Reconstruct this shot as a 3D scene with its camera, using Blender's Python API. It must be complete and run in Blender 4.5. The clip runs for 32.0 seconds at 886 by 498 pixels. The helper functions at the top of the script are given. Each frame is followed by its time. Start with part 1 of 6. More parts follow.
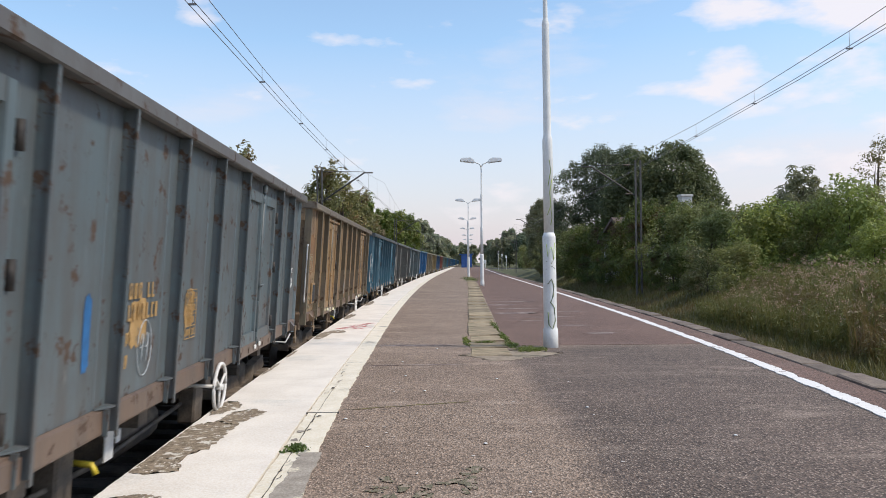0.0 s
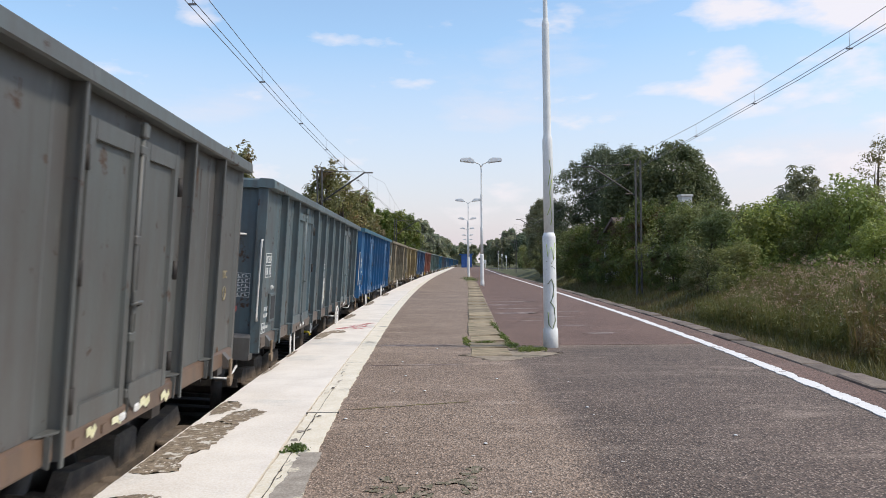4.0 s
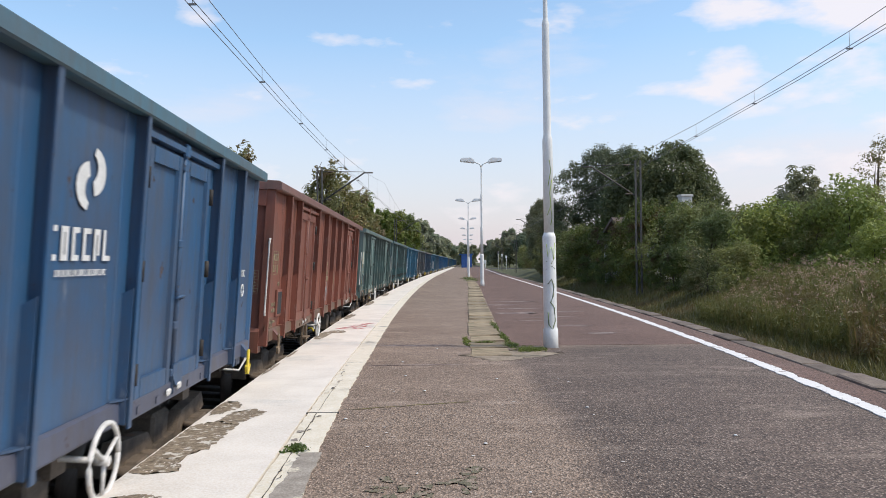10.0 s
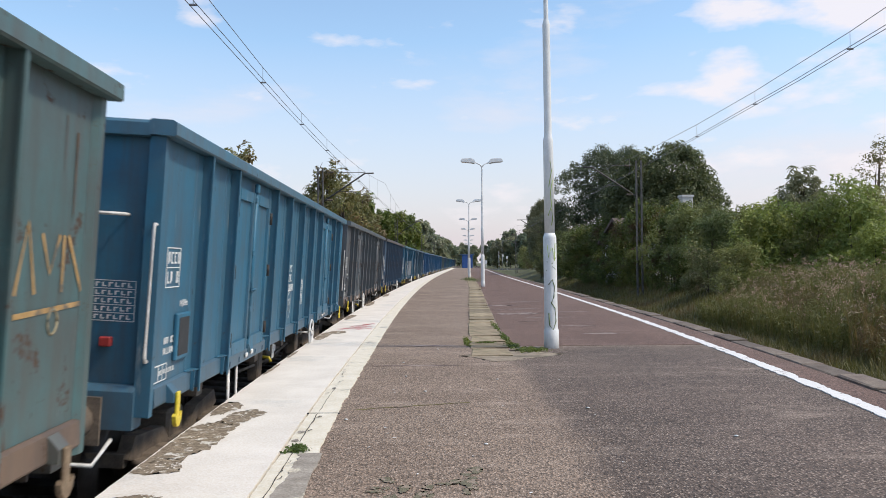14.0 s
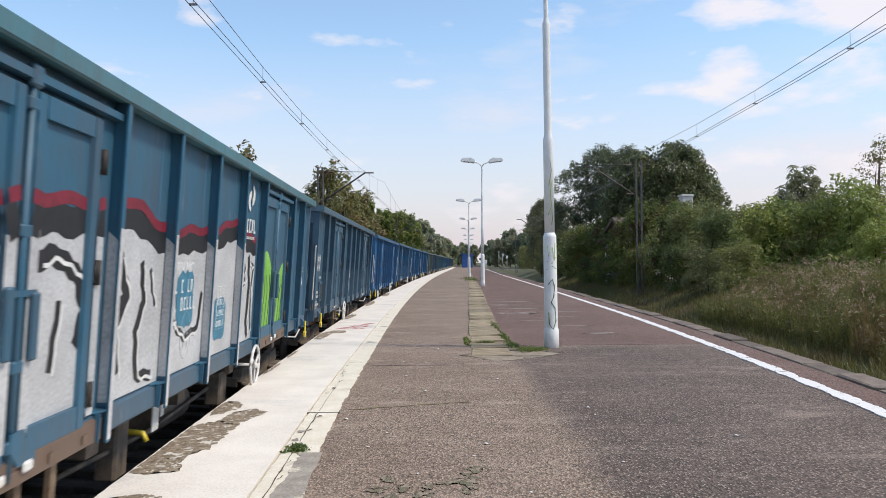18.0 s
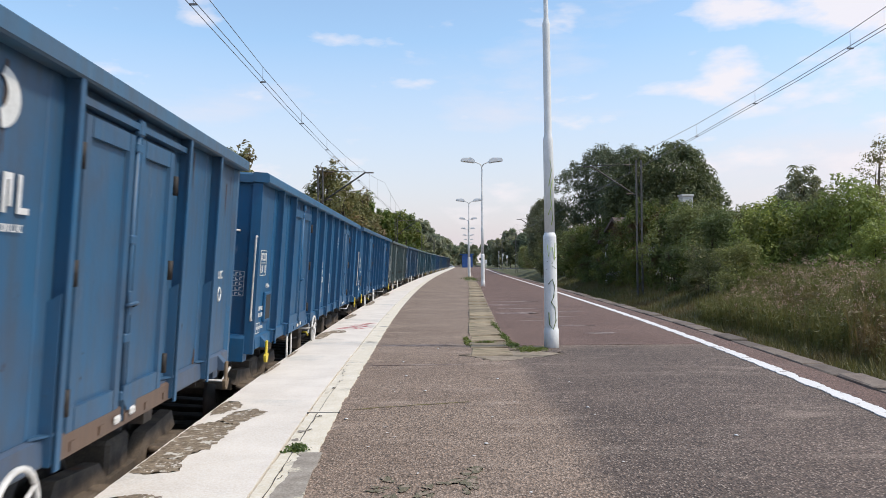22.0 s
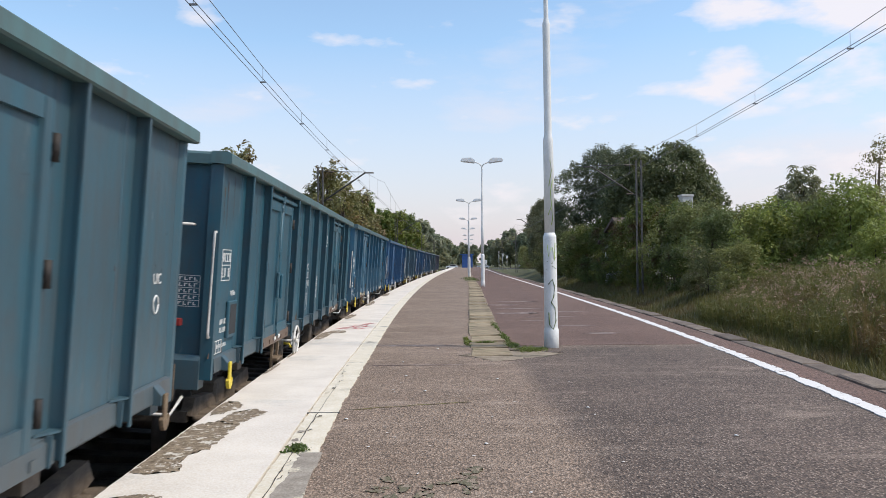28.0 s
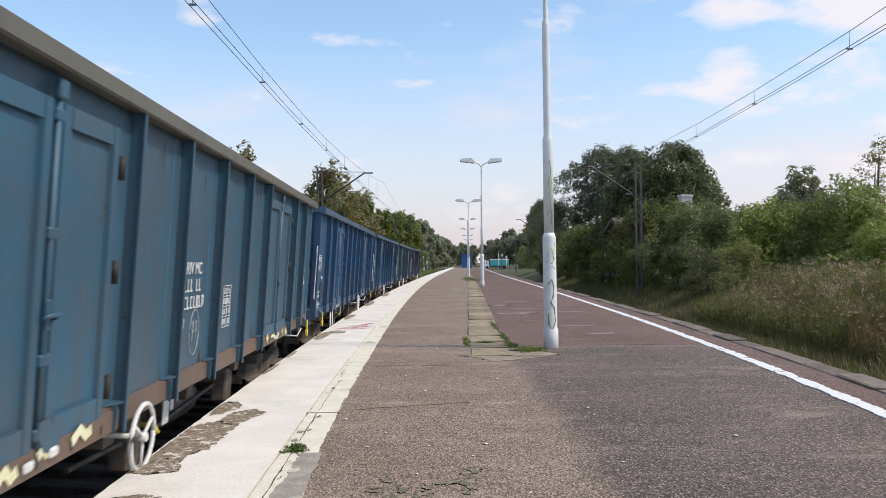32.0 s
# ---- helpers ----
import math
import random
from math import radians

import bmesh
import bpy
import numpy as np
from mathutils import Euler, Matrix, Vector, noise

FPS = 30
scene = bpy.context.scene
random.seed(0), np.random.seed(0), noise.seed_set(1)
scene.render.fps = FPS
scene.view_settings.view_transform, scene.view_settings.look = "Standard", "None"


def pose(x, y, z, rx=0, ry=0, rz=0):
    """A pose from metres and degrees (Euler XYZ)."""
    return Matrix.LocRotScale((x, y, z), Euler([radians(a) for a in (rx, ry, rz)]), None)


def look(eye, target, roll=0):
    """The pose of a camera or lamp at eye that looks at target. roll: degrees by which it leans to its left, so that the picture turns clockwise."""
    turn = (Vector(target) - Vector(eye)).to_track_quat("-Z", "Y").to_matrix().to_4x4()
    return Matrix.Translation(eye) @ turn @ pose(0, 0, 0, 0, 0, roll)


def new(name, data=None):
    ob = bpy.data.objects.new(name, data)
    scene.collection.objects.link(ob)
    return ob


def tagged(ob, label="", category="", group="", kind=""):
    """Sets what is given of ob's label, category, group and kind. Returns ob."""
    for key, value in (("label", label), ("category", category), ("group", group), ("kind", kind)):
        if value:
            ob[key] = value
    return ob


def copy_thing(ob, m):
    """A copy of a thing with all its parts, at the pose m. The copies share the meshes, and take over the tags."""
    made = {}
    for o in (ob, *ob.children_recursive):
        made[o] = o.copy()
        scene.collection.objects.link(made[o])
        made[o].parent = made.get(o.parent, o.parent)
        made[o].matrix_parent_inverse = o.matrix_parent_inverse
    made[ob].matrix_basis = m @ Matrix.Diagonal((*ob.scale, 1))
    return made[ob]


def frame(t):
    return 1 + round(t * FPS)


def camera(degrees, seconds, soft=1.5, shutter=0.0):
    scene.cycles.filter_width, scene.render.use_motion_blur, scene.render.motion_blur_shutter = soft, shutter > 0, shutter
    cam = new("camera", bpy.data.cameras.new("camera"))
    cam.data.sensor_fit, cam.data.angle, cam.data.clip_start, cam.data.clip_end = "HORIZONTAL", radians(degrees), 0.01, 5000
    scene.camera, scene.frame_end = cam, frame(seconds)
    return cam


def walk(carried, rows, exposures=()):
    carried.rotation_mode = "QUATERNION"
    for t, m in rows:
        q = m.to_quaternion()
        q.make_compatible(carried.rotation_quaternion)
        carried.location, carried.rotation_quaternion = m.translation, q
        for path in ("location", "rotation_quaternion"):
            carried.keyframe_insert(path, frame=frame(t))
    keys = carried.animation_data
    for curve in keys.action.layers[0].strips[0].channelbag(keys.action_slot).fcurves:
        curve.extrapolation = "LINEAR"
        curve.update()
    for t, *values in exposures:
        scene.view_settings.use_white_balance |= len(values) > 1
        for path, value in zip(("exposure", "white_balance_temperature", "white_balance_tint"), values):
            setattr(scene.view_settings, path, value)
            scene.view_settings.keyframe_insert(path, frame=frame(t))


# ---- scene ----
# ---------- camera ----------
cam = camera(58.5, 32.0, soft=0.85, shutter=0.1)
EYE = (0.0, 0.0, 1.33)


def eye_pose(yaw=0.0, up=0.98):
    a, b = radians(yaw), radians(up)
    return look(EYE, (math.sin(a) * 100, math.cos(a) * 100, EYE[2] + math.tan(b) * 100), -0.5)


walk(cam, [(0.0, eye_pose(0.02, 0.98)), (7.5, eye_pose(0.02, 0.98)), (12.3, eye_pose(0.01, 1.0)), (13.2, eye_pose(-0.03, 1.05)),
           (14.6, eye_pose(-0.03, 1.0)), (24.9, eye_pose(-0.03, 0.98)), (31.5, eye_pose(-0.03, 1.0)), (32.0, eye_pose(0.01, 1.0))])

# ---------- world, sun, exposure ----------
SUN_EL, SUN_AZ = 50.0, 102.0   # azimuth clockwise from +y
world = bpy.data.worlds.new("sky")
scene.world = world
world.use_nodes = True
wn, wl = world.node_tree.nodes, world.node_tree.links
bg = wn["Background"]
sky = wn.new("ShaderNodeTexSky")
sky.sky_type = "NISHITA"
sky.sun_disc = False
sky.sun_elevation, sky.sun_rotation = radians(SUN_EL), radians(SUN_AZ)
sky.air_density, sky.dust_density, sky.ozone_density = 1.0, 0.7, 2.0
wtc = wn.new("ShaderNodeTexCoord")
wmap = wn.new("ShaderNodeMapping")
wmap.inputs["Scale"].default_value = (1.0, 1.0, 3.4)
wmap.inputs["Location"].default_value = (0.62, 0.3, 0.1)
wl.new(wtc.outputs["Generated"], wmap.inputs["Vector"])
wno = wn.new("ShaderNodeTexNoise")
wno.inputs["Scale"].default_value, wno.inputs["Detail"].default_value, wno.inputs["Roughness"].default_value = 3.1, 9.0, 0.55
wl.new(wmap.outputs["Vector"], wno.inputs["Vector"])
wra = wn.new("ShaderNodeValToRGB")
wra.color_ramp.elements[0].position, wra.color_ramp.elements[1].position = 0.52, 0.82
wl.new(wno.outputs["Fac"], wra.inputs["Fac"])
wsep = wn.new("ShaderNodeSeparateXYZ")
wl.new(wtc.outputs["Generated"], wsep.inputs["Vector"])
whz = wn.new("ShaderNodeValToRGB")      # haze, thick at the horizon and thin overhead
whz.color_ramp.elements[0].position, whz.color_ramp.elements[1].position = 0.02, 0.27
whz.color_ramp.elements[0].color, whz.color_ramp.elements[1].color = (0.90, 0.90, 0.90, 1), (0.03, 0.03, 0.03, 1)
wl.new(wsep.outputs["Z"], whz.inputs["Fac"])
whm = wn.new("ShaderNodeMixRGB")
whm.inputs["Color2"].default_value = (6.12, 5.4, 5.97, 1)
wl.new(whz.outputs["Color"], whm.inputs["Fac"])
wgain = wn.new("ShaderNodeMixRGB")
wgain.blend_type, wgain.inputs["Fac"].default_value, wgain.inputs["Color2"].default_value = "MULTIPLY", 1.0, (1.86, 1.92, 1.84, 1)
wl.new(sky.outputs["Color"], wgain.inputs["Color1"])
wl.new(wgain.outputs["Color"], whm.inputs["Color1"])
wmix = wn.new("ShaderNodeMixRGB")
wmix.inputs["Color2"].default_value = (7.5, 7.0, 7.5, 1)
wl.new(wra.outputs["Color"], wmix.inputs["Fac"])
wl.new(whm.outputs["Color"], wmix.inputs["Color1"])
wma2 = wn.new("ShaderNodeMapping")       # small fair-weather clouds
wma2.inputs["Scale"].default_value = (1.0, 1.0, 2.6)
wma2.inputs["Location"].default_value = (4.2, 1.7, 0.4)
wl.new(wtc.outputs["Generated"], wma2.inputs["Vector"])
wn2 = wn.new("ShaderNodeTexNoise")
wn2.inputs["Scale"].default_value, wn2.inputs["Detail"].default_value, wn2.inputs["Roughness"].default_value = 8.0, 8.0, 0.52
wl.new(wma2.outputs["Vector"], wn2.inputs["Vector"])
wds = wn.new("ShaderNodeVectorMath")
wds.operation = "DISTANCE"
wl.new(wtc.outputs["Generated"], wds.inputs[0])
wds.inputs[1].default_value = (0.44, 0.855, 0.28)
wmr = wn.new("ShaderNodeMapRange")
wmr.inputs["From Min"].default_value, wmr.inputs["From Max"].default_value = 0.02, 0.24
wmr.inputs["To Min"].default_value, wmr.inputs["To Max"].default_value = 0.20, 0.0
wl.new(wds.outputs["Value"], wmr.inputs["Value"])
wad = wn.new("ShaderNodeMath")
wl.new(wn2.outputs["Fac"], wad.inputs[0])
wl.new(wmr.outputs["Result"], wad.inputs[1])
wr2 = wn.new("ShaderNodeValToRGB")
wr2.color_ramp.elements[0].position, wr2.color_ramp.elements[1].position = 0.57, 0.72
wr2.color_ramp.elements[1].color = (0.85, 0.85, 0.85, 1)
wl.new(wad.outputs["Value"], wr2.inputs["Fac"])
wm2 = wn.new("ShaderNodeMixRGB")
wm2.inputs["Color2"].default_value = (8.2, 7.7, 8.0, 1)
wl.new(wr2.outputs["Color"], wm2.inputs["Fac"])
wl.new(wmix.outputs["Color"], wm2.inputs["Color1"])
wl.new(wm2.outputs["Color"], bg.inputs["Color"])
bg.inputs["Strength"].default_value = 0.118
sun_data = bpy.data.lights.new("sun", "SUN")
sun_data.energy, sun_data.angle, sun_data.color = 2.95, radians(7), (1.0, 0.90, 0.76)
sun = new("sun", sun_data)
_e, _a = radians(SUN_EL), radians(SUN_AZ)
sun.matrix_world = look((0, 0, 60), (-math.sin(_a) * math.cos(_e) * 60, -math.cos(_a) * math.cos(_e) * 60, 60 - math.sin(_e) * 60))
scene.view_settings.exposure = 0.0

# ---------- plan ----------
RAIL = -0.76          # top of rail, platform surface is z = 0
CANT = 3.9            # degrees
_Y = np.arange(-620.0, 900.0, 1.0)
_H = np.interp(_Y, [-60, 0, 8, 14, 28, 43, 57, 71, 90, 120], [-0.05, -0.048, -0.036, -0.025, -0.003, 0.010, 0.016, 0.022, 0.028, 0.030])
_X = np.concatenate(([0], np.cumsum((_H[1:] + _H[:-1]) / 2)))
_X += -3.56 - np.interp(6.0, _Y, _X)


def axis_left(y):
    """x of the left track's axis."""
    return float(np.interp(y, _Y, _X))


_RY = [-40, 0, 4, 6.7, 9.2, 10.6, 12.4, 15.3, 20, 32, 41, 56, 81, 136, 220, 900]
_RX = [1.9, 3.2, 3.5, 3.76, 3.99, 4.07, 4.18, 4.33, 4.52, 4.85, 5.12, 5.45, 5.98, 7.67, 10.2, 31.0]


def line_right(y):
    """x of the middle of the right white line."""
    return float(np.interp(y, _RY, _RX) + np.interp(y - 2.0, _RY, _RX) + np.interp(y + 2.0, _RY, _RX)) / 3


def edge_left(y):
    return axis_left(y) + 1.50


def edge_right(y):
    return line_right(y) + 0.78


def axis_right(y):
    return line_right(y) + 2.43


# ---------- small mesh tools ----------
def link(name, bm, material, parent=None, label=""):
    me = bpy.data.meshes.new(name)
    bm.to_mesh(me)
    bm.free()
    for m in (material if isinstance(material, (list, tuple)) else [material]):
        me.materials.append(m)
    ob = new(name, me)
    if parent is not None:
        ob.parent = parent
    if label:
        ob["label"] = label
    return ob


def part(name, bm, material, parent, label=""):
    return link(name, bm, material, parent, label)


def thing(name, bm, material, label, category, group="", kind=""):
    return tagged(link(name, bm, material), label, category, group, kind)


def holder(name, label, category, group="", kind="", m=None):
    ob = tagged(new(name), label, category, group, kind)
    if m is not None:
        ob.matrix_basis = m
    return ob


def box(bm, x0, y0, z0, x1, y1, z1, bevel=0.0, mi=0):
    r = bmesh.ops.create_cube(bm, size=1.0, matrix=Matrix.LocRotScale(((x0 + x1) / 2, (y0 + y1) / 2, (z0 + z1) / 2), None, (abs(x1 - x0), abs(y1 - y0), abs(z1 - z0))))
    fs = set(f for v in r["verts"] for f in v.link_faces)
    for f in fs:
        f.material_index = mi
    if bevel:
        es = list(set(e for v in r["verts"] for e in v.link_edges))
        bmesh.ops.bevel(bm, geom=es, offset=bevel, segments=1, affect="EDGES")
    return bm


def tube(bm, pts, r, n=8, r2=None, mi=0):
    """A tube along points; r to r2."""
    pts = [Vector(p) for p in pts]
    r2 = r if r2 is None else r2
    rings = []
    for i, p in enumerate(pts):
        a = pts[min(i + 1, len(pts) - 1)] - pts[max(i - 1, 0)]
        q = a.to_track_quat("Z", "Y")
        rr = r + (r2 - r) * i / max(1, len(pts) - 1)
        rings.append([bm.verts.new(p + q @ Vector((rr * math.cos(2 * math.pi * k / n), rr * math.sin(2 * math.pi * k / n), 0))) for k in range(n)])
    for a, b in zip(rings, rings[1:]):
        for k in range(n):
            f = bm.faces.new((a[k], a[(k + 1) % n], b[(k + 1) % n], b[k]))
            f.material_index, f.smooth = mi, True
    bm.faces.new(rings[0][::-1]).material_index = mi
    bm.faces.new(rings[-1]).material_index = mi
    return bm


def prism(bm, poly, axis, a, b, mi=0):
    """A polygon pulled along an axis: poly in the two other axes, in xyz order."""
    def at(p, c):
        q = list(p)
        q.insert("xyz".index(axis), c)
        return bm.verts.new(q)
    lo, hi = [at(p, a) for p in poly], [at(p, b) for p in poly]
    n = len(poly)
    fs = [bm.faces.new(lo[::-1]), bm.faces.new(hi)]
    for k in range(n):
        fs.append(bm.faces.new((lo[k], lo[(k + 1) % n], hi[(k + 1) % n], hi[k])))
    for f in fs:
        f.material_index = mi
    bmesh.ops.recalc_face_normals(bm, faces=fs)
    return bm


def lathe(bm, profile, n=16, centre=(0, 0, 0), turn=None, mi=0):
    """profile: (radius, height) rows round z, then turned."""
    m = Matrix.Translation(centre) @ (turn or Matrix.Identity(4))
    rings = [[bm.verts.new(m @ Vector((r * math.cos(2 * math.pi * k / n), r * math.sin(2 * math.pi * k / n), h))) for k in range(n)] for r, h in profile]
    fs = []
    for a, b in zip(rings, rings[1:]):
        for k in range(n):
            f = bm.faces.new((a[k], a[(k + 1) % n], b[(k + 1) % n], b[k]))
            f.smooth = True
            fs.append(f)
    fs.append(bm.faces.new(rings[0][::-1]))
    fs.append(bm.faces.new(rings[-1]))
    for f in fs:
        f.material_index = mi
    bmesh.ops.recalc_face_normals(bm, faces=fs)
    return bm


def ragged(f, amount, seed):
    """The line f with an uneven, hand-painted edge."""
    return lambda y: f(y) + amount * (noise.noise(Vector((y * 2.3, seed, 0.0))) + 0.7 * noise.noise(Vector((y * 7.0, seed, 5.0))) + 0.45 * noise.noise(Vector((y * 21.0, seed, 9.0))))


def ribbon(bm, left, right, ys, z0, z1, mi=0):
    """A strip with thickness between two lines x = left(y) and x = right(y)."""
    rows = [[bm.verts.new((f(y), y, z)) for f, z in ((left, z0), (left, z1), (right, z1), (right, z0))] for y in ys]
    for a, b in zip(rows, rows[1:]):
        for k in range(4):
            f = bm.faces.new((a[k], b[k], b[(k + 1) % 4], a[(k + 1) % 4]))
            f.material_index = mi
    bm.faces.new(rows[0])
    bm.faces.new(rows[-1][::-1])
    bmesh.ops.recalc_face_normals(bm, faces=list(bm.faces))
    return bm


# ---------- materials ----------
def nodes(name):
    m = bpy.data.materials.new(name)
    m.use_nodes = True
    t = m.node_tree
    return m, t.nodes, t.links, t.nodes["Principled BSDF"]


def noise_node(n, l, vec, scale, detail=5.0, rough=0.55, stretch=None):
    if stretch:
        mp = n.new("ShaderNodeMapping")
        mp.inputs["Scale"].default_value = stretch
        l.new(vec, mp.inputs["Vector"])
        vec = mp.outputs["Vector"]
    t = n.new("ShaderNodeTexNoise")
    t.inputs["Scale"].default_value, t.inputs["Detail"].default_value, t.inputs["Roughness"].default_value = scale, detail, rough
    l.new(vec, t.inputs["Vector"])
    return t.outputs["Fac"]


def ramp(n, l, fac, lo, hi, a=(0, 0, 0, 1), b=(1, 1, 1, 1)):
    r = n.new("ShaderNodeValToRGB")
    r.color_ramp.elements[0].position, r.color_ramp.elements[1].position = lo, hi
    r.color_ramp.elements[0].color, r.color_ramp.elements[1].color = a, b
    l.new(fac, r.inputs["Fac"])
    return r.outputs["Color"]


def mixed(n, l, fac, a, b, kind="MIX"):
    m = n.new("ShaderNodeMixRGB")
    m.blend_type = kind
    for s, v in (("Fac", fac), ("Color1", a), ("Color2", b)):
        if isinstance(v, (int, float)):
            m.inputs[s].default_value = v
        elif isinstance(v, tuple):
            m.inputs[s].default_value = v if len(v) == 4 else (*v, 1)
        else:
            l.new(v, m.inputs[s])
    return m.outputs["Color"]


def bump(n, l, p, height, strength, distance=0.01):
    b = n.new("ShaderNodeBump")
    b.inputs["Strength"].default_value, b.inputs["Distance"].default_value = strength, distance
    l.new(height, b.inputs["Height"])
    l.new(b.outputs["Normal"], p.inputs["Normal"])


def rough_mat(name, c1, c2, scale=8.0, rough=0.85, fine=90.0, bumpy=0.3, metal=0.0, c3=None, c3_at=(0.6, 0.7), vary=0.0, dist=0.01):
    """Two tones by coarse noise, a third in blotches, fine grain in tone and relief."""
    m, n, l, p = nodes(name)
    vec = n.new("ShaderNodeTexCoord").outputs["Object"]
    col = mixed(n, l, ramp(n, l, noise_node(n, l, vec, scale), 0.35, 0.65), c1, c2)
    if c3:
        col = mixed(n, l, ramp(n, l, noise_node(n, l, vec, scale * 0.37, 8.0, 0.65), *c3_at), col, c3)
    g = noise_node(n, l, vec, fine, 3.0)
    col = mixed(n, l, 0.5, col, ramp(n, l, g, 0.3, 0.7, (0.35, 0.35, 0.35, 1), (0.75, 0.75, 0.75, 1)), "OVERLAY")
    if vary:
        oi = n.new("ShaderNodeObjectInfo")
        col = mixed(n, l, 1.0, col, ramp(n, l, oi.outputs["Random"], 0.0, 1.0, (1 - vary,) * 3 + (1,), (1 + vary,) * 3 + (1,)), "MULTIPLY")
    l.new(col, p.inputs["Base Color"])
    p.inputs["Roughness"].default_value, p.inputs["Metallic"].default_value = rough, metal
    bump(n, l, p, g, bumpy, dist)
    return m


def wagon_paint(name, gloss=0.5):
    """Painted steel: hue from the object's colour, amount of rust from its alpha."""
    m, n, l, p = nodes(name)
    oi = n.new("ShaderNodeObjectInfo")
    tc = n.new("ShaderNodeTexCoord")
    add = n.new("ShaderNodeVectorMath")
    add.operation = "MULTIPLY_ADD"
    l.new(oi.outputs["Color"], add.inputs[0])
    add.inputs[1].default_value = (190.0, 230.0, 170.0)
    l.new(tc.outputs["Object"], add.inputs[2])
    vec = add.outputs["Vector"]
    fade = noise_node(n, l, vec, 0.9, 6.0, 0.6)
    old = n.new("ShaderNodeMath")
    old.operation, old.use_clamp = "MULTIPLY_ADD", True
    l.new(oi.outputs["Alpha"], old.inputs[0])
    old.inputs[1].default_value, old.inputs[2].default_value = 1.45, 0.15
    age = lambda sock: mixed(n, l, 1.0, sock, old.outputs["Value"], "MULTIPLY")
    col = mixed(n, l, age(ramp(n, l, fade, 0.35, 0.7, (0, 0, 0, 1), (0.20, 0.20, 0.20, 1))), oi.outputs["Color"], (0.17, 0.155, 0.15))
    soot = noise_node(n, l, vec, 1.5, 10.0, 0.72)
    col = mixed(n, l, age(ramp(n, l, soot, 0.44, 0.66, (0, 0, 0, 1), (0.52, 0.52, 0.52, 1))), col, (0.085, 0.064, 0.06))
    streak = noise_node(n, l, vec, 1.0, 6.0, 0.65, (9.0, 9.0, 0.7))
    col = mixed(n, l, age(ramp(n, l, streak, 0.42, 0.74, (0, 0, 0, 1), (0.72, 0.72, 0.72, 1))), col, (0.075, 0.062, 0.052))
    thr = n.new("ShaderNodeMath")
    thr.operation = "MULTIPLY_ADD"
    l.new(oi.outputs["Alpha"], thr.inputs[0])
    thr.inputs[1].default_value = 0.27
    l.new(noise_node(n, l, vec, 4.4, 12.0, 0.72), thr.inputs[2])
    rust_col = mixed(n, l, noise_node(n, l, vec, 14.0, 4.0), (0.045, 0.028, 0.02), (0.105, 0.062, 0.038))
    rust = ramp(n, l, thr.outputs["Value"], 0.735, 0.785)
    col = mixed(n, l, rust, col, rust_col)
    scuff = ramp(n, l, noise_node(n, l, vec, 6.0, 8.0, 0.7, (1.0, 1.0, 0.25)), 0.63, 0.77, (0, 0, 0, 1), (0.45, 0.45, 0.45, 1))
    col = mixed(n, l, scuff, col, (0.42, 0.42, 0.40))
    l.new(col, p.inputs["Base Color"])
    l.new(ramp(n, l, rust, 0.0, 1.0, (gloss, gloss, gloss, 1), (0.9, 0.9, 0.9, 1)), p.inputs["Roughness"])
    bump(n, l, p, noise_node(n, l, vec, 3.0, 6.0), 0.25, 0.03)
    return m


def plain(name, c, rough=0.6, metal=0.0, grain=0.25, scale=12.0):
    m, n, l, p = nodes(name)
    vec = n.new("ShaderNodeTexCoord").outputs["Object"]
    dark = tuple(v * (1 - grain) for v in c)
    light = tuple(min(1.0, v * (1 + grain)) for v in c)
    l.new(mixed(n, l, ramp(n, l, noise_node(n, l, vec, scale, 6.0), 0.3, 0.7), dark, light), p.inputs["Base Color"])
    p.inputs["Roughness"].default_value, p.inputs["Metallic"].default_value = rough, metal
    return m


def leaf_mat(name, c1, c2, c3=None):
    m, n, l, p = nodes(name)
    g = n.new("ShaderNodeNewGeometry")
    vec = n.new("ShaderNodeTexCoord").outputs["Object"]
    col = mixed(n, l, g.outputs["Random Per Island"], c1, c2)
    if c3:
        col = mixed(n, l, ramp(n, l, noise_node(n, l, vec, 0.7, 3.0), 0.5, 0.66), col, c3)
    oi = n.new("ShaderNodeObjectInfo")
    col = mixed(n, l, 1.0, col, ramp(n, l, oi.outputs["Random"], 0.0, 1.0, (0.78, 0.84, 0.8, 1), (1.45, 1.25, 1.1, 1)), "MULTIPLY")
    l.new(col, p.inputs["Base Color"])
    p.inputs["Roughness"].default_value = 0.45
    tr = n.new("ShaderNodeBsdfTranslucent")
    l.new(col, tr.inputs["Color"])
    mx = n.new("ShaderNodeMixShader")
    mx.inputs["Fac"].default_value = 0.45
    l.new(p.outputs["BSDF"], mx.inputs[1])
    l.new(tr.outputs["BSDF"], mx.inputs[2])
    l.new(mx.outputs["Shader"], n["Material Output"].inputs["Surface"])
    return m


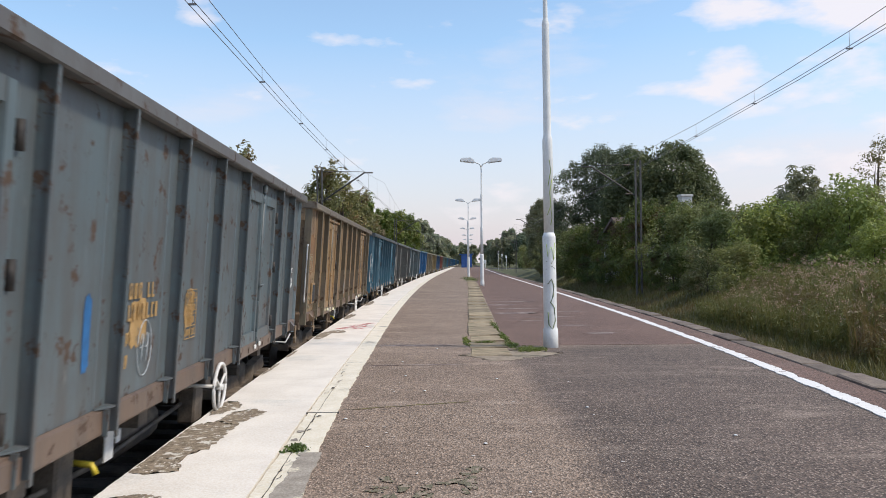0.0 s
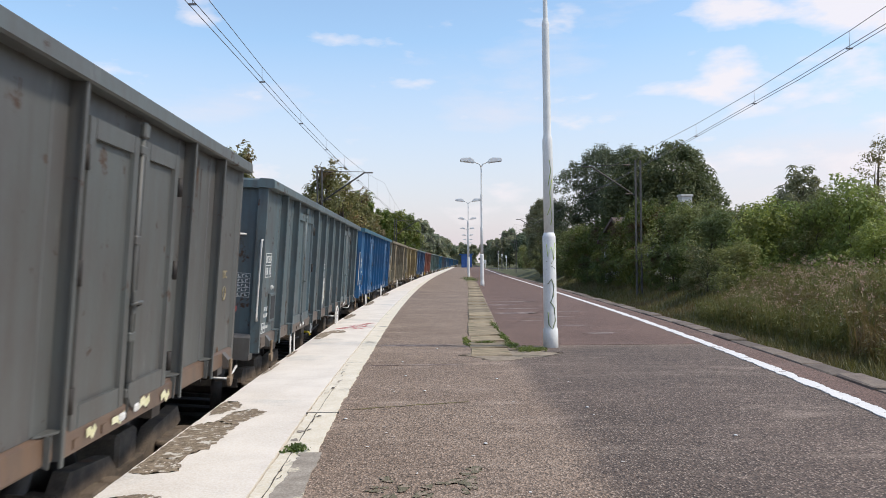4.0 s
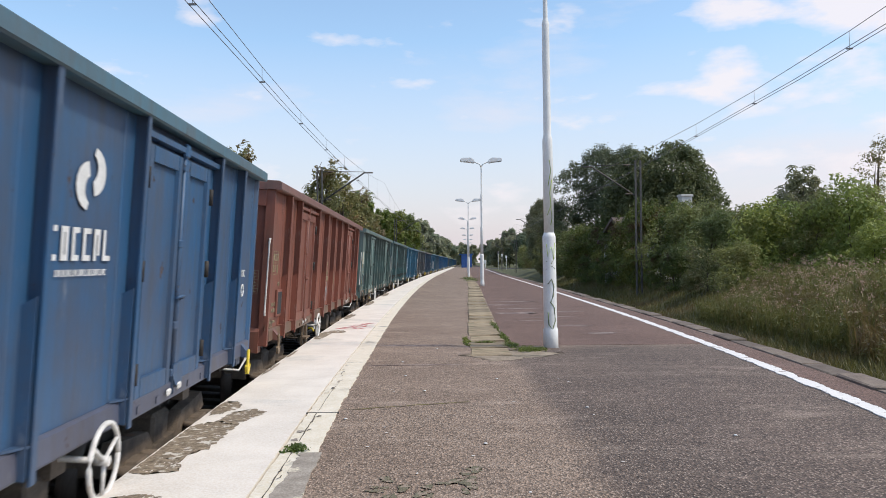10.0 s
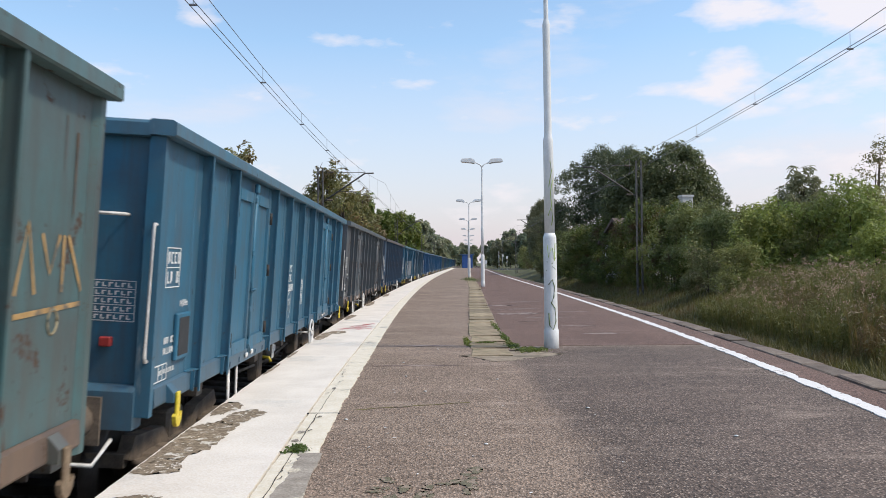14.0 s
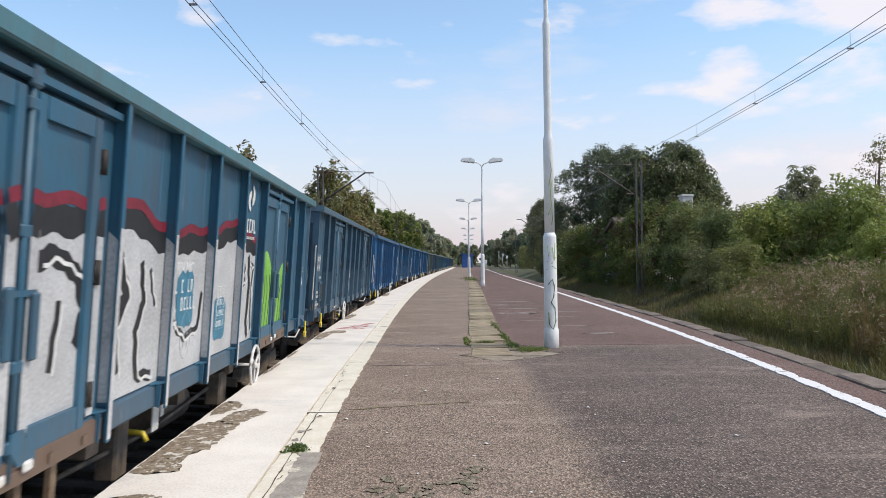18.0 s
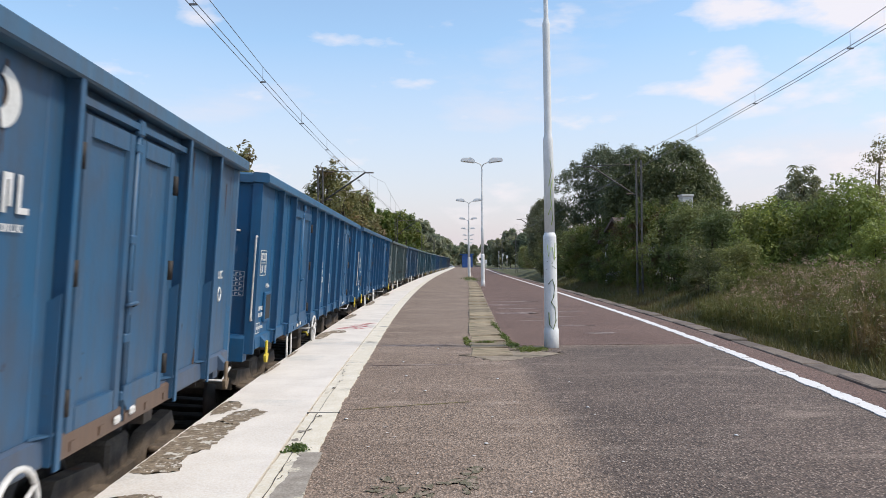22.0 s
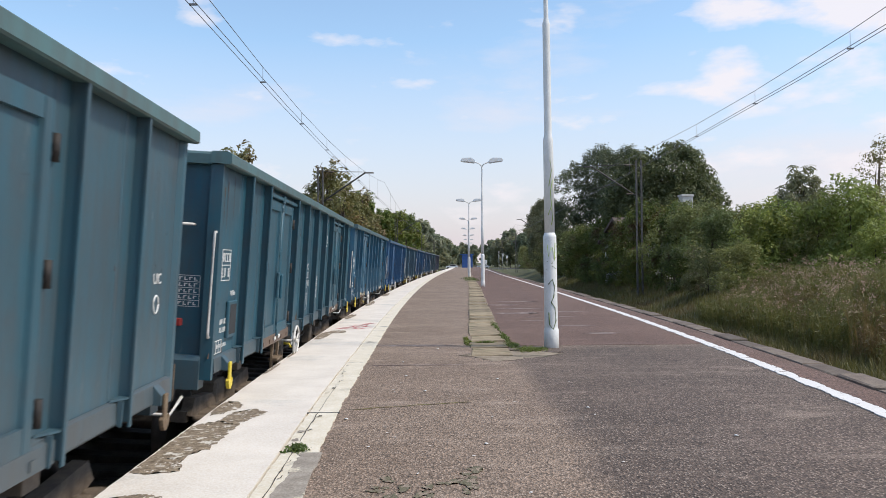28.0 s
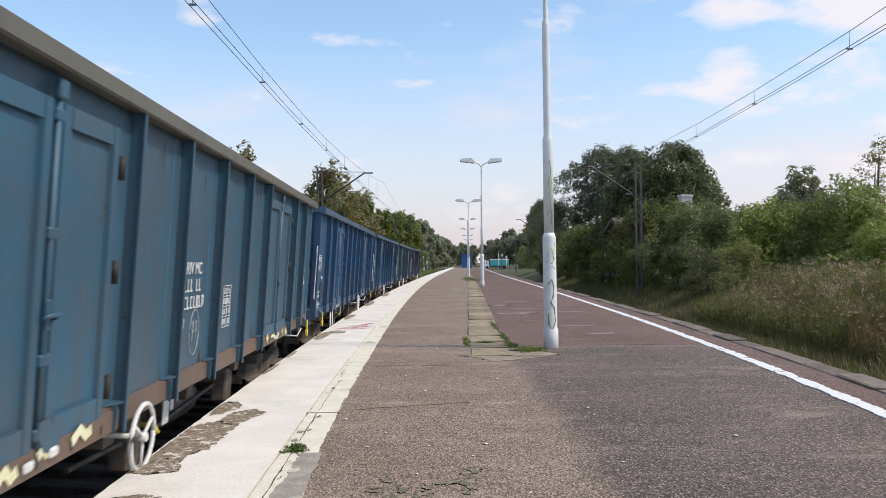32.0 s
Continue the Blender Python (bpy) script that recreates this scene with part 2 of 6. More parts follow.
def asphalt_mat(name, c1, c2, stone, stone_amount, darker=None):
    m, n, l, p = nodes(name)
    vec = n.new("ShaderNodeTexCoord").outputs["Object"]
    big = noise_node(n, l, vec, 0.55, 6.0, 0.6)
    col = mixed(n, l, ramp(n, l, big, 0.35, 0.68), c1, c2)
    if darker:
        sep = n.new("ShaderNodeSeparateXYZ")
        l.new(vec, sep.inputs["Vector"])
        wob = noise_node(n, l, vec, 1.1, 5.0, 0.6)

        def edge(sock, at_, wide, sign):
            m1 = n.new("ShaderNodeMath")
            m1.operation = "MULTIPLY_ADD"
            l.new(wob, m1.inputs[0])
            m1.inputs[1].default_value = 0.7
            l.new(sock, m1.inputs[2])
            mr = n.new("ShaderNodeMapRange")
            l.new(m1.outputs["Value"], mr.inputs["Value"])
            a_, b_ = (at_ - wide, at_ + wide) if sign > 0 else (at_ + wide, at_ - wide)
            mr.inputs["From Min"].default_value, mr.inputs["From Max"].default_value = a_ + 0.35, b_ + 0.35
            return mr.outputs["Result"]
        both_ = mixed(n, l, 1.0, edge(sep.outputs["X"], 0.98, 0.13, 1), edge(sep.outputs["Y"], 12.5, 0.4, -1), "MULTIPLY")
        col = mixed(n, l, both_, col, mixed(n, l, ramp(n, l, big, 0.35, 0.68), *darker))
    v = n.new("ShaderNodeTexVoronoi")
    v.inputs["Scale"].default_value = 72.0
    grit = n.new("ShaderNodeMapping")
    grit.inputs["Scale"].default_value = (1.0, 0.62, 1.0)
    l.new(vec, grit.inputs["Vector"])
    l.new(grit.outputs["Vector"], v.inputs["Vector"])
    bw = n.new("ShaderNodeSeparateColor")
    l.new(v.outputs["Color"], bw.inputs["Color"])
    chips = ramp(n, l, bw.outputs["Red"], 1.0 - stone_amount, 1.0 - stone_amount + 0.03)
    col = mixed(n, l, 1.0, col, ramp(n, l, bw.outputs["Green"], 0.0, 1.0, (0.50, 0.50, 0.50, 1), (1.52, 1.52, 1.52, 1)), "MULTIPLY")
    dots = mixed(n, l, 1.0, chips, ramp(n, l, v.outputs["Distance"], 0.3, 0.55, (1, 1, 1, 1), (0, 0, 0, 1)), "MULTIPLY")
    col = mixed(n, l, 0.8, col, ramp(n, l, noise_node(n, l, vec, 55.0, 4.0, 0.7, (1.0, 0.62, 1.0)), 0.3, 0.7, (0.15, 0.2, 0.2, 1), (0.85, 0.85, 0.85, 1)), "OVERLAY")
    col = mixed(n, l, mixed(n, l, 1.0, dots, (0.5, 0.5, 0.5), "MULTIPLY"), col, stone)
    pale = ramp(n, l, noise_node(n, l, vec, 1.3, 9.0, 0.72, (0.6, 1.6, 1.0)), 0.54, 0.76, (0, 0, 0, 1), (0.42, 0.42, 0.42, 1))
    col = mixed(n, l, pale, col, stone)
    l.new(col, p.inputs["Base Color"])
    p.inputs["Roughness"].default_value = 0.9
    bump(n, l, p, v.outputs["Distance"], 0.8, 0.008)
    return m


PAINT = wagon_paint("weathered wagon paint")
M_UNDER = rough_mat("dirty underframe steel", (0.085, 0.07, 0.058), (0.18, 0.14, 0.105), 5.0, 0.85, 60.0, 0.3, c3=(0.15, 0.08, 0.045))
M_WHEEL = rough_mat("wheel steel", (0.06, 0.05, 0.045), (0.12, 0.10, 0.085), 6.0, 0.55, 70.0, 0.2, metal=0.5)
M_WHITE = rough_mat("white marking paint", (0.62, 0.62, 0.60), (0.75, 0.75, 0.73), 9.0, 0.6, 80.0, 0.1)
M_CHALK = rough_mat("thin chalk", (0.30, 0.33, 0.36), (0.52, 0.54, 0.55), 30.0, 0.9, 80.0, 0.1)
M_RAILW = rough_mat("worn white handrail", (0.55, 0.53, 0.50), (0.72, 0.70, 0.66), 14.0, 0.5, 60.0, 0.1, c3=(0.35, 0.2, 0.12), c3_at=(0.62, 0.7))
M_YELLOW = rough_mat("yellow hook paint", (0.62, 0.46, 0.03), (0.75, 0.56, 0.06), 9.0, 0.5, 60.0, 0.1, c3=(0.2, 0.13, 0.05), c3_at=(0.66, 0.75))
M_RED = plain("red lamp bracket", (0.34, 0.035, 0.03), 0.5)
M_HINGE = rough_mat("dark greasy hinge steel", (0.012, 0.010, 0.010), (0.032, 0.026, 0.022), 14.0, 0.7, 60.0, 0.2)
M_HOOKR = rough_mat("rusty hook steel", (0.12, 0.08, 0.05), (0.22, 0.16, 0.10), 9.0, 0.8, 60.0, 0.2)
M_DARK = plain("dark recess", (0.03, 0.032, 0.035), 0.8)
M_WOOD = rough_mat("wagon floor", (0.06, 0.05, 0.045), (0.11, 0.09, 0.075), 3.0, 0.95, 50.0, 0.4)
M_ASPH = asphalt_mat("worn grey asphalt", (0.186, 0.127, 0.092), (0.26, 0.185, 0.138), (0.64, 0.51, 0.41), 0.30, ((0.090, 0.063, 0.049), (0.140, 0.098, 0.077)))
M_KERB = rough_mat("dirty kerb concrete", (0.125, 0.095, 0.075), (0.20, 0.16, 0.125), 3.0, 0.95, 50.0, 0.5, c3=(0.075, 0.065, 0.045), c3_at=(0.5, 0.62), vary=0.25)
M_ASPH3 = asphalt_mat("reddish asphalt", (0.135, 0.079, 0.060), (0.178, 0.106, 0.082), (0.30, 0.22, 0.19), 0.08)
M_CONC = rough_mat("weathered concrete", (0.22, 0.20, 0.17), (0.33, 0.30, 0.26), 4.0, 0.9, 70.0, 0.4, c3=(0.12, 0.105, 0.085), c3_at=(0.52, 0.66), vary=0.12)
M_EDGEW = rough_mat("whitewashed concrete", (0.72, 0.65, 0.565), (0.82, 0.75, 0.66), 2.0, 0.8, 60.0, 0.25, c3=(0.56, 0.53, 0.48), c3_at=(0.55, 0.7))
M_CREAM = rough_mat("cream line paint", (0.70, 0.625, 0.485), (0.80, 0.725, 0.59), 5.0, 0.75, 60.0, 0.3, c3=(0.36, 0.33, 0.28), c3_at=(0.60, 0.68))
M_LINEW = rough_mat("white line paint", (0.73, 0.705, 0.665), (0.79, 0.765, 0.725), 16.0, 0.7, 60.0, 0.2, c3=(0.24, 0.19, 0.16), c3_at=(0.61, 0.63))
M_POLE = rough_mat("white painted lamp column", (0.70, 0.70, 0.68), (0.79, 0.79, 0.77), 3.0, 0.55, 40.0, 0.15, c3=(0.55, 0.55, 0.52), c3_at=(0.60, 0.72))
M_BALLAST = rough_mat("oily track ballast", (0.035, 0.028, 0.022), (0.085, 0.068, 0.052), 24.0, 0.95, 40.0, 1.0, dist=0.05)
M_SLEEPER = rough_mat("oil-soaked timber sleeper", (0.035, 0.027, 0.02), (0.075, 0.058, 0.043), 5.0, 0.9, 50.0, 0.5, vary=0.2)
M_RAIL = rough_mat("rail steel", (0.12, 0.08, 0.06), (0.18, 0.13, 0.10), 8.0, 0.6, 60.0, 0.2, metal=0.6)
M_SOIL = rough_mat("grassy soil", (0.055, 0.07, 0.02), (0.11, 0.10, 0.045), 1.2, 0.95, 25.0, 0.8, c3=(0.12, 0.10, 0.06), c3_at=(0.55, 0.7), dist=0.06)
M_WIRE = plain("catenary wire", (0.20, 0.19, 0.19), 0.6, 0.3)
M_STEELDK = rough_mat("dark galvanised steel", (0.07, 0.065, 0.06), (0.13, 0.12, 0.11), 6.0, 0.7, 60.0, 0.2, metal=0.2)
M_BARK = rough_mat("bark", (0.05, 0.038, 0.028), (0.12, 0.095, 0.075), 6.0, 0.95, 30.0, 0.8, dist=0.04)
L_VINE = leaf_mat("vine leaves", (0.065, 0.10, 0.026), (0.175, 0.215, 0.052), (0.13, 0.075, 0.045))
L_CONIF = leaf_mat("conifer needles", (0.13, 0.155, 0.095), (0.25, 0.28, 0.175))
L_TREE = leaf_mat("broad leaves", (0.09, 0.135, 0.028), (0.21, 0.27, 0.06), (0.17, 0.18, 0.045))
L_DARK = leaf_mat("dark tree leaves", (0.080, 0.105, 0.046), (0.165, 0.19, 0.088))
L_BUSH = leaf_mat("pale bush leaves", (0.125, 0.16, 0.055), (0.25, 0.285, 0.105), (0.17, 0.175, 0.08))
# far woods: aerial haze put into the leaf colour, paler and greyer
L_FAR_HAZE = leaf_mat("far leaves paled for haze", (0.20, 0.23, 0.15), (0.29, 0.32, 0.21))
L_SHRUB = leaf_mat("bright shrub leaves", (0.16, 0.215, 0.05), (0.32, 0.385, 0.11), (0.17, 0.20, 0.07))
L_OLIVE = leaf_mat("olive shrub leaves", (0.14, 0.155, 0.06), (0.25, 0.25, 0.11), (0.22, 0.165, 0.09))
L_GRASS = leaf_mat("tall dry grass", (0.12, 0.145, 0.038), (0.25, 0.225, 0.085), (0.21, 0.15, 0.07))
L_LAWN = leaf_mat("green grass", (0.085, 0.135, 0.028), (0.19, 0.24, 0.065))
L_SEED = leaf_mat("seed heads", (0.28, 0.21, 0.17), (0.44, 0.36, 0.31))
L_WILLOW = leaf_mat("willow leaves", (0.11, 0.13, 0.075), (0.20, 0.22, 0.13))
L_WEED = leaf_mat("weed leaves", (0.12, 0.14, 0.036), (0.22, 0.215, 0.075), (0.20, 0.15, 0.075))
L_VERGE = leaf_mat("verge grass", (0.075, 0.09, 0.026), (0.16, 0.155, 0.055), (0.14, 0.11, 0.055))
M_SLAB = rough_mat("old mossy slab concrete", (0.21, 0.165, 0.105), (0.33, 0.265, 0.175), 5.0, 0.95, 50.0, 0.5, c3=(0.075, 0.085, 0.03), c3_at=(0.52, 0.64), vary=0.3)

# ---------- ground, platform, tracks ----------
YS = [y * 1.0 for y in range(-30, 60)] + [60 + 4.0 * k for k in range(40)]
YF = [-30.0 + k for k in range(32)] + [2.0 + 0.04 * k for k in range(500)] + [22.0 + 0.1 * k for k in range(100)] + [32 + 0.5 * k for k in range(60)] + [62 + 4.0 * k for k in range(40)]


def ground_z(x, y):
    """Bank on the right of the right track; flat elsewhere."""
    d = x - axis_right(y) - 1.6
    u = min(1.0, max(0.0, d) / 4.2)
    return -1.05 + 1.15 * u * u * (3 - 2 * u) * float(np.interp(y, [120, 240], [1, 0]))


bm = bmesh.new()
_gx = [-3000, -600, -200, -90, -40, -20, -12, -8, -6, -4, -2, 0, 2, 4, 6, 7, 8, 9, 10, 11, 12, 13, 14, 16, 18, 22, 28, 36, 50, 90, 200, 600, 3000]
_gy = [-3000, -900, -400, -200, -100, -60, -30, -10, 0, 5, 10, 15, 20, 25, 30, 40, 50, 60, 75, 90, 110, 130, 150, 180, 220, 260, 320, 400, 500, 650, 1000, 1800, 4000]
gv = [[bm.verts.new((x, y, ground_z(x, y))) for x in _gx] for y in _gy]
for i in range(len(_gy) - 1):
    for j in range(len(_gx) - 1):
        bm.faces.new((gv[i][j], gv[i][j + 1], gv[i + 1][j + 1], gv[i + 1][j]))
thing("ground", bm, M_SOIL, "grassy soil ground reaching the horizon", "ground", kind="structure")

_w_at = lambda y: float(np.interp(y, [0, 4, 8, 12, 20, 28, 60, 200], [1.13, 1.14, 1.15, 1.19, 1.22, 1.24, 1.2, 1.1]))   # painted edge width
cream_in = lambda y: edge_left(y) + _w_at(y)
cream_out = lambda y: cream_in(y) - 0.27
ped_left = lambda y: float(np.interp(y, [11.3, 16.2, 24.8, 41, 70, 230], [0.37, 0.49, 0.76, 1.29, 2.0, 6.6]))   # strip of slabs
ped_right = lambda y: ped_left(y) + 0.62

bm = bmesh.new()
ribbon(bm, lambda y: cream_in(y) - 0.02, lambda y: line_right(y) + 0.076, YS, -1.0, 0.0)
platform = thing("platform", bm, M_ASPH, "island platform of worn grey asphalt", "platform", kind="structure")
# reddish asphalt further on
bm = bmesh.new()
ribbon(bm, lambda y: ped_right(y) + 0.02, lambda y: line_right(y) + 0.07, [12.6 + 1.0 * k for k in range(60)] + [75 + 5.0 * k for k in range(28)], -0.02, 0.004)
link("asphalt_patch", bm, M_ASPH3, platform, "reddish brown asphalt")
# edge slabs, painted white, with a cream line beside them
bm = bmesh.new()
ribbon(bm, ragged(edge_left, 0.008, 6.0), cream_out, YF, -0.2, 0.012)
edge_l = thing("platform_edge", bm, M_EDGEW, "whitewashed concrete platform edge with worn grey patches", "platform edge", kind="structure")
bm = bmesh.new()
ribbon(bm, ragged(lambda y: cream_out(y) + 0.018, 0.010, 3.0), ragged(lambda y: cream_in(y) + 0.004, 0.022, 4.0), YF, -0.2, 0.009)
link("painted_line", bm, M_CREAM, edge_l, "chipped cream safety line")
bm = bmesh.new()
ribbon(bm, lambda y: edge_left(y) + 0.12, lambda y: cream_in(y) - 0.03, YS, -1.0, -0.205)
link("platform_wall", bm, M_CONC, edge_l)
bm = bmesh.new()
ribbon(bm, ragged(lambda y: line_right(y) - 0.075, 0.036, 1.0), ragged(lambda y: line_right(y) + 0.080, 0.036, 2.0), YF, 0.001, 0.010)
edge_r = thing("painted_line", bm, M_LINEW, "fresh white safety line along the platform edge", "line", kind="structure")
bm = bmesh.new()
ribbon(bm, lambda y: line_right(y) + 0.077, lambda y: edge_right(y) - 0.30, YS, -0.6, 0.002)
link("platform_margin", bm, M_ASPH3, edge_r)
bm = bmesh.new()
ribbon(bm, lambda y: line_right(y) + 0.1, lambda y: edge_right(y) - 0.1, YS, -1.0, -0.16)
link("platform_wall", bm, M_CONC, edge_r)


def track(axis, lift):
    """lift: how much higher the outer rail lies on a canted curve."""
    ys = [-300, -200, -120, -80, -60, -50, -40] + [-36 + 4.0 * k for k in range(60)] + [210 + 10.0 * k for k in range(45)]
    bm = bmesh.new()
    ribbon(bm, lambda y: axis(y) - 1.9, lambda y: axis(y) + 1.35, ys, -1.2, RAIL - 0.19)
    bed = thing("ballast", bm, M_BALLAST, "dark dirty track ballast between the rails", "ballast", kind="structure")
    for side in (-0.75, 0.75):
        r = RAIL + (lift if side < 0 else 0.0)
        bm = bmesh.new()
        ribbon(bm, lambda y: axis(y) + side - 0.035, lambda y: axis(y) + side + 0.035, ys, r - 0.04, r)
        ribbon(bm, lambda y: axis(y) + side - 0.012, lambda y: axis(y) + side + 0.012, ys, r - 0.14, r - 0.041)
        ribbon(bm, lambda y: axis(y) + side - 0.065, lambda y: axis(y) + side + 0.065, ys, r - 0.17, r - 0.141)
        thing("rail", bm, M_RAIL, "rusty steel rail with a worn head", "rail", "rails of the tracks", "structure")
    bm = bmesh.new()
    box(bm, -1.25, -0.13, -0.33, 1.25, 0.13, -0.175, 0.015)
    first = part("sleeper", bm, M_SLEEPER, bed)
    tilt = math.degrees(math.atan(lift / 1.5))
    for k in range(-20, 150):
        y = k * 0.62
        ob = first if k == -20 else new("sleeper", first.data)
        ob.parent = bed
        ob.matrix_basis = pose(axis(y), y, RAIL + lift / 2, 0, tilt, 0)


track(axis_left, 1.5 * math.tan(radians(CANT)))
track(axis_right, 0.0)


# ---------- wear, slabs and marks on the platform ----------
def blot(bm, x, y, hx, hy, z, seed, turn=0.0, rough=0.35, n=110):
    """A flat stain with a ragged outline."""
    rnd = random.Random(seed)
    ph = [rnd.uniform(0, 6.28) for _ in range(6)]
    vs = []
    for k in range(n):
        a = 2 * math.pi * k / n
        r = 1.0 + 0.5 * rough * sum(math.sin((q + 2) * a + ph[q]) / (q + 1.6) for q in range(6)) + rough * (0.55 * noise.noise(Vector((9 * math.cos(a), 9 * math.sin(a), seed))) + 0.4 * noise.noise(Vector((26 * math.cos(a), 26 * math.sin(a), seed + 40))))
        px, py = hx * r * math.cos(a), hy * r * math.sin(a)
        c, s = math.cos(turn), math.sin(turn)
        qy = y + px * s + py * c
        vs.append(bm.verts.new((max(x + px * c - py * s, edge_left(qy) + 0.012 + 0.006 * math.sin(40 * a)), qy, z)))
    f = bm.faces.new(vs)
    bmesh.ops.triangulate(bm, faces=[f])
    return bm


def floor_stroke(bm, pts, wide, z):
    """A flat stroke of paint, or a crack, along (x, y) points on the ground."""
    prev = None
    for i, (x, y) in enumerate(pts):
        a, b = pts[max(i - 1, 0)], pts[min(i + 1, len(pts) - 1)]
        dx, dy = b[0] - a[0], b[1] - a[1]
        g = wide * (0.7 + 0.6 * noise.noise(Vector((x * 7, y * 7, z)))) / 2 / (math.hypot(dx, dy) or 1.0)
        cur = (bm.verts.new((x - dy * g, y + dx * g, z)), bm.verts.new((x + dy * g, y - dx * g, z)))
        if prev:
            bm.faces.new((prev[0], prev[1], cur[1], cur[0]))
        prev = cur
    return bm


M_MOSS = rough_mat("thin dull moss", (0.13, 0.12, 0.075), (0.165, 0.145, 0.095), 40.0, 0.95, 120.0, 0.6, c3=(0.30, 0.235, 0.18), c3_at=(0.52, 0.56))
M_MOSSY = rough_mat("yellow-green moss", (0.12, 0.105, 0.03), (0.20, 0.165, 0.06), 25.0, 0.95, 90.0, 0.6, c3=(0.12, 0.095, 0.07), c3_at=(0.50, 0.56))
M_CRACK = rough_mat("dirty crack", (0.05, 0.042, 0.036), (0.11, 0.09, 0.075), 20.0, 0.95, 60.0, 0.2)
M_WORN = rough_mat("bare worn concrete", (0.14, 0.105, 0.07), (0.33, 0.26, 0.18), 30.0, 0.95, 70.0, 0.8, c3=(0.64, 0.59, 0.51), c3_at=(0.565, 0.60))
M_STRIP = rough_mat("scuffed grey cement", (0.27, 0.235, 0.195), (0.39, 0.345, 0.295), 6.0, 0.95, 60.0, 0.5, c3=(0.68, 0.61, 0.48), c3_at=(0.56, 0.60))
M_REDG = rough_mat("red spray paint", (0.50, 0.085, 0.10), (0.58, 0.17, 0.18), 5.0, 0.7, 50.0, 0.1, c3=(0.66, 0.40, 0.38), c3_at=(0.56, 0.68))
M_PALE = rough_mat("pale scuffed paint", (0.22, 0.17, 0.145), (0.32, 0.26, 0.23), 7.0, 0.9, 50.0, 0.2, c3=(0.13, 0.09, 0.08), c3_at=(0.5, 0.58))
M_DIRT = rough_mat("sandy dirt", (0.22, 0.175, 0.125), (0.33, 0.27, 0.20), 5.0, 0.95, 45.0, 0.6, c3=(0.10, 0.09, 0.06), c3_at=(0.5, 0.62))
_e = edge_left
for x, y, hx, hy, s in [(_e(6.0) + 0.17, 6.0, 0.19, 0.85, 1), (_e(6.9) + 0.34, 6.9, 0.15, 0.30, 2), (_e(5.3) + 0.14, 5.2, 0.15, 0.22, 3), (_e(7.3) + 0.10, 7.3, 0.10, 0.35, 4),
                        (_e(4.4) + 0.26, 4.42, 0.16, 0.14, 5), (_e(14.6) + 0.12, 14.6, 0.12, 0.7, 6), (_e(15.4) + 0.3, 15.3, 0.14, 0.35, 7), (_e(19.5) + 0.1, 19.6, 0.1, 0.9, 8),
                        (_e(26) + 0.1, 26, 0.1, 1.4, 9), (_e(33) + 0.12, 33, 0.12, 1.5, 10), (_e(10) + 0.03, 10.0, 0.03, 0.5, 11), (_e(11.6) + 0.03, 11.6, 0.035, 0.4, 12)]:
    bm = bmesh.new()
    blot(bm, x, y, hx, hy, 0.0129 + 0.0003 * s, s, 0.0, 0.42)
    flakes = bmesh.new()
    rr = random.Random(s + 300)
    for q in range(14):
        a, r, small = rr.uniform(0, 6.28), rr.uniform(0.0, 0.95), rr.uniform(0.003, 0.008)
        blot(flakes, x + hx * r * math.cos(a), y + hy * r * math.sin(a), small, small * 2.0, 0.0180 + 0.0006 * s + 0.0003 * q, q + 60, 0.0, 0.5, 14)
    part("paint_flake", flakes, M_EDGEW, edge_l)["kind"] = "stuff"
    part("worn_patch", bm, M_WORN, edge_l, "bare grey concrete patch")
bm = bmesh.new()
rr = random.Random(21)
for q in range(17):
    y = 16.05 + 0.135 * q
    x = max(_e(y) + 0.05, -2.2 + 0.045 * q) + rr.uniform(0.0, 0.12)
    x1, pts = -1.40 - rr.uniform(0.0, 0.22), []
    while x < x1:
        pts.append((x, y + rr.uniform(-0.16, 0.16)))
        x += rr.uniform(0.07, 0.16)
    floor_stroke(bm, pts, rr.uniform(0.05, 0.085), 0.0142 + 0.0003 * q)
part("spray_paint", bm, M_REDG, edge_l, "faded red sprayed scrawl")
bm = bmesh.new()
box(bm, cream_out(7.05) - 0.01, 7.03, 0.0, cream_in(7.05) + 0.02, 7.055, 0.0102)
part("joint", bm, M_DARK, edge_l)
bm = bmesh.new()
ribbon(bm, ragged(lambda y: cream_in(y) - 0.12, 0.05, 8.0), ragged(lambda y: cream_in(y) + 0.04, 0.012, 9.0), [2.4 + 0.05 * k for k in range(64)], 0.0, 0.0125)
for y, s in ((5.95, 3), (6.25, 4), (8.1, 6)):
    blot(bm, cream_out(y) + 0.06, y, 0.022, 0.05, 0.0125, s, 0.0, 0.6)
part("worn_patch", bm, M_STRIP, edge_l, "bare grey concrete strip")
# a long crack in the cream paint with chips broken out along it
bm = bmesh.new()
rr = random.Random(77)
for y0, y1, wide in ((4.4, 5.7, 0.010), (5.9, 7.05, 0.010), (7.1, 8.5, 0.006)):
    floor_stroke(bm, [(cream_in(y) - 0.17 + 0.012 * noise.noise(Vector((y * 5, 1, 0))), y) for y in np.arange(y0, y1, 0.05)], wide, 0.0132)
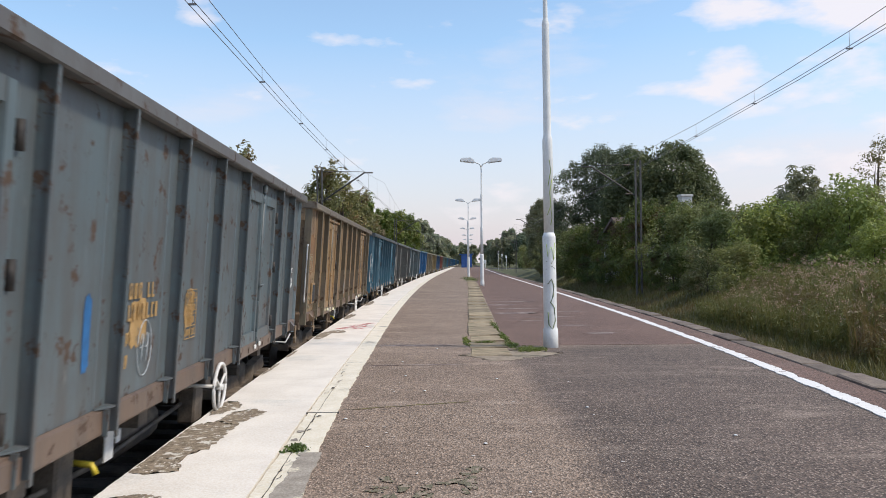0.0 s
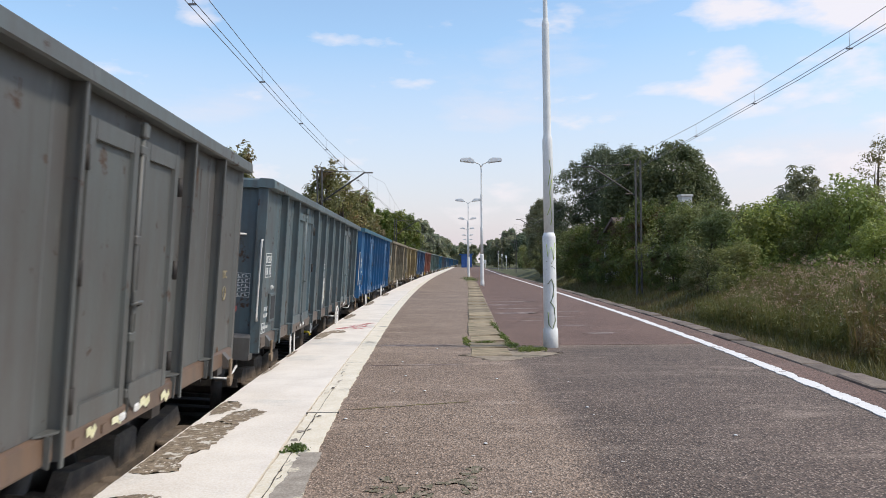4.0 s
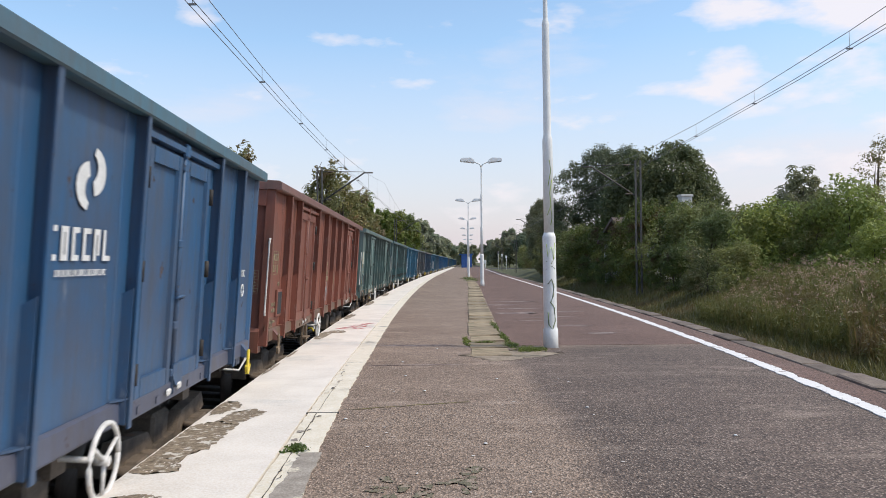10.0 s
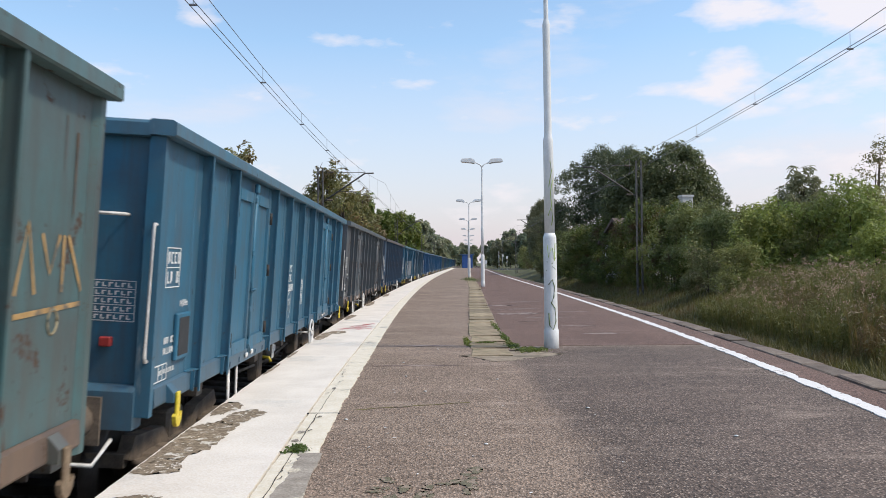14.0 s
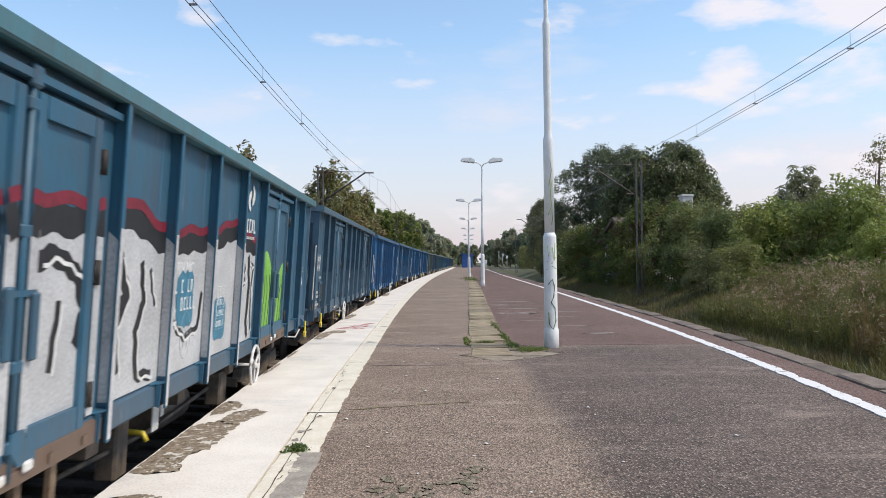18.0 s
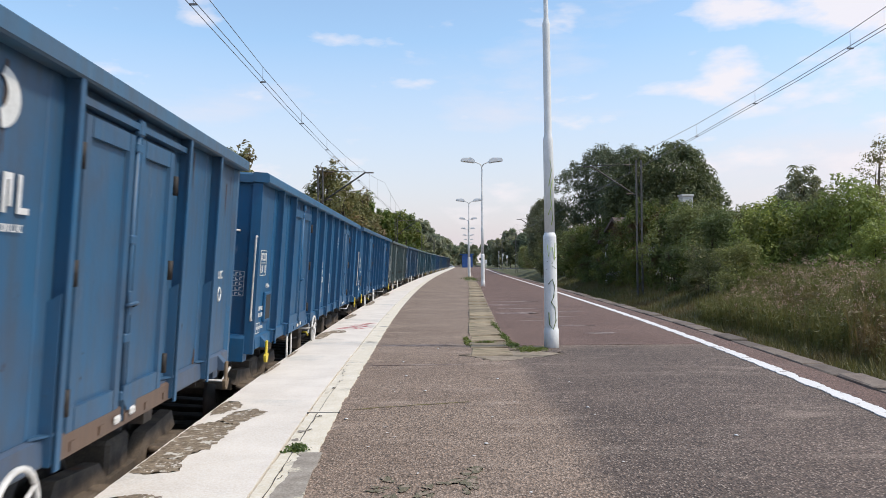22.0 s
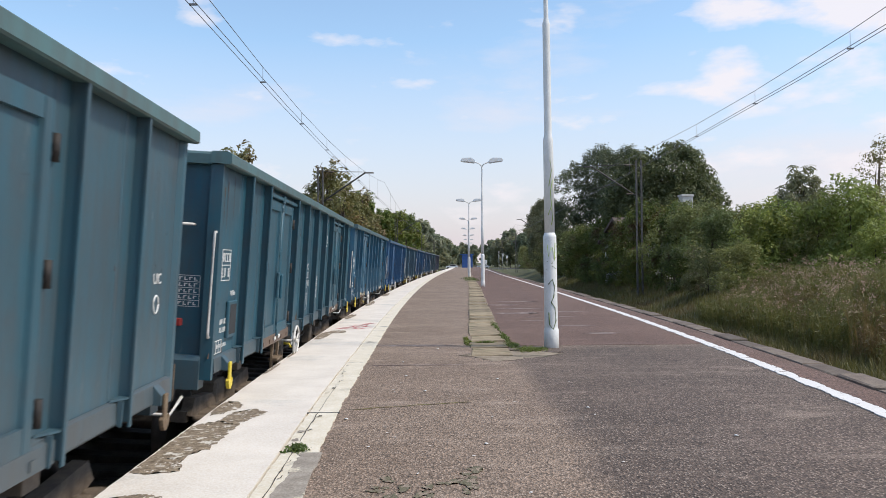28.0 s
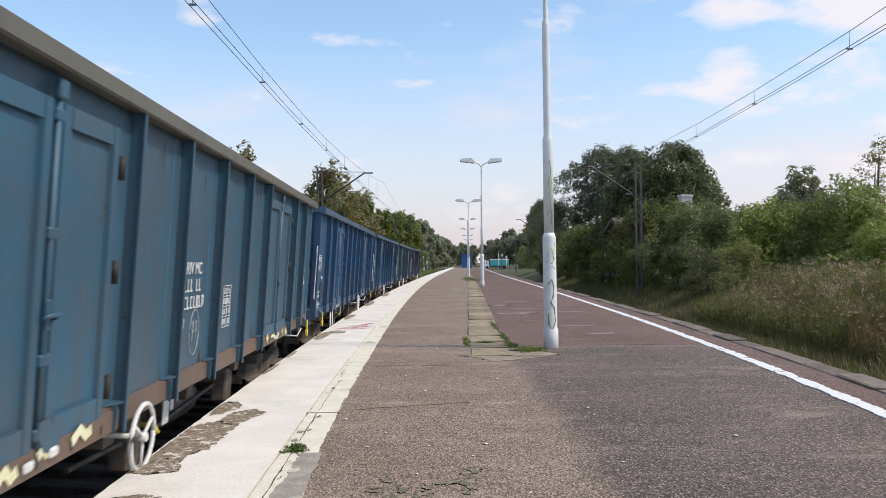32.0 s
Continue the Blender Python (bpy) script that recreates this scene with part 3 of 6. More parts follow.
for q in range(26):
    y = rr.uniform(4.8, 7.2) if q < 10 else rr.uniform(8.3, 10.2)
    x = cream_in(y) - (0.17 if q < 10 else 0.20) + rr.gauss(0, 0.018)
    floor_stroke(bm, [(x, y), (x + rr.uniform(0.0, 0.02), y + 0.03), (x + rr.uniform(-0.01, 0.04), y + rr.uniform(0.05, 0.09))], rr.uniform(0.006, 0.016), 0.0134 + 0.0003 * q)
part("crack", bm, M_CRACK, edge_l, "dark crack and chips in the paint")["kind"] = "stuff"
# moss in the seam of the asphalt and in dull patches near it
bm = bmesh.new()
floor_stroke(bm, [(x, 7.20 + 0.32 * (x + 0.9) + 0.03 * noise.noise(Vector((x * 6, 3, 0)))) for x in np.arange(cream_in(7.1) + 0.03, 0.25, 0.04)], 0.035, 0.0034)
part("moss_seam", bm, M_MOSSY, platform, "yellow-green moss along a seam")
bm = bmesh.new()
rr = random.Random(78)
for q in range(26):
    x = rr.uniform(-0.42, 0.26)
    blot(bm, x, 4.42 + 0.5 * (x + 0.42) + rr.gauss(0, 0.16), rr.uniform(0.015, 0.05), rr.uniform(0.02, 0.07), 0.0028 + 0.0002 * q, q + 500, rr.uniform(-0.5, 0.5), 0.7, 40)
part("moss_patch", bm, M_MOSS, platform, "dull green moss patches")["kind"] = "stuff"
bm = bmesh.new()
for q in range(22):
    x = rr.uniform(-0.85, 1.4)
    blot(bm, x, rr.uniform(4.3, 9.5), rr.uniform(0.005, 0.011), rr.uniform(0.006, 0.014), 0.0036 + 0.0002 * q, q + 700, rr.uniform(0, 3), 0.8, 16)
part("paint_flake", bm, M_LINEW, platform, "white paint specks on the asphalt")["kind"] = "stuff"
for y, q in ((12.75, 0.9), (10.3, 0.25)):
    bm = bmesh.new()
    blot(bm, (cream_in(y) + 0.42) / 2 - 0.05, y, 0.62, 0.07 * q + 0.02, 0.0035, int(y * 7), 0.0, 0.3)
    part("pale_seam", bm, M_PALE, platform)
for x, y, hx, hy, s in [(1.9, 20.5, 0.45, 0.35, 1), (2.5, 19.0, 0.55, 0.10, 2), (2.15, 22.5, 0.5, 0.16, 3), (1.75, 24.5, 0.35, 0.3, 4), (2.6, 16.4, 0.5, 0.08, 5), (2.9, 14.6, 0.35, 0.10, 6), (3.2, 21.0, 0.5, 0.12, 7),
                        (2.4, 26.5, 0.6, 0.2, 8), (2.0, 17.8, 0.3, 0.06, 9)]:
    bm = bmesh.new()
    blot(bm, x, y, hx, hy, (0.0065 if y > 12.7 else 0.003) + 0.0004 * s, s, 0.05, 0.7)
    part("pale_mark", bm, M_PALE, platform)
bm = bmesh.new()
blot(bm, 0.95, 11.35, 0.62, 0.55, 0.0040, 31, 0.0, 0.45)
part("dirt_patch", bm, M_DIRT, platform, "sandy dirt and broken edge")
for k in range(9):
    rr = random.Random(k + 50)
    bm = bmesh.new()
    lathe(bm, [(0.012, 0.0), (0.018, 0.005), (0.008, 0.010)], 7, (0, 0, 0.001))
    st = thing("pebble", bm, M_WHITE, "small pale pebble lying on the asphalt", "pebble", "pebbles on the platform") if k == 0 else copy_thing(st, Matrix.Identity(4))
    x, y = ((-0.84, 6.76), (-0.55, 10.6), (-0.2, 8.2), (0.3, 5.8), (-0.45, 9.3), (1.3, 7.2), (2.2, 6.0), (-0.1, 12.2), (0.6, 9.0))[k]
    st.matrix_basis = pose(x, y, 0.002, 0, 0, 40 * k)

# strip of old slabs between the lamp columns
strip = holder("slab_strip", "row of old concrete slabs set in the platform", "paving", kind="structure")
slabs = []
for k in range(3):
    rr = random.Random(k + 8)
    bm = bmesh.new()
    box(bm, 0.0, 0.0, -0.06, 0.58, 0.97, 0.018 + 0.006 * k, 0.015)
    for v in bm.verts:
        v.co += Vector((rr.uniform(-1, 1) * 0.02, rr.uniform(-1, 1) * 0.02, rr.uniform(-1, 1) * 0.005))
    me = bpy.data.meshes.new("slab")
    bm.to_mesh(me)
    bm.free()
    me.materials.append(M_SLAB)
    slabs.append(me)
y = 11.25
rr = random.Random(4)
while y < 75:
    ob = new("slab", rr.choice(slabs))
    ob.parent = strip
    ob.matrix_basis = pose(ped_left(y) + 0.02, y, 0.0, rr.uniform(-1, 1), rr.uniform(-1, 1), rr.uniform(-2.5, 2.5) - 1.5)
    y += 1.02
# kerb stones along the right edge
kerbs = []
for k in range(3):
    rr = random.Random(k + 18)
    bm = bmesh.new()
    box(bm, -0.30, 0.0, -0.2, 0.0, 0.97, 0.012 + 0.008 * k, 0.018)
    for v in bm.verts:
        v.co += Vector((rr.uniform(-1, 1) * 0.01, 0, rr.uniform(-1, 1) * 0.006))
    me = bpy.data.meshes.new("kerb_stone")
    bm.to_mesh(me)
    bm.free()
    me.materials.append(M_KERB)
    kerbs.append(me)
rr = random.Random(9)
y = -8.0
while y < 210:
    ob = new("kerb_stone", rr.choice(kerbs))
    ob.parent = edge_r
    ob.matrix_basis = pose(edge_right(y), y, rr.uniform(-0.01, 0.012), 0, 0, -math.degrees(math.atan((edge_right(y + 1) - edge_right(y)))) + rr.uniform(-0.8, 0.8))
    y += 1.0

# ---------- vegetation ----------
def leaf_mesh(name, centres, radii, count, size, material, seed, flat=1.0, stretch=1.0):
    """Clumps of small bent leaves, each an island of two triangles pairs, in one mesh."""
    rg = np.random.default_rng(seed)
    n = len(centres)
    c = np.repeat(np.asarray(centres, float), count, axis=0)
    r = np.repeat(np.asarray(radii, float), count)
    d = rg.normal(size=(n * count, 3))
    d /= np.linalg.norm(d, axis=1)[:, None]
    rad = r * rg.uniform(0.35, 1.0, n * count) ** 0.6
    p = c + d * rad[:, None] * np.array([1, 1, flat])
    nor = d * 0.9 + rg.normal(size=d.shape) * 0.42 + np.array([0, 0, 0.5])
    nor /= np.linalg.norm(nor, axis=1)[:, None]
    a = np.cross(nor, rg.normal(size=d.shape))
    a /= np.linalg.norm(a, axis=1)[:, None] + 1e-9
    b = np.cross(nor, a)
    s = size * rg.uniform(0.6, 1.3, n * count)[:, None]
    v = np.stack([p - a * s * 0.9 * stretch, p - b * s * 0.42 + nor * s * 0.12, p + a * s * 0.9 * stretch, p + b * s * 0.42 + nor * s * 0.12], axis=1).reshape(-1, 3)
    me = bpy.data.meshes.new(name)
    f = np.arange(len(v)).reshape(-1, 4)
    me.from_pydata(v.tolist(), [], f.tolist())
    me.materials.append(material)
    return me


def crown_shape(seed, w, h, base, n, lumps=7, top=1.0):
    """Clump centres in an uneven crown of lobes."""
    rnd = random.Random(seed)
    lobes = []
    for _ in range(lumps):
        a, q = rnd.uniform(0, 6.28), rnd.uniform(0, 0.75)
        zz = rnd.uniform(0.12, 0.92)
        wid = 1.0 - abs(zz - 0.42) * 1.1 * top
        lobes.append((math.cos(a) * q * w * 0.5 * wid, math.sin(a) * q * w * 0.5 * wid, base + zz * h, rnd.uniform(0.2, 0.36) * min(w, h) * (0.6 + 0.4 * wid)))
    cs, rs = [], []
    for _ in range(n):
        L = rnd.choice(lobes)
        d = Vector((rnd.gauss(0, 1), rnd.gauss(0, 1), rnd.gauss(0, 1))).normalized() * L[3] * rnd.uniform(0.55, 1.08)
        cs.append((L[0] + d.x, L[1] + d.y, max(base * 0.7, L[2] + d.z * 0.85)))
        rs.append(rnd.uniform(0.09, 0.17) * min(w, h) ** 0.8)
    return cs, rs, lobes


def dome_shape(seed, lobes, n, small):
    """Clump centres over the shells of rounded lobes (x, y, z, radius across, half height)."""
    rnd = random.Random(seed)
    cs, rs = [], []
    weight = [L[3] * L[4] for L in lobes]
    while len(cs) < n:
        L = rnd.choices(lobes, weight)[0]
        d = Vector((rnd.gauss(0, 1), rnd.gauss(0, 1), rnd.gauss(0, 1))).normalized()
        if d.z < -0.55:
            continue
        r = rnd.uniform(0.78, 1.0) * (1 + 0.10 * noise.noise(d * 3.0 + Vector((seed, 0, 0))))
        cs.append((L[0] + d.x * L[3] * r, L[1] + d.y * L[3] * r, L[2] + d.z * L[4] * r))
        rs.append(small * rnd.uniform(0.7, 1.25))
    return cs, rs


def dome_tree(name, seed, lobes, clumps, small, per, size, leaf, label, group="", trunk_r=0.3, stretch=1.0):
    cs, rs = dome_shape(seed, lobes, clumps, small)
    ob = holder(name, label, "tree", group)
    top = max(L[2] for L in lobes)
    part("trunk", trunk_bm(seed, top, trunk_r, [(L[0] * 0.8, L[1] * 0.8, L[2], 1) for L in lobes], 1.0), M_BARK, ob)
    cr = new("crown", leaf_mesh("crown", cs, rs, per, size, leaf, seed, 1.0, stretch))
    cr.parent = ob
    return ob


def trunk_bm(seed, h, r, lobes, base):
    rnd = random.Random(seed)
    bm = bmesh.new()
    pts = [Vector((0, 0, -0.4))]
    for k in range(1, 6):
        pts.append(Vector((rnd.uniform(-1, 1) * 0.03 * h * k / 5, rnd.uniform(-1, 1) * 0.03 * h * k / 5, h * k / 5)))
    tube(bm, pts, r, 8, r * 0.25)
    for L in lobes:
        q = min(0.8, max(0.15, (L[2] - 0.25 * h) / h))
        s = Vector((0, 0, h * q * 0.7))
        e = Vector(L[:3])
        m = (s + e) / 2 + Vector((rnd.uniform(-.3, .3), rnd.uniform(-.3, .3), 0.2)) * 0.3
        tube(bm, [s, m, e], r * 0.35, 6, r * 0.08)
    return bm


def make_tree(name, seed, w, h, base, clumps, per, size, leaf, label, category="tree", lumps=7, trunk_r=None, group="", flat=1.0, top=1.0, stretch=1.0):
    cs, rs, lobes = crown_shape(seed, w, h - base, base, clumps, lumps, top)
    ob = holder(name, label, category, group)
    part("trunk", trunk_bm(seed, h * 0.8, trunk_r or 0.018 * h + 0.04, lobes, base), M_BARK, ob)
    cr = new("crown", leaf_mesh("crown", cs, rs, per, size, leaf, seed, flat, stretch))
    cr.parent = ob
    return ob


def plant(src, x, y, z=None, scale=1.0, turn=0.0):
    z = ground_z(x, y) if z is None else z
    m = Matrix.Translation((x, y, z)) @ Matrix.Rotation(radians(turn), 4, "Z")
    ob = copy_thing(src, m)
    ob.scale = (scale, scale, scale)
    return ob


def place(src, x, y, z=None, scale=1.0, turn=0.0):
    src.matrix_basis = Matrix.Translation((x, y, ground_z(x, y) if z is None else z)) @ Matrix.Rotation(radians(turn), 4, "Z")
    src.scale = (scale, scale, scale)
    return src


def at(px, py, depth):
    """x and z seen through a point of the view at a depth (for laying out far things)."""
    return (px - 784) / 1400 * depth, EYE[2] + (465 - py) / 1400 * depth


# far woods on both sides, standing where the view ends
far_a = make_tree("far_tree", 11, 9, 11, 0.6, 130, 26, 0.62, L_FAR_HAZE, "green tree in the far woods, haze put into its leaf colour", group="far woods")
far_b = make_tree("far_tree", 12, 7, 12, 0.6, 120, 26, 0.62, L_FAR_HAZE, "green tree in the far woods, haze put into its leaf colour", group="far woods")
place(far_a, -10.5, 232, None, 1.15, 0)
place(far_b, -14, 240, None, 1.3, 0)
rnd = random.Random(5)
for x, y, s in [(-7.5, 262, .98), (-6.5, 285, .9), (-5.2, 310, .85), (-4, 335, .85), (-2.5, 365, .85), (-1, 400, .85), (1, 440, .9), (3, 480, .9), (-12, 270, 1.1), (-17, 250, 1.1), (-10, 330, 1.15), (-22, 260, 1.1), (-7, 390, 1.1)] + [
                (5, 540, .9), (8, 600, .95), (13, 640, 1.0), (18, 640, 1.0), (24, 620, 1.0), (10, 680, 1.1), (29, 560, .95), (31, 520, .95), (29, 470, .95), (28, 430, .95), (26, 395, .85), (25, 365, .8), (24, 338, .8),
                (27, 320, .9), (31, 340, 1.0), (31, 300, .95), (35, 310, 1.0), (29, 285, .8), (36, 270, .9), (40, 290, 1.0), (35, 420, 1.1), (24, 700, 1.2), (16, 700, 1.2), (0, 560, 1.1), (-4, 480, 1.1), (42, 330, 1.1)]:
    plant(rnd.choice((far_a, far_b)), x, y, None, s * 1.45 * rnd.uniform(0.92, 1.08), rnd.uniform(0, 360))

# trees behind the train
left_a = make_tree("deciduous_tree", 21, 6.5, 10, 1.0, 190, 30, 0.28, L_TREE, "leafy green deciduous tree behind the train", group="trees behind the train", lumps=9)
left_b = make_tree("deciduous_tree", 22, 6.5, 11.5, 1.0, 200, 30, 0.28, L_TREE, "dark green deciduous tree behind the train", group="trees behind the train", lumps=9)
birch = make_tree("birch_tree", 23, 4.6, 8.6, 1.0, 110, 24, 0.16, L_OLIVE, "slender yellow-green birch behind the train", group="birches behind the train", lumps=8)
place(left_a, -9.6, 92, None, 1.0)
place(left_b, -8.0, 132, None, 0.95)
place(birch, -9.6, 62, None, 1.32)
for src, x, y, s in [(birch, -9.0, 72, 1.3), (left_a, -14.5, 96, 1.0), (left_b, -13, 110, .9), (left_a, -8.6, 112, .92), (left_b, -7.2, 150, 1.0), (left_a, -6.4, 168, 1.0), (left_b, -7.5, 190, 1.05), (left_a, -12, 150, 1.1), (left_b, -16, 130, 1.1),
                     (birch, -15.0, 58, 1.5), (left_a, -21, 66, 1.0), (left_b, -28, 70, 1.1), (left_a, -22, 100, 1.1), (left_b, -10.5, 205, 1.0), (birch, -8.3, 80, 1.25), (left_b, -32, 48, 1.0), (left_a, -30, 30, .9)]:
    plant(src, x, y, None, s * rnd.uniform(.97, 1.03), rnd.uniform(0, 360))

# right side: large trees, a house behind them, shrubs, weeds
big = dome_tree("chestnut_tree", 31, [(0, 0, 6.6, 3.9, 4.0), (2.2, -0.6, 5.6, 2.5, 3.0), (-2.4, -0.4, 5.2, 2.6, 3.2), (0.6, -2.0, 4.6, 2.4, 2.6), (-1.6, 1.4, 6.6, 2.4, 2.7), (1.2, 0.6, 8.4, 2.2, 2.0)], 560, 0.62, 66, 0.165, L_DARK, "large dark green round-crowned tree by the track")
place(big, 17.6, 63, None, 1.0)
wil = dome_tree("willow_tree", 32, [(-2.6, 0, 7.6, 2.4, 4.4), (0.2, 0.3, 9.0, 2.6, 4.6), (2.7, 0, 8.6, 2.4, 4.6), (-3.4, -0.6, 4.4, 2.0, 3.6), (0.0, -1.2, 5.0, 2.6, 4.2), (3.2, -0.6, 4.6, 2.2, 3.8)], 520, 0.60, 52, 0.125, L_WILLOW, "tall grey-green willow beside the track", "willows by the track", 0.3, 1.5)
place(wil, 17.2, 88, None, 1.03)
for x, y, s, a in [(14.4, 108, .74, 120), (20.6, 86, 1.0, 200), (16, 124, .8, 60), (13.5, 96, .62, 10)]:
    plant(wil, x, y, None, s, a)
shr = make_tree("shrub", 41, 4.6, 4.4, 0.1, 165, 46, 0.100, L_SHRUB, "bright green leafy shrub on the bank", "shrub", group="shrubs on the bank", lumps=10, trunk_r=0.05)
shd = make_tree("shrub", 42, 4.4, 4.4, 0.1, 165, 46, 0.096, L_BUSH, "dense green shrub on the bank", "shrub", group="shrubs on the bank", lumps=10, trunk_r=0.05)
sho = make_tree("shrub", 43, 4.2, 3.8, 0.1, 150, 42, 0.094, L_OLIVE, "olive green shrub with browning leaves", "shrub", group="olive shrubs on the bank", lumps=9, trunk_r=0.05)
shv = make_tree("shrub", 44, 4.4, 4.0, 0.1, 170, 46, 0.094, L_VINE, "dark shrub overgrown with reddish vine", "shrub", group="vine-covered shrubs on the bank", lumps=10, trunk_r=0.05)
place(shv, 12.5, 57, None, 0.95)
place(shr, 14.6, 36, None, 0.95)
place(shd, 12.9, 43, None, 0.95)
place(sho, 19.5, 27.5, None, 0.85)
hedge = [(shr, 17.0, 33, 1.1), (shv, 12.6, 49, 1.05), (shv, 12.2, 53, 1.0), (shv, 12.2, 62, 1.0), (shv, 12.6, 69, 1.1), (shd, 12.8, 77, 1.1), (shd, 13.0, 85, 1.1), (sho, 12.9, 93, 1.1), (shd, 13.5, 102, 1.1), (shd, 14.5, 112, 1.1),
         (shd, 13.4, 39.5, .8), (shd, 16, 128, 1.2), (sho, 17, 145, 1.3), (shd, 18.5, 165, 1.4), (shd, 20, 190, 1.3), (shd, 22, 215, 1.2), (shd, 19.6, 62, 1.2), (shv, 15, 66, 1.2), (shv, 15.4, 75, 1.2),
         (shv, 14.4, 50, 1.1), (shv, 16.8, 50, 0.95), (shv, 13.6, 46, 1.0), (shd, 15.6, 45, 0.98), (shd, 19.0, 51, 1.0), (shd, 21.5, 53, 1.0), (shv, 12.4, 53, 1.0)]
for k in range(15):
    hedge.append(((shr, shd, sho, shd)[k % 4], 15.2 + k * 1.25 + rnd.uniform(-.5, .5), 36 + rnd.uniform(-2.0, 2.5) - 0.15 * k, rnd.uniform(0.7, 0.92)))
    hedge.append(((shd, shr, shd, sho)[k % 4] if k > 2 else shv, 16.5 + k * 1.3 + rnd.uniform(-.6, .6), 42 + rnd.uniform(-2.0, 2.5), rnd.uniform(0.78, 1.0)))
    if k % 2:
        hedge.append(((sho, shr, shd)[k % 3], 15.5 + k * 0.95 + rnd.uniform(-.5, .5), 31 - 0.3 * k + rnd.uniform(-1, 1), rnd.uniform(0.55, 0.8)))
for k in range(18):
    y = 31 + 4.2 * k
    hedge.append(((shd, sho, shv)[k % 3] if y < 40 else shv, axis_right(y) + 3.9 + rnd.uniform(-.2, .5), y, rnd.uniform(0.45, 0.7)))
for src, x, y, s in hedge:
    ob = plant(src, x, y, None, s * rnd.uniform(.95, 1.06), rnd.uniform(0, 360))
    ob.scale = (ob.scale[0] * rnd.uniform(0.85, 1.2), ob.scale[1] * rnd.uniform(0.85, 1.2), ob.scale[2] * rnd.uniform(0.85, 1.12))
con = dome_tree("conifer", 51, [(0, 0, 3.4, 1.5, 2.5), (-0.7, 0, 2.6, 1.4, 2.2), (0.8, 0.1, 2.8, 1.3, 2.2), (0.1, 0, 5.0, 0.8, 1.5)], 230, 0.30, 30, 0.10, L_CONIF, "grey-green bushy conifer behind the shrubs", "", 0.12, 2.2)
place(con, 20.9, 46, None, 1.05)
thin = make_tree("sparse_tree", 52, 3.6, 8.6, 2.2, 80, 22, 0.10, L_OLIVE, "half-bare tree with sparse leaves behind the shrubs", "tree", lumps=13, trunk_r=0.13)
place(thin, 25.2, 46, None, 1.0)
ash = make_tree("young_tree", 53, 4.2, 6.0, 0.6, 190, 34, 0.13, L_BUSH, "light green young tree on the bank", "tree", lumps=10)
place(ash, 22.2, 41, None, 0.82)

M_PLASTER = rough_mat("pale plaster", (0.50, 0.49, 0.46), (0.60, 0.58, 0.55), 3.0, 0.9, 40.0, 0.2, c3=(0.38, 0.36, 0.33), c3_at=(0.6, 0.72))
M_ROOF = rough_mat("dark roof tiles", (0.07, 0.05, 0.045), (0.12, 0.085, 0.07), 4.0, 0.85, 30.0, 0.4)
house = holder("house", "small plastered house half hidden behind trees", "house")
bm = bmesh.new()
box(bm, -3.6, -2.6, -0.3, 3.6, 2.6, 2.7)
part("wall", bm, M_PLASTER, house)
bm = bmesh.new()
prism(bm, [(-3.1, 2.6), (0, 4.2), (3.1, 2.6), (3.1, 2.8), (0, 4.42), (-3.1, 2.8)], "x", -4.0, 4.0)
part("roof", bm, M_ROOF, house, "dark tiled gable roof")
bm = bmesh.new()
box(bm, 1.1, -0.4, 3.0, 1.9, 0.25, 5.98, 0.02)
box(bm, 1.04, -0.46, 5.88, 1.96, 0.31, 6.04, 0.02)
part("chimney", bm, M_PLASTER, house, "broad pale plastered chimney")
house.matrix_basis = pose(15.9, 56.5, 0.0, 0, 0, 8)


def blades(name, spots, height, width, material, seed, lean=0.35, heads=None):
    """Bent grass blades at many spots."""
    rg = np.random.default_rng(seed)
    p = np.asarray(spots, float)
    n = len(p)
    h = height * rg.uniform(0.55, 1.25, n)
    a = rg.uniform(0, 6.283, n)
    d = np.stack([np.cos(a), np.sin(a), np.zeros(n)], 1)
    s = np.stack([-np.sin(a), np.cos(a), np.zeros(n)], 1) * (width * rg.uniform(0.6, 1.3, n))[:, None]
    ln = (lean * rg.uniform(0.2, 1.2, n) * h)[:, None]
    up = np.array([0, 0, 1.0])
    m = p + up * (h * 0.55)[:, None] + d * ln * 0.35
    t = p + up * h[:, None] + d * ln
    v = np.stack([p - s, p + s, m + s * 0.8, m - s * 0.8, t], 1).reshape(-1, 3)
    i = np.arange(n)[:, None] * 5
    quads = (i + np.array([0, 1, 2, 3])).tolist()
    tris = (i + np.array([3, 2, 4])).tolist()
    me = bpy.data.meshes.new(name)
    me.from_pydata(v.tolist(), [], quads + tris)
    me.materials.append(material)
    return me, t


rg = np.random.default_rng(77)


def bank_spots(n, y0, y1, near, wide):
    out = []
    while len(out) < n:
        y = y0 + (y1 - y0) * rg.uniform() ** 1.4
        x = axis_right(y) + near + rg.uniform() * wide(y)
        out.append((x, y, ground_z(x, y) - 0.03))
    return out


weed_width = lambda y: float(np.interp(y, [8, 14, 22, 26, 30], [9, 10.5, 11, 9, 6]))


def clumpy(x, y):
    """Uneven growth of the weeds, 0.35 to 1.3."""
    q = noise.noise(Vector((x * 0.55, y * 0.4, 3.0))) + 0.6 * noise.noise(Vector((x * 1.7, y * 1.3, 7.0)))
    return min(1.35, max(0.35, 0.9 + 0.75 * q))


spots = bank_spots(42000, 8.5, 30, 2.3, weed_width)
tall = np.array([clumpy(x, y) for x, y, z in spots])
me, tips = blades("weeds", spots, 0.95 * tall, 0.011, L_GRASS, 5)
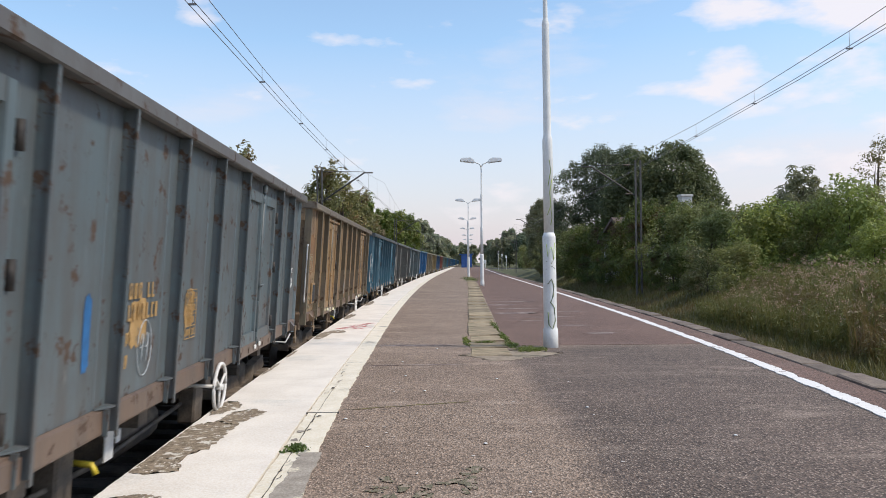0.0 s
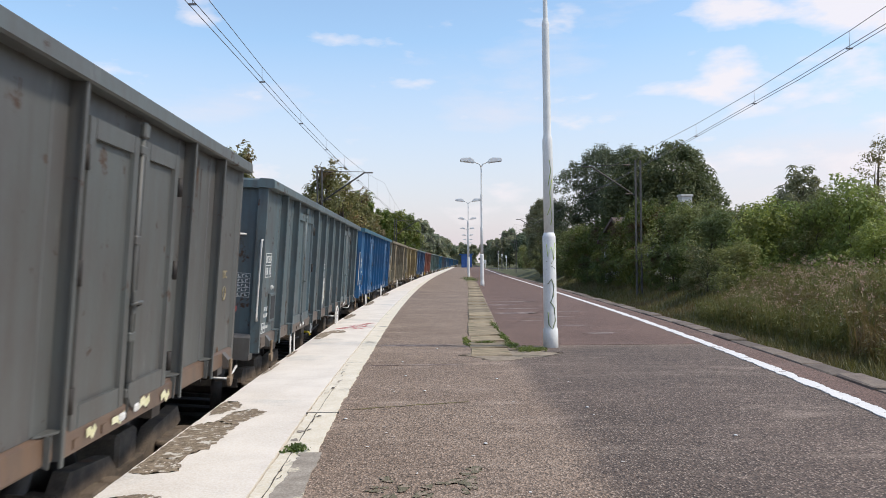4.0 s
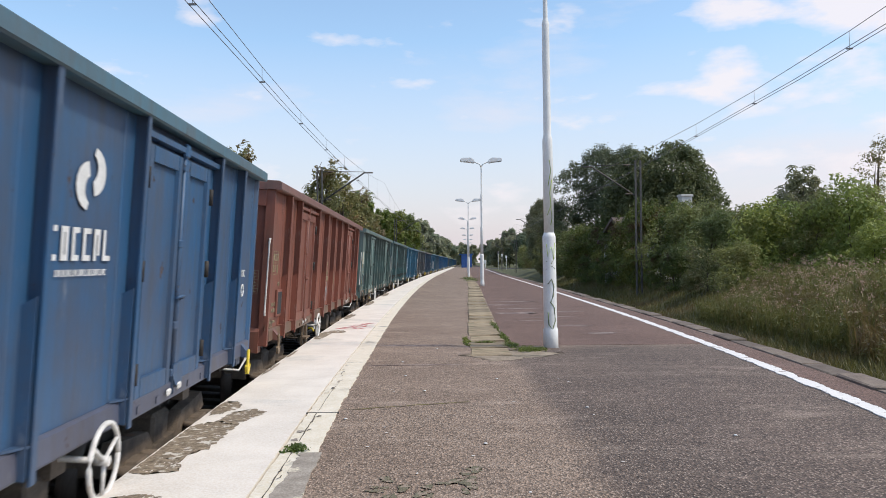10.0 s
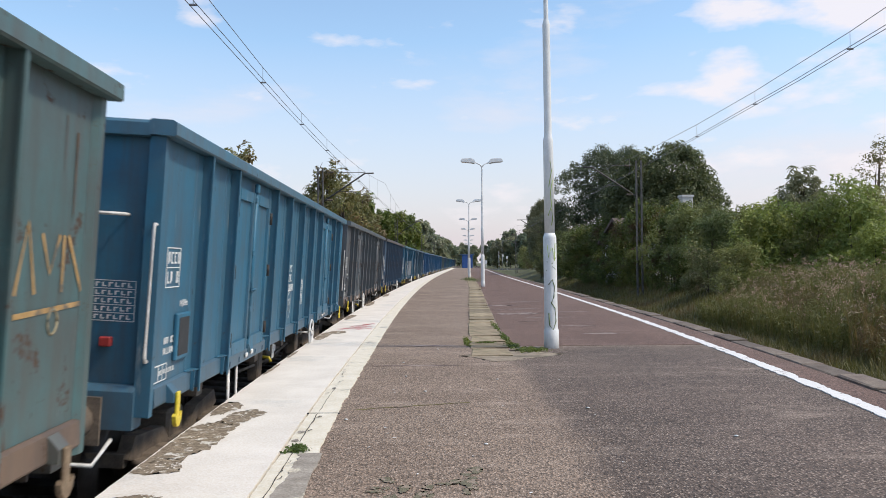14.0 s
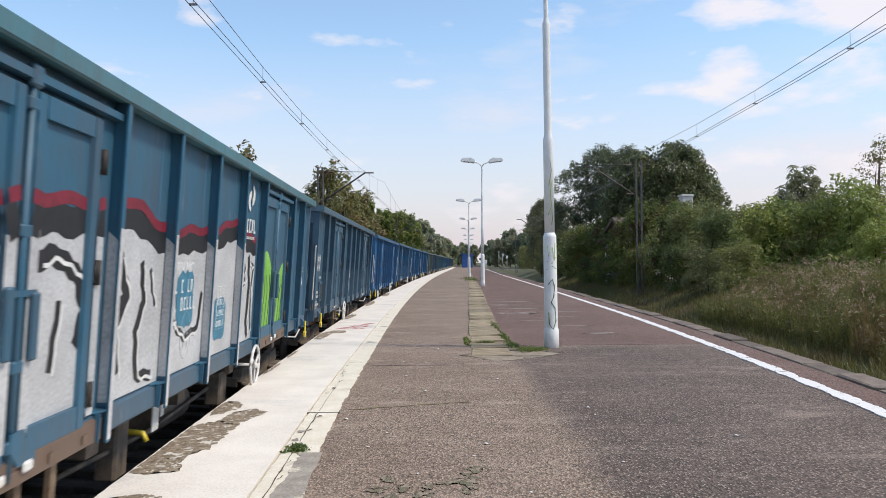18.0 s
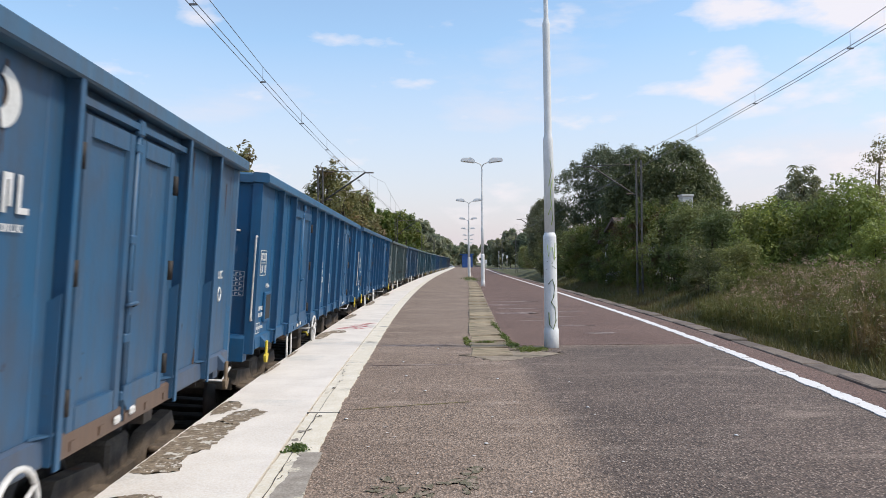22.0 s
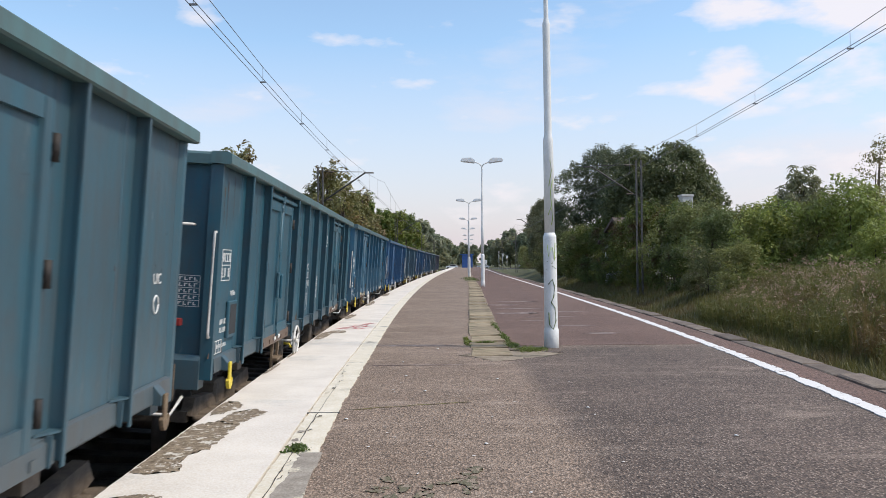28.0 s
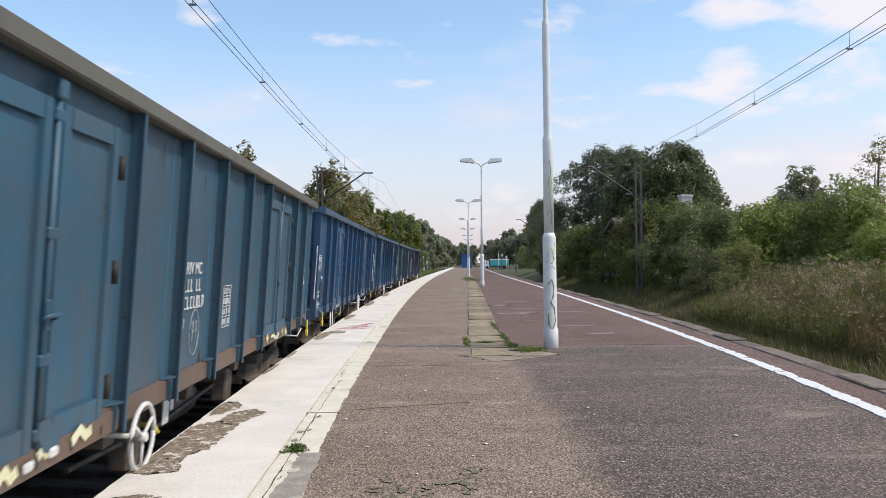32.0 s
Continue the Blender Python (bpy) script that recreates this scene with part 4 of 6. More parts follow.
tagged(new("weeds", me), "tall dry grass and weeds on the bank", "weeds", kind="stuff")
sel = tips[(rg.uniform(size=len(tips)) < 0.13) & (tips[:, 0] > 9.6) & (tall > 0.85)]
hd = new("seed_heads", leaf_mesh("seed_heads", sel, np.full(len(sel), 0.09), 10, 0.03, L_SEED, 9))
tagged(hd, "pale pinkish seed heads above the weeds", "weeds", kind="stuff")
cl = [(x, y, z + rg.uniform(0.05, 0.85) * h) for (x, y, z), h in zip(spots[:17000], tall)]
wl2 = new("weed_leaves", leaf_mesh("weed_leaves", cl, np.full(len(cl), 0.17), 9, 0.05, L_WEED, 10, stretch=1.5))
tagged(wl2, "olive green weed leaves on the bank", "weeds", kind="stuff")
spots = bank_spots(34000, 6.0, 80, 1.1, lambda y: 2.2 if y < 22 else 3.6)
me, _ = blades("verge_grass", spots, 0.30, 0.010, L_VERGE, 6, 0.6)
tagged(new("verge_grass", me), "green grass verge beside the track", "grass", kind="stuff")
spots = [(axis_left(y) - rg.uniform(2.2, 7.0), y, -1.07) for y in rg.uniform(20, 230, 9000)]
me, _ = blades("verge_grass", spots, 0.5, 0.03, L_LAWN, 7, 0.6)
tagged(new("verge_grass", me), "green grass behind the train's track", "grass", kind="stuff")


def tuft(name, x, y, hx, hy, n, h, label, seed):
    q = np.random.default_rng(seed)
    d = q.normal(size=(n, 2)) * 0.5
    sp = [(x + a * hx, y + b * hy, 0.0) for a, b in d]
    me, _ = blades(name, sp, h * 0.7, 0.005, L_LAWN, seed, 0.9)
    ob = tagged(new(name, me), label, "grass tuft", "grass tufts on the platform", "stuff")
    cr = new("leaves", leaf_mesh("leaves", [(a, b, 0.02) for a, b, c in sp[: n // 2]], np.full(n // 2, 0.04), 7, 0.018, L_LAWN, seed, flat=0.6))
    cr.parent = ob
    return ob


tuft("grass_tuft", -1.05, 5.66, 0.055, 0.10, 150, 0.045, "small green weed tuft growing in the line's crack", 1)
tuft("grass_tuft", 1.30, 11.95, 0.20, 0.26, 260, 0.05, "low green weeds growing at the lamp column's foot", 2)
tuft("grass_tuft", 1.08, 12.6, 0.09, 0.35, 130, 0.05, "low green weeds growing along the slabs", 8)
tuft("grass_tuft", 1.06, 13.9, 0.045, 0.9, 200, 0.06, "green grass growing along the slabs", 3)
tuft("grass_tuft", 0.38, 13.2, 0.035, 0.6, 130, 0.05, "green grass growing along the slabs", 4)
tuft("grass_tuft", 1.05, 16.5, 0.05, 1.2, 120, 0.06, "green grass growing along the slabs", 5)
tuft("grass_tuft", 2.1, 62.0, 0.55, 7.0, 700, 0.20, "green grass round a lamp column's foot", 6)
tuft("grass_tuft", 0.72, 13.05, 0.16, 0.05, 60, 0.04, "green grass growing along the slabs", 7)

# ---------- lamps, masts, wires, far things ----------
M_LENS = plain("lamp cover", (0.75, 0.76, 0.76), 0.35, 0.0, 0.05)


def lamp_post():
    ob = holder("street_lamp", "white painted lamp column with two lamp heads", "lamp post", "lamp posts along the platform")
    bm = bmesh.new()
    lathe(bm, [(0.118, -0.1), (0.118, 0.28), (0.105, 0.30), (0.105, 0.33), (0.103, 1.70), (0.103, 1.72), (0.081, 1.78)], 16)
    part("base_section", bm, M_POLE, ob)
    bm = bmesh.new()
    lathe(bm, [(0.080, 1.72), (0.079, 3.20), (0.079, 3.23), (0.061, 3.30), (0.060, 3.33), (0.058, 5.02), (0.058, 5.05), (0.038, 5.12), (0.037, 5.15), (0.036, 6.62), (0.036, 6.65)], 14)
    part("column", bm, M_POLE, ob)
    for s in (-1, 1):
        bm = bmesh.new()
        tube(bm, [(0, 0, 6.6), (s * 0.10, 0, 6.75), (s * 0.5, 0, 6.92)], 0.032, 8)
        part("arm", bm, M_POLE, ob)
        bm = bmesh.new()
        prism(bm, [(s * 0.36, 6.84), (s * 0.44, 6.78), (s * 0.56, 6.83), (s * 1.12, 6.88), (s * 1.18, 6.95), (s * 1.10, 7.08), (s * 0.60, 7.10), (s * 0.42, 7.0)], "y", -0.17, 0.17)
        bmesh.ops.bevel(bm, geom=list(bm.edges), offset=0.03, segments=2, affect="EDGES")
        part("lamp_head", bm, M_LENS, ob)
    return ob


lp = lamp_post()
_first = True
for depth, x in [(12.3, 1.665), (43.6, 2.16), (71.5, 2.33), (101.5, 3.2), (131, 4.1), (163, 5.15), (195, 6.2), (230, 7.3)]:
    if _first:
        lp.matrix_basis = pose(x, depth, 0, 0, -0.35, 3)
        _first = False
    else:
        copy_thing(lp, pose(x, depth, 0, 0, 0, 2))
copy_thing(lp, pose(3.0, -22.0, 0, 0, 0, 2))


def mast(x, y, side, lattice):
    """A catenary mast with a cantilever towards its track; side: +1 if the track is at larger x."""
    g = -1.05
    ob = holder("catenary_mast", "dark steel catenary mast with a bracket arm", "mast", "catenary masts")
    bm = bmesh.new()
    for d in (-0.14, 0.14):
        box(bm, d - 0.04, -0.07, 0, d + 0.04, 0.07, 8.0)
    part("upright", bm, M_STEELDK, ob)
    bm = bmesh.new()
    for k in range(16):
        z = 0.3 + k * 0.5
        s = 1 if k % 2 else -1
        tube(bm, [(-0.12 * s, 0, z), (0.12 * s, 0, z + 0.5)], 0.014, 4)
    part("lacing", bm, M_STEELDK, ob)
    bm = bmesh.new()
    tube(bm, [(side * 0.15, 0, 6.0), (side * 2.6, 0, 7.65), (side * 3.1, 0, 7.65)], 0.045, 8)
    tube(bm, [(side * 0.15, 0, 7.75), (side * 2.6, 0, 7.7)], 0.02, 6)
    tube(bm, [(side * 0.9, 0, 6.62), (side * 1.8, 0, 6.6), (side * 2.9, 0, 6.3)], 0.02, 6)
    part("bracket_arm", bm, M_STEELDK, ob)
    for c in ((side * 0.35, 6.13), (side * 0.45, 7.74)):
        bm = bmesh.new()
        lathe(bm, [(0.03, 0.0)] + [(0.07 if q % 2 else 0.035, 0.04 * q) for q in range(1, 9)] + [(0.03, 0.36)], 8, (c[0], 0, c[1] - 0.02), Matrix.Rotation(side * math.pi / 2, 4, "Y"))
        part("insulator", bm, M_UNDER, ob)
    ob.matrix_basis = pose(x, y, g)
    return ob


MASTS_L = [(-7.0, 46), (-7.2, 100), (-5.0, 158), (-3.0, 215), (-6.5, -12)]
for x, y in MASTS_L:
    mast(axis_left(y) - 3.2, y, 1, True)
MASTS_R = [44, 98, 150, 210, -14]
for y in MASTS_R:
    mast(axis_right(y) + 3.3, y, -1, True)


def catenary(axis, spans, off):
    ob = holder("overhead_line", "thin dark overhead contact and carrier wires", "overhead wire", "overhead wires")
    bm = bmesh.new()
    ys = []
    for a, b in zip(spans, spans[1:]):
        ys += [a + (b - a) * k / 8 for k in range(8)]
    ys.append(spans[-1])
    for d in (-0.05, 0.05):
        tube(bm, [(axis(y) + d + off(y), y, RAIL + 5.5) for y in ys], 0.006, 5)
    part("contact_wire", bm, M_WIRE, ob)
    bm = bmesh.new()
    drops = bmesh.new()
    pts = []
    for a, b in zip(spans, spans[1:]):
        for k in range(13):
            u = k / 13
            y = a + (b - a) * u
            z = RAIL + 5.5 + 0.28 + 1.0 * (2 * u - 1) ** 2
            pts.append((axis(y) + off(y), y, z))
            if k:
                tube(drops, [(axis(y) + off(y), y, z), (axis(y) + off(y), y, RAIL + 5.5)], 0.004, 4)
                box(drops, axis(y) + off(y) - 0.05, y - 0.012, RAIL + 5.49, axis(y) + off(y) + 0.05, y + 0.012, RAIL + 5.515)
    tube(bm, pts, 0.006, 5)
    part("carrier_wire", bm, M_WIRE, ob)
    part("dropper", drops, M_WIRE, ob)["kind"] = "stuff"


catenary(axis_left, [-70, -12, 46, 100, 158, 215, 270], lambda y: float(np.interp(y, [0, 10, 32, 50], [0.42, 0.46, 0.55, 0.55])))
catenary(axis_right, [-72, -14, 44, 98, 150, 210, 270], lambda y: 0.0)

# blue shelter at the platform's far end
M_BLUE = rough_mat("blue painted sheet", (0.02, 0.07, 0.24), (0.03, 0.10, 0.30), 2.0, 0.5, 30.0, 0.2)
sh = holder("platform_shelter", "blue sheet-metal shelter at the platform's end", "shelter")
bm = bmesh.new()
box(bm, -1.35, -1.0, 0, 1.35, 1.0, 3.3, 0.03)
part("wall", bm, M_BLUE, sh)
bm = bmesh.new()
box(bm, -1.9, -1.2, 3.3, 1.7, 1.2, 3.5, 0.03)
part("roof", bm, M_BLUE, sh)
sh.matrix_basis = pose(6.15, 205, 0)

# ---------- level crossing beyond the platform ----------
M_ROAD = rough_mat("road asphalt", (0.10, 0.10, 0.10), (0.15, 0.15, 0.145), 2.0, 0.9, 20.0, 0.3)
bm = bmesh.new()
box(bm, -90, 262, -1.2, 110, 270, RAIL - 0.02)
thing("road", bm, M_ROAD, "grey asphalt road crossing the tracks", "road", kind="structure")
M_CARW = plain("white car paint", (0.75, 0.76, 0.78), 0.3, 0.0, 0.04)
M_CARG = plain("silver car paint", (0.45, 0.47, 0.50), 0.3, 0.3, 0.04)
M_GLASS = plain("dark car glass", (0.03, 0.035, 0.04), 0.1)
M_TYRE = plain("tyre rubber", (0.025, 0.025, 0.025), 0.9)
M_TEAL = rough_mat("teal truck tarpaulin", (0.05, 0.30, 0.30), (0.07, 0.36, 0.36), 2.0, 0.6, 20.0, 0.2)


def car(paint, label):
    ob = holder("car", label, "car", "cars on the road")
    bm = bmesh.new()
    prism(bm, [(-2.1, 0.35), (-2.1, 0.75), (-1.9, 0.92), (-1.0, 0.98), (-0.5, 1.42), (1.0, 1.45), (1.75, 1.0), (2.1, 0.9), (2.15, 0.35)], "y", -0.85, 0.85)
    bmesh.ops.bevel(bm, geom=list(bm.edges), offset=0.06, segments=2, affect="EDGES")
    part("body", bm, paint, ob)
    bm = bmesh.new()
    prism(bm, [(-0.85, 0.98), (-0.45, 1.36), (0.95, 1.38), (1.5, 1.0)], "y", -0.86, 0.86)
    part("window", bm, M_GLASS, ob)
    for x in (-1.3, 1.3):
        for y in (-0.78, 0.78):
            bm = bmesh.new()
            lathe(bm, [(0.30, -0.1), (0.32, -0.06), (0.32, 0.06), (0.30, 0.1)], 14, (x, y, 0.32), Matrix.Rotation(math.pi / 2, 4, "X"))
            part("wheel", bm, M_TYRE, ob)
    return ob


car_a = car(M_CARW, "white car driving on the crossing road")
car_b = car(M_CARW, "white car driving on the crossing road")
car_c = car(M_CARG, "silver car driving on the crossing road")
truck = holder("truck", "white truck with a teal tarpaulin body on the road", "truck")
bm = bmesh.new()
prism(bm, [(-3.9, 0.5), (-3.95, 1.5), (-3.6, 2.6), (-2.3, 2.7), (-2.3, 0.5)], "y", -1.15, 1.15)
bmesh.ops.bevel(bm, geom=list(bm.edges), offset=0.08, segments=2, affect="EDGES")
part("cab", bm, M_CARW, truck)
bm = bmesh.new()
prism(bm, [(-3.93, 1.6), (-3.66, 2.4), (-3.0, 2.4), (-3.0, 1.6)], "y", -1.17, 1.17)
part("window", bm, M_GLASS, truck)
bm = bmesh.new()
box(bm, -2.1, -1.25, 1.0, 4.2, 1.25, 2.9, 0.05)
part("cargo_body", bm, M_TEAL, truck, "teal tarpaulin")
bm = bmesh.new()
box(bm, -2.12, -1.27, 2.9, 4.22, 1.27, 3.2, 0.05)
part("roof", bm, M_CARW, truck, "white roof")
bm = bmesh.new()
box(bm, -2.2, -0.5, 0.6, 4.1, 0.5, 1.0)
part("chassis", bm, M_UNDER, truck)
for x in (-3.1, 2.6):
    for y in (-1.0, 1.0):
        bm = bmesh.new()
        lathe(bm, [(0.46, -0.15), (0.5, -0.1), (0.5, 0.1), (0.46, 0.15)], 16, (x, y, 0.5), Matrix.Rotation(math.pi / 2, 4, "X"))
        part("wheel", bm, M_TYRE, truck)


def signal_post(x, y, h, label, head):
    ob = holder("signal_post", label, "signal post", "posts by the crossing")
    bm = bmesh.new()
    tube(bm, [(0, 0, -0.2), (0, 0, h)], 0.07, 8)
    part("pole", bm, M_POLE, ob)
    bm = bmesh.new()
    box(bm, -0.28, -0.06, h - 0.9, 0.28, 0.06, h, 0.04)
    part("board", bm, head, ob)
    ob.matrix_basis = pose(x, y, -1.0)
    return ob


for x, y, h, head in [(-7.5, 262, 4.6, M_POLE), (-6.3, 256, 5.4, M_STEELDK), (-5.0, 250, 3.0, M_WHITE), (17.5, 250, 5.8, M_STEELDK), (19.0, 254, 5.0, M_POLE), (20.2, 252, 4.4, M_POLE), (10.6, 198, 2.9, M_WHITE)]:
    signal_post(x, y, h, "thin pale signal post by the crossing", head)
M_HUT = rough_mat("pale hut wall", (0.55, 0.53, 0.48), (0.65, 0.62, 0.57), 3.0, 0.8, 40.0, 0.2)
for x, y in ((-7.4, 225), (-5.9, 228)):
    ob = holder("equipment_cabinet", "pale trackside equipment cabinet on a plinth", "cabinet", "trackside cabinets")
    bm = bmesh.new()
    box(bm, -0.6, -0.4, 0, 0.6, 0.4, 1.5, 0.04)
    part("body", bm, M_HUT, ob)
    bm = bmesh.new()
    box(bm, -0.66, -0.46, 1.5, 0.66, 0.46, 1.62, 0.03)
    part("lid", bm, M_STEELDK, ob)
    ob.matrix_basis = pose(x, y, -1.05)

# spray marks on the nearest lamp column
M_SPRAY = plain("green spray paint", (0.12, 0.16, 0.07), 0.6)
M_SPRAYY = plain("yellow-green spray paint", (0.40, 0.52, 0.12), 0.6)


def on_column(u, z, r=0.104):
    a = -math.pi / 2 + u
    return (r * math.cos(a), r * math.sin(a), z)


for pts, mat_, rad in [
        ([(-0.5, 0.98), (0.1, 1.06), (0.45, 0.95), (0.3, 0.80), (-0.1, 0.70), (0.45, 0.62), (0.6, 0.42), (0.1, 0.28), (-0.4, 0.36), (-0.5, 0.55)], M_SPRAY, 0.010),
        ([(-0.8, 1.20), (0.2, 1.26), (0.7, 1.22)], M_SPRAY, 0.005), ([(-0.7, 1.34), (0.1, 1.30), (0.8, 1.40)], M_SPRAY, 0.005), ([(0.2, 1.55), (0.5, 1.35), (0.7, 1.62)], M_SPRAYY, 0.006),
        ([(-0.6, 1.60), (-0.4, 1.40), (0.0, 1.55)], M_SPRAYY, 0.005)]:
    bm = bmesh.new()
    tube(bm, [on_column(u, z) for u, z in pts], rad, 5)
    part("spray_mark", bm, mat_, lp, "scrawled spray paint")
for pts in ([(-0.4, 2.05), (0.3, 2.2), (0.1, 2.4), (0.6, 2.6)], [(0.2, 1.9), (0.5, 2.0), (0.3, 2.15)], [(-0.2, 2.5), (0.4, 2.75), (0.1, 2.9)]):
    bm = bmesh.new()
    tube(bm, [on_column(u, z, 0.081) for u, z in pts], 0.006, 5)
    part("spray_mark", bm, M_SPRAYY, lp, "scrawled spray paint")

# ---------- wagons ----------
# A wagon's own space: y = 0 at the body's leading end, y = 12.8 at the other, z = 0 on the rail, +x towards the platform.
WL = 12.8
PITCH = 14.04
POSTS_A = [1.06, 2.05, 4.16, 5.25, 6.4, 7.55, 8.64, 10.75, 11.74]     # newer bodies with slim posts
POSTS_C = [1.1, 2.3, 3.35, 4.4, 5.35, 6.4, 7.55, 8.7, 9.75, 10.85, 11.8]     # a body with no doors
POSTS_B = [0.95, 1.85, 3.87, 5.15, 6.35, 7.50, 8.80, 10.82, 11.80]     # older bodies with broad posts
TURNED = Matrix.Translation((0, WL, 0)) @ Matrix.Rotation(math.pi, 4, "Z")


def text_part(name, words, size, m, material, parent, label=""):
    cu = bpy.data.curves.new(name, "FONT")
    cu.body, cu.size, cu.extrude = words, size, 0.0015
    cu.materials.append(material)
    ob = new(name, cu)
    ob.parent = parent
    ob.matrix_basis = m
    if label:
        ob["label"] = label
    return ob


def bars(bm, rows, y0, z0, height, gap, x, seed):
    """Lines of unreadable writing as short bars on a side at x; rows: lengths of lines."""
    rnd = random.Random(seed)
    z = z0
    for length in rows:
        y = y0
        while y < y0 + length:
            w = rnd.uniform(0.42, 0.62) * height
            t = 0.17 * height
            if rnd.random() < 0.9:
                box(bm, x, y, z - height, x + 0.004, y + t, z)
                q = rnd.random()
                if q < 0.7:
                    box(bm, x, y + t, z - t, x + 0.0038, y + w, z)
                if q > 0.3:
                    box(bm, x, y + t, z - height, x + 0.0038, y + w, z - height + t)
                if q < 0.5:
                    box(bm, x, y + w - t, z - height + t, x + 0.0036, y + w, z - t)
            y += w + 0.3 * height
        z -= height + gap
    return bm


def frame_bars(bm, y0, z0, y1, z1, x, cols, rws, t=0.008):
    """A ruled table of thin lines."""
    for i in range(cols + 1):
        y = y0 + (y1 - y0) * i / cols
        box(bm, x, y - t / 2, z0, x + 0.004, y + t / 2, z1)
    for i in range(rws + 1):
        z = z0 + (z1 - z0) * i / rws
        box(bm, x, y0, z - t / 2, x + 0.0035, y1, z + t / 2)
    return bm


def build_wagon(kind, handwheel_at):
    """kind: slim (thin posts with ledges), ledged (broad posts with ledges), broad (older, doubled posts), closed (slim, with no doors)."""
    posts = {"slim": POSTS_A, "ledged": POSTS_A, "broad": POSTS_B, "closed": POSTS_C}[kind]
    slim, header, doors = kind != "broad", kind in ("broad", "ledged"), kind != "closed"
    w = new("freight_wagon")

    def both(name, bm, material, label="", parent=None):
        a = part(name, bm, material, parent or w, label)
        b = new(name, a.data)
        b.parent = parent or w
        b.matrix_basis = TURNED
        if label:
            b["label"] = label
        return a, b

    bm = bmesh.new()
    box(bm, 1.285, 0.03, 1.13, 1.335, WL - 0.03, 3.115)
    both("side_wall", bm, PAINT)
    bm = bmesh.new()
    prism(bm, [(1.336, -0.20), (1.343, -0.185), (1.343, -0.02), (1.336, -0.014)], "z", 1.29, 3.095)
    fold = part("wall_fold", bm, PAINT, w)
    for y in posts:
        ob = fold if y == posts[0] else new("wall_fold", fold.data)
        ob.parent, ob.location.y = w, y
    bm = bmesh.new()
    prism(bm, [(1.16, 1.13), (1.368, 1.13), (1.376, 1.145), (1.368, 1.272), (1.345, 1.285), (1.16, 1.285)], "y", 0.06, WL - 0.06)
    both("sill", bm, PAINT)
    bm = bmesh.new()
    prism(bm, [(1.25, 3.10), (1.430, 3.095), (1.448, 3.105), (1.445, 3.190), (1.415, 3.210), (1.27, 3.212), (1.25, 3.20)], "y", -0.06, WL + 0.06)
    both("top_rail", bm, PAINT)
    bm = bmesh.new()
    prism(bm, [(-0.055, 3.09), (0.10, 3.08), (0.10, 3.20), (-0.03, 3.205), (-0.058, 3.18)], "x", -1.26, 1.26)
    both("end_rail", bm, PAINT)
    # posts: fins with an outer flange, a ledge at the foot and a stiffener over the sill
    me_post = None
    wide = 0.045 if header else 0.022
    for y in posts:
        if me_post is None:
            bm = bmesh.new()
            prism(bm, [(1.33, 3.10), (1.422, 3.10), (1.415, 1.135), (1.33, 1.135)], "y", -0.010, 0.010)
            prism(bm, [(1.420, 3.10), (1.433, 3.10), (1.426, 1.105), (1.412, 1.105)], "y", -wide, 0.012)
            prism(bm, [(1.335, 0.0), (1.335, -0.19), (1.352, -0.19), (1.410, -0.05), (1.410, 0.0)], "z", 1.286, 1.298)
            if slim:
                prism(bm, [(1.376, 1.285), (1.410, 1.285), (1.404, 1.12), (1.376, 1.13)], "y", -0.12, -0.108)
            else:
                prism(bm, [(1.335, 1.95), (1.414, 2.00), (1.412, 1.135), (1.335, 1.135)], "y", -0.075, -0.066)
            me_post = part("post", bm, PAINT, w)
            obs = [me_post]
        else:
            ob = new("post", me_post.data)
            ob.parent = w
            obs = [ob]
        obs[0].location.y = y
        ob = new("post", me_post.data)
        ob.parent = w
        ob.matrix_basis = TURNED @ Matrix.Translation((0, y, 0))
    for y in (0.0, WL):
        s = 1 if y == 0 else -1
        bm = bmesh.new()
        prism(bm, [(1.25, y - 0.02 * s), (1.366, y - 0.02 * s), (1.366, y + 0.05 * s), (1.336, y + 0.10 * s), (1.25, y + 0.10 * s)], "z", 1.08, 3.095)
        both("corner_post", bm, PAINT)
    # ends
    bm = bmesh.new()
    box(bm, -1.255, 0.03, 1.30, 1.255, 0.08, 3.09)
    for z in (1.75, 2.45):
        prism(bm, [(0.032, z - 0.05), (-0.012, z - 0.03), (-0.012, z + 0.03), (0.032, z + 0.05)], "x", -1.24, 0.2)
    both("end_wall", bm, PAINT)
    if not slim:
        for q in (-1, 1):
            bm = bmesh.new()
            prism(bm, [(q * 0.95, 3.085), (q * 1.25, 3.085), (q * 1.25, 2.88), (q * 1.16, 2.88)], "y", -0.035, 0.028)
            both("corner_gusset", bm, PAINT)
    bm = bmesh.new()
    prism(bm, [(-0.05, 0.99), (-0.05, 1.26), (-0.01, 1.305), (0.14, 1.305), (0.14, 0.99)], "x", -1.26, 1.26)
    both("headstock", bm, PAINT)
    for x in (-0.875, 0.875):
        bm = bmesh.new()
        box(bm, x - 0.17, -0.075, 0.88, x + 0.17, -0.051, 1.22)
        lathe(bm, [(0.13, 0.0), (0.12, 0.30)], 14, (x, -0.07, 1.05), Matrix.Rotation(math.pi / 2, 4, "X"))
        lathe(bm, [(0.095, 0.28), (0.095, 0.50), (0.22, 0.525), (0.23, 0.555), (0.17, 0.595)], 18, (x, -0.07, 1.05), Matrix.Rotation(math.pi / 2, 4, "X"))
        both("buffer", bm, M_UNDER, "dark greasy steel buffer")
    bm = bmesh.new()
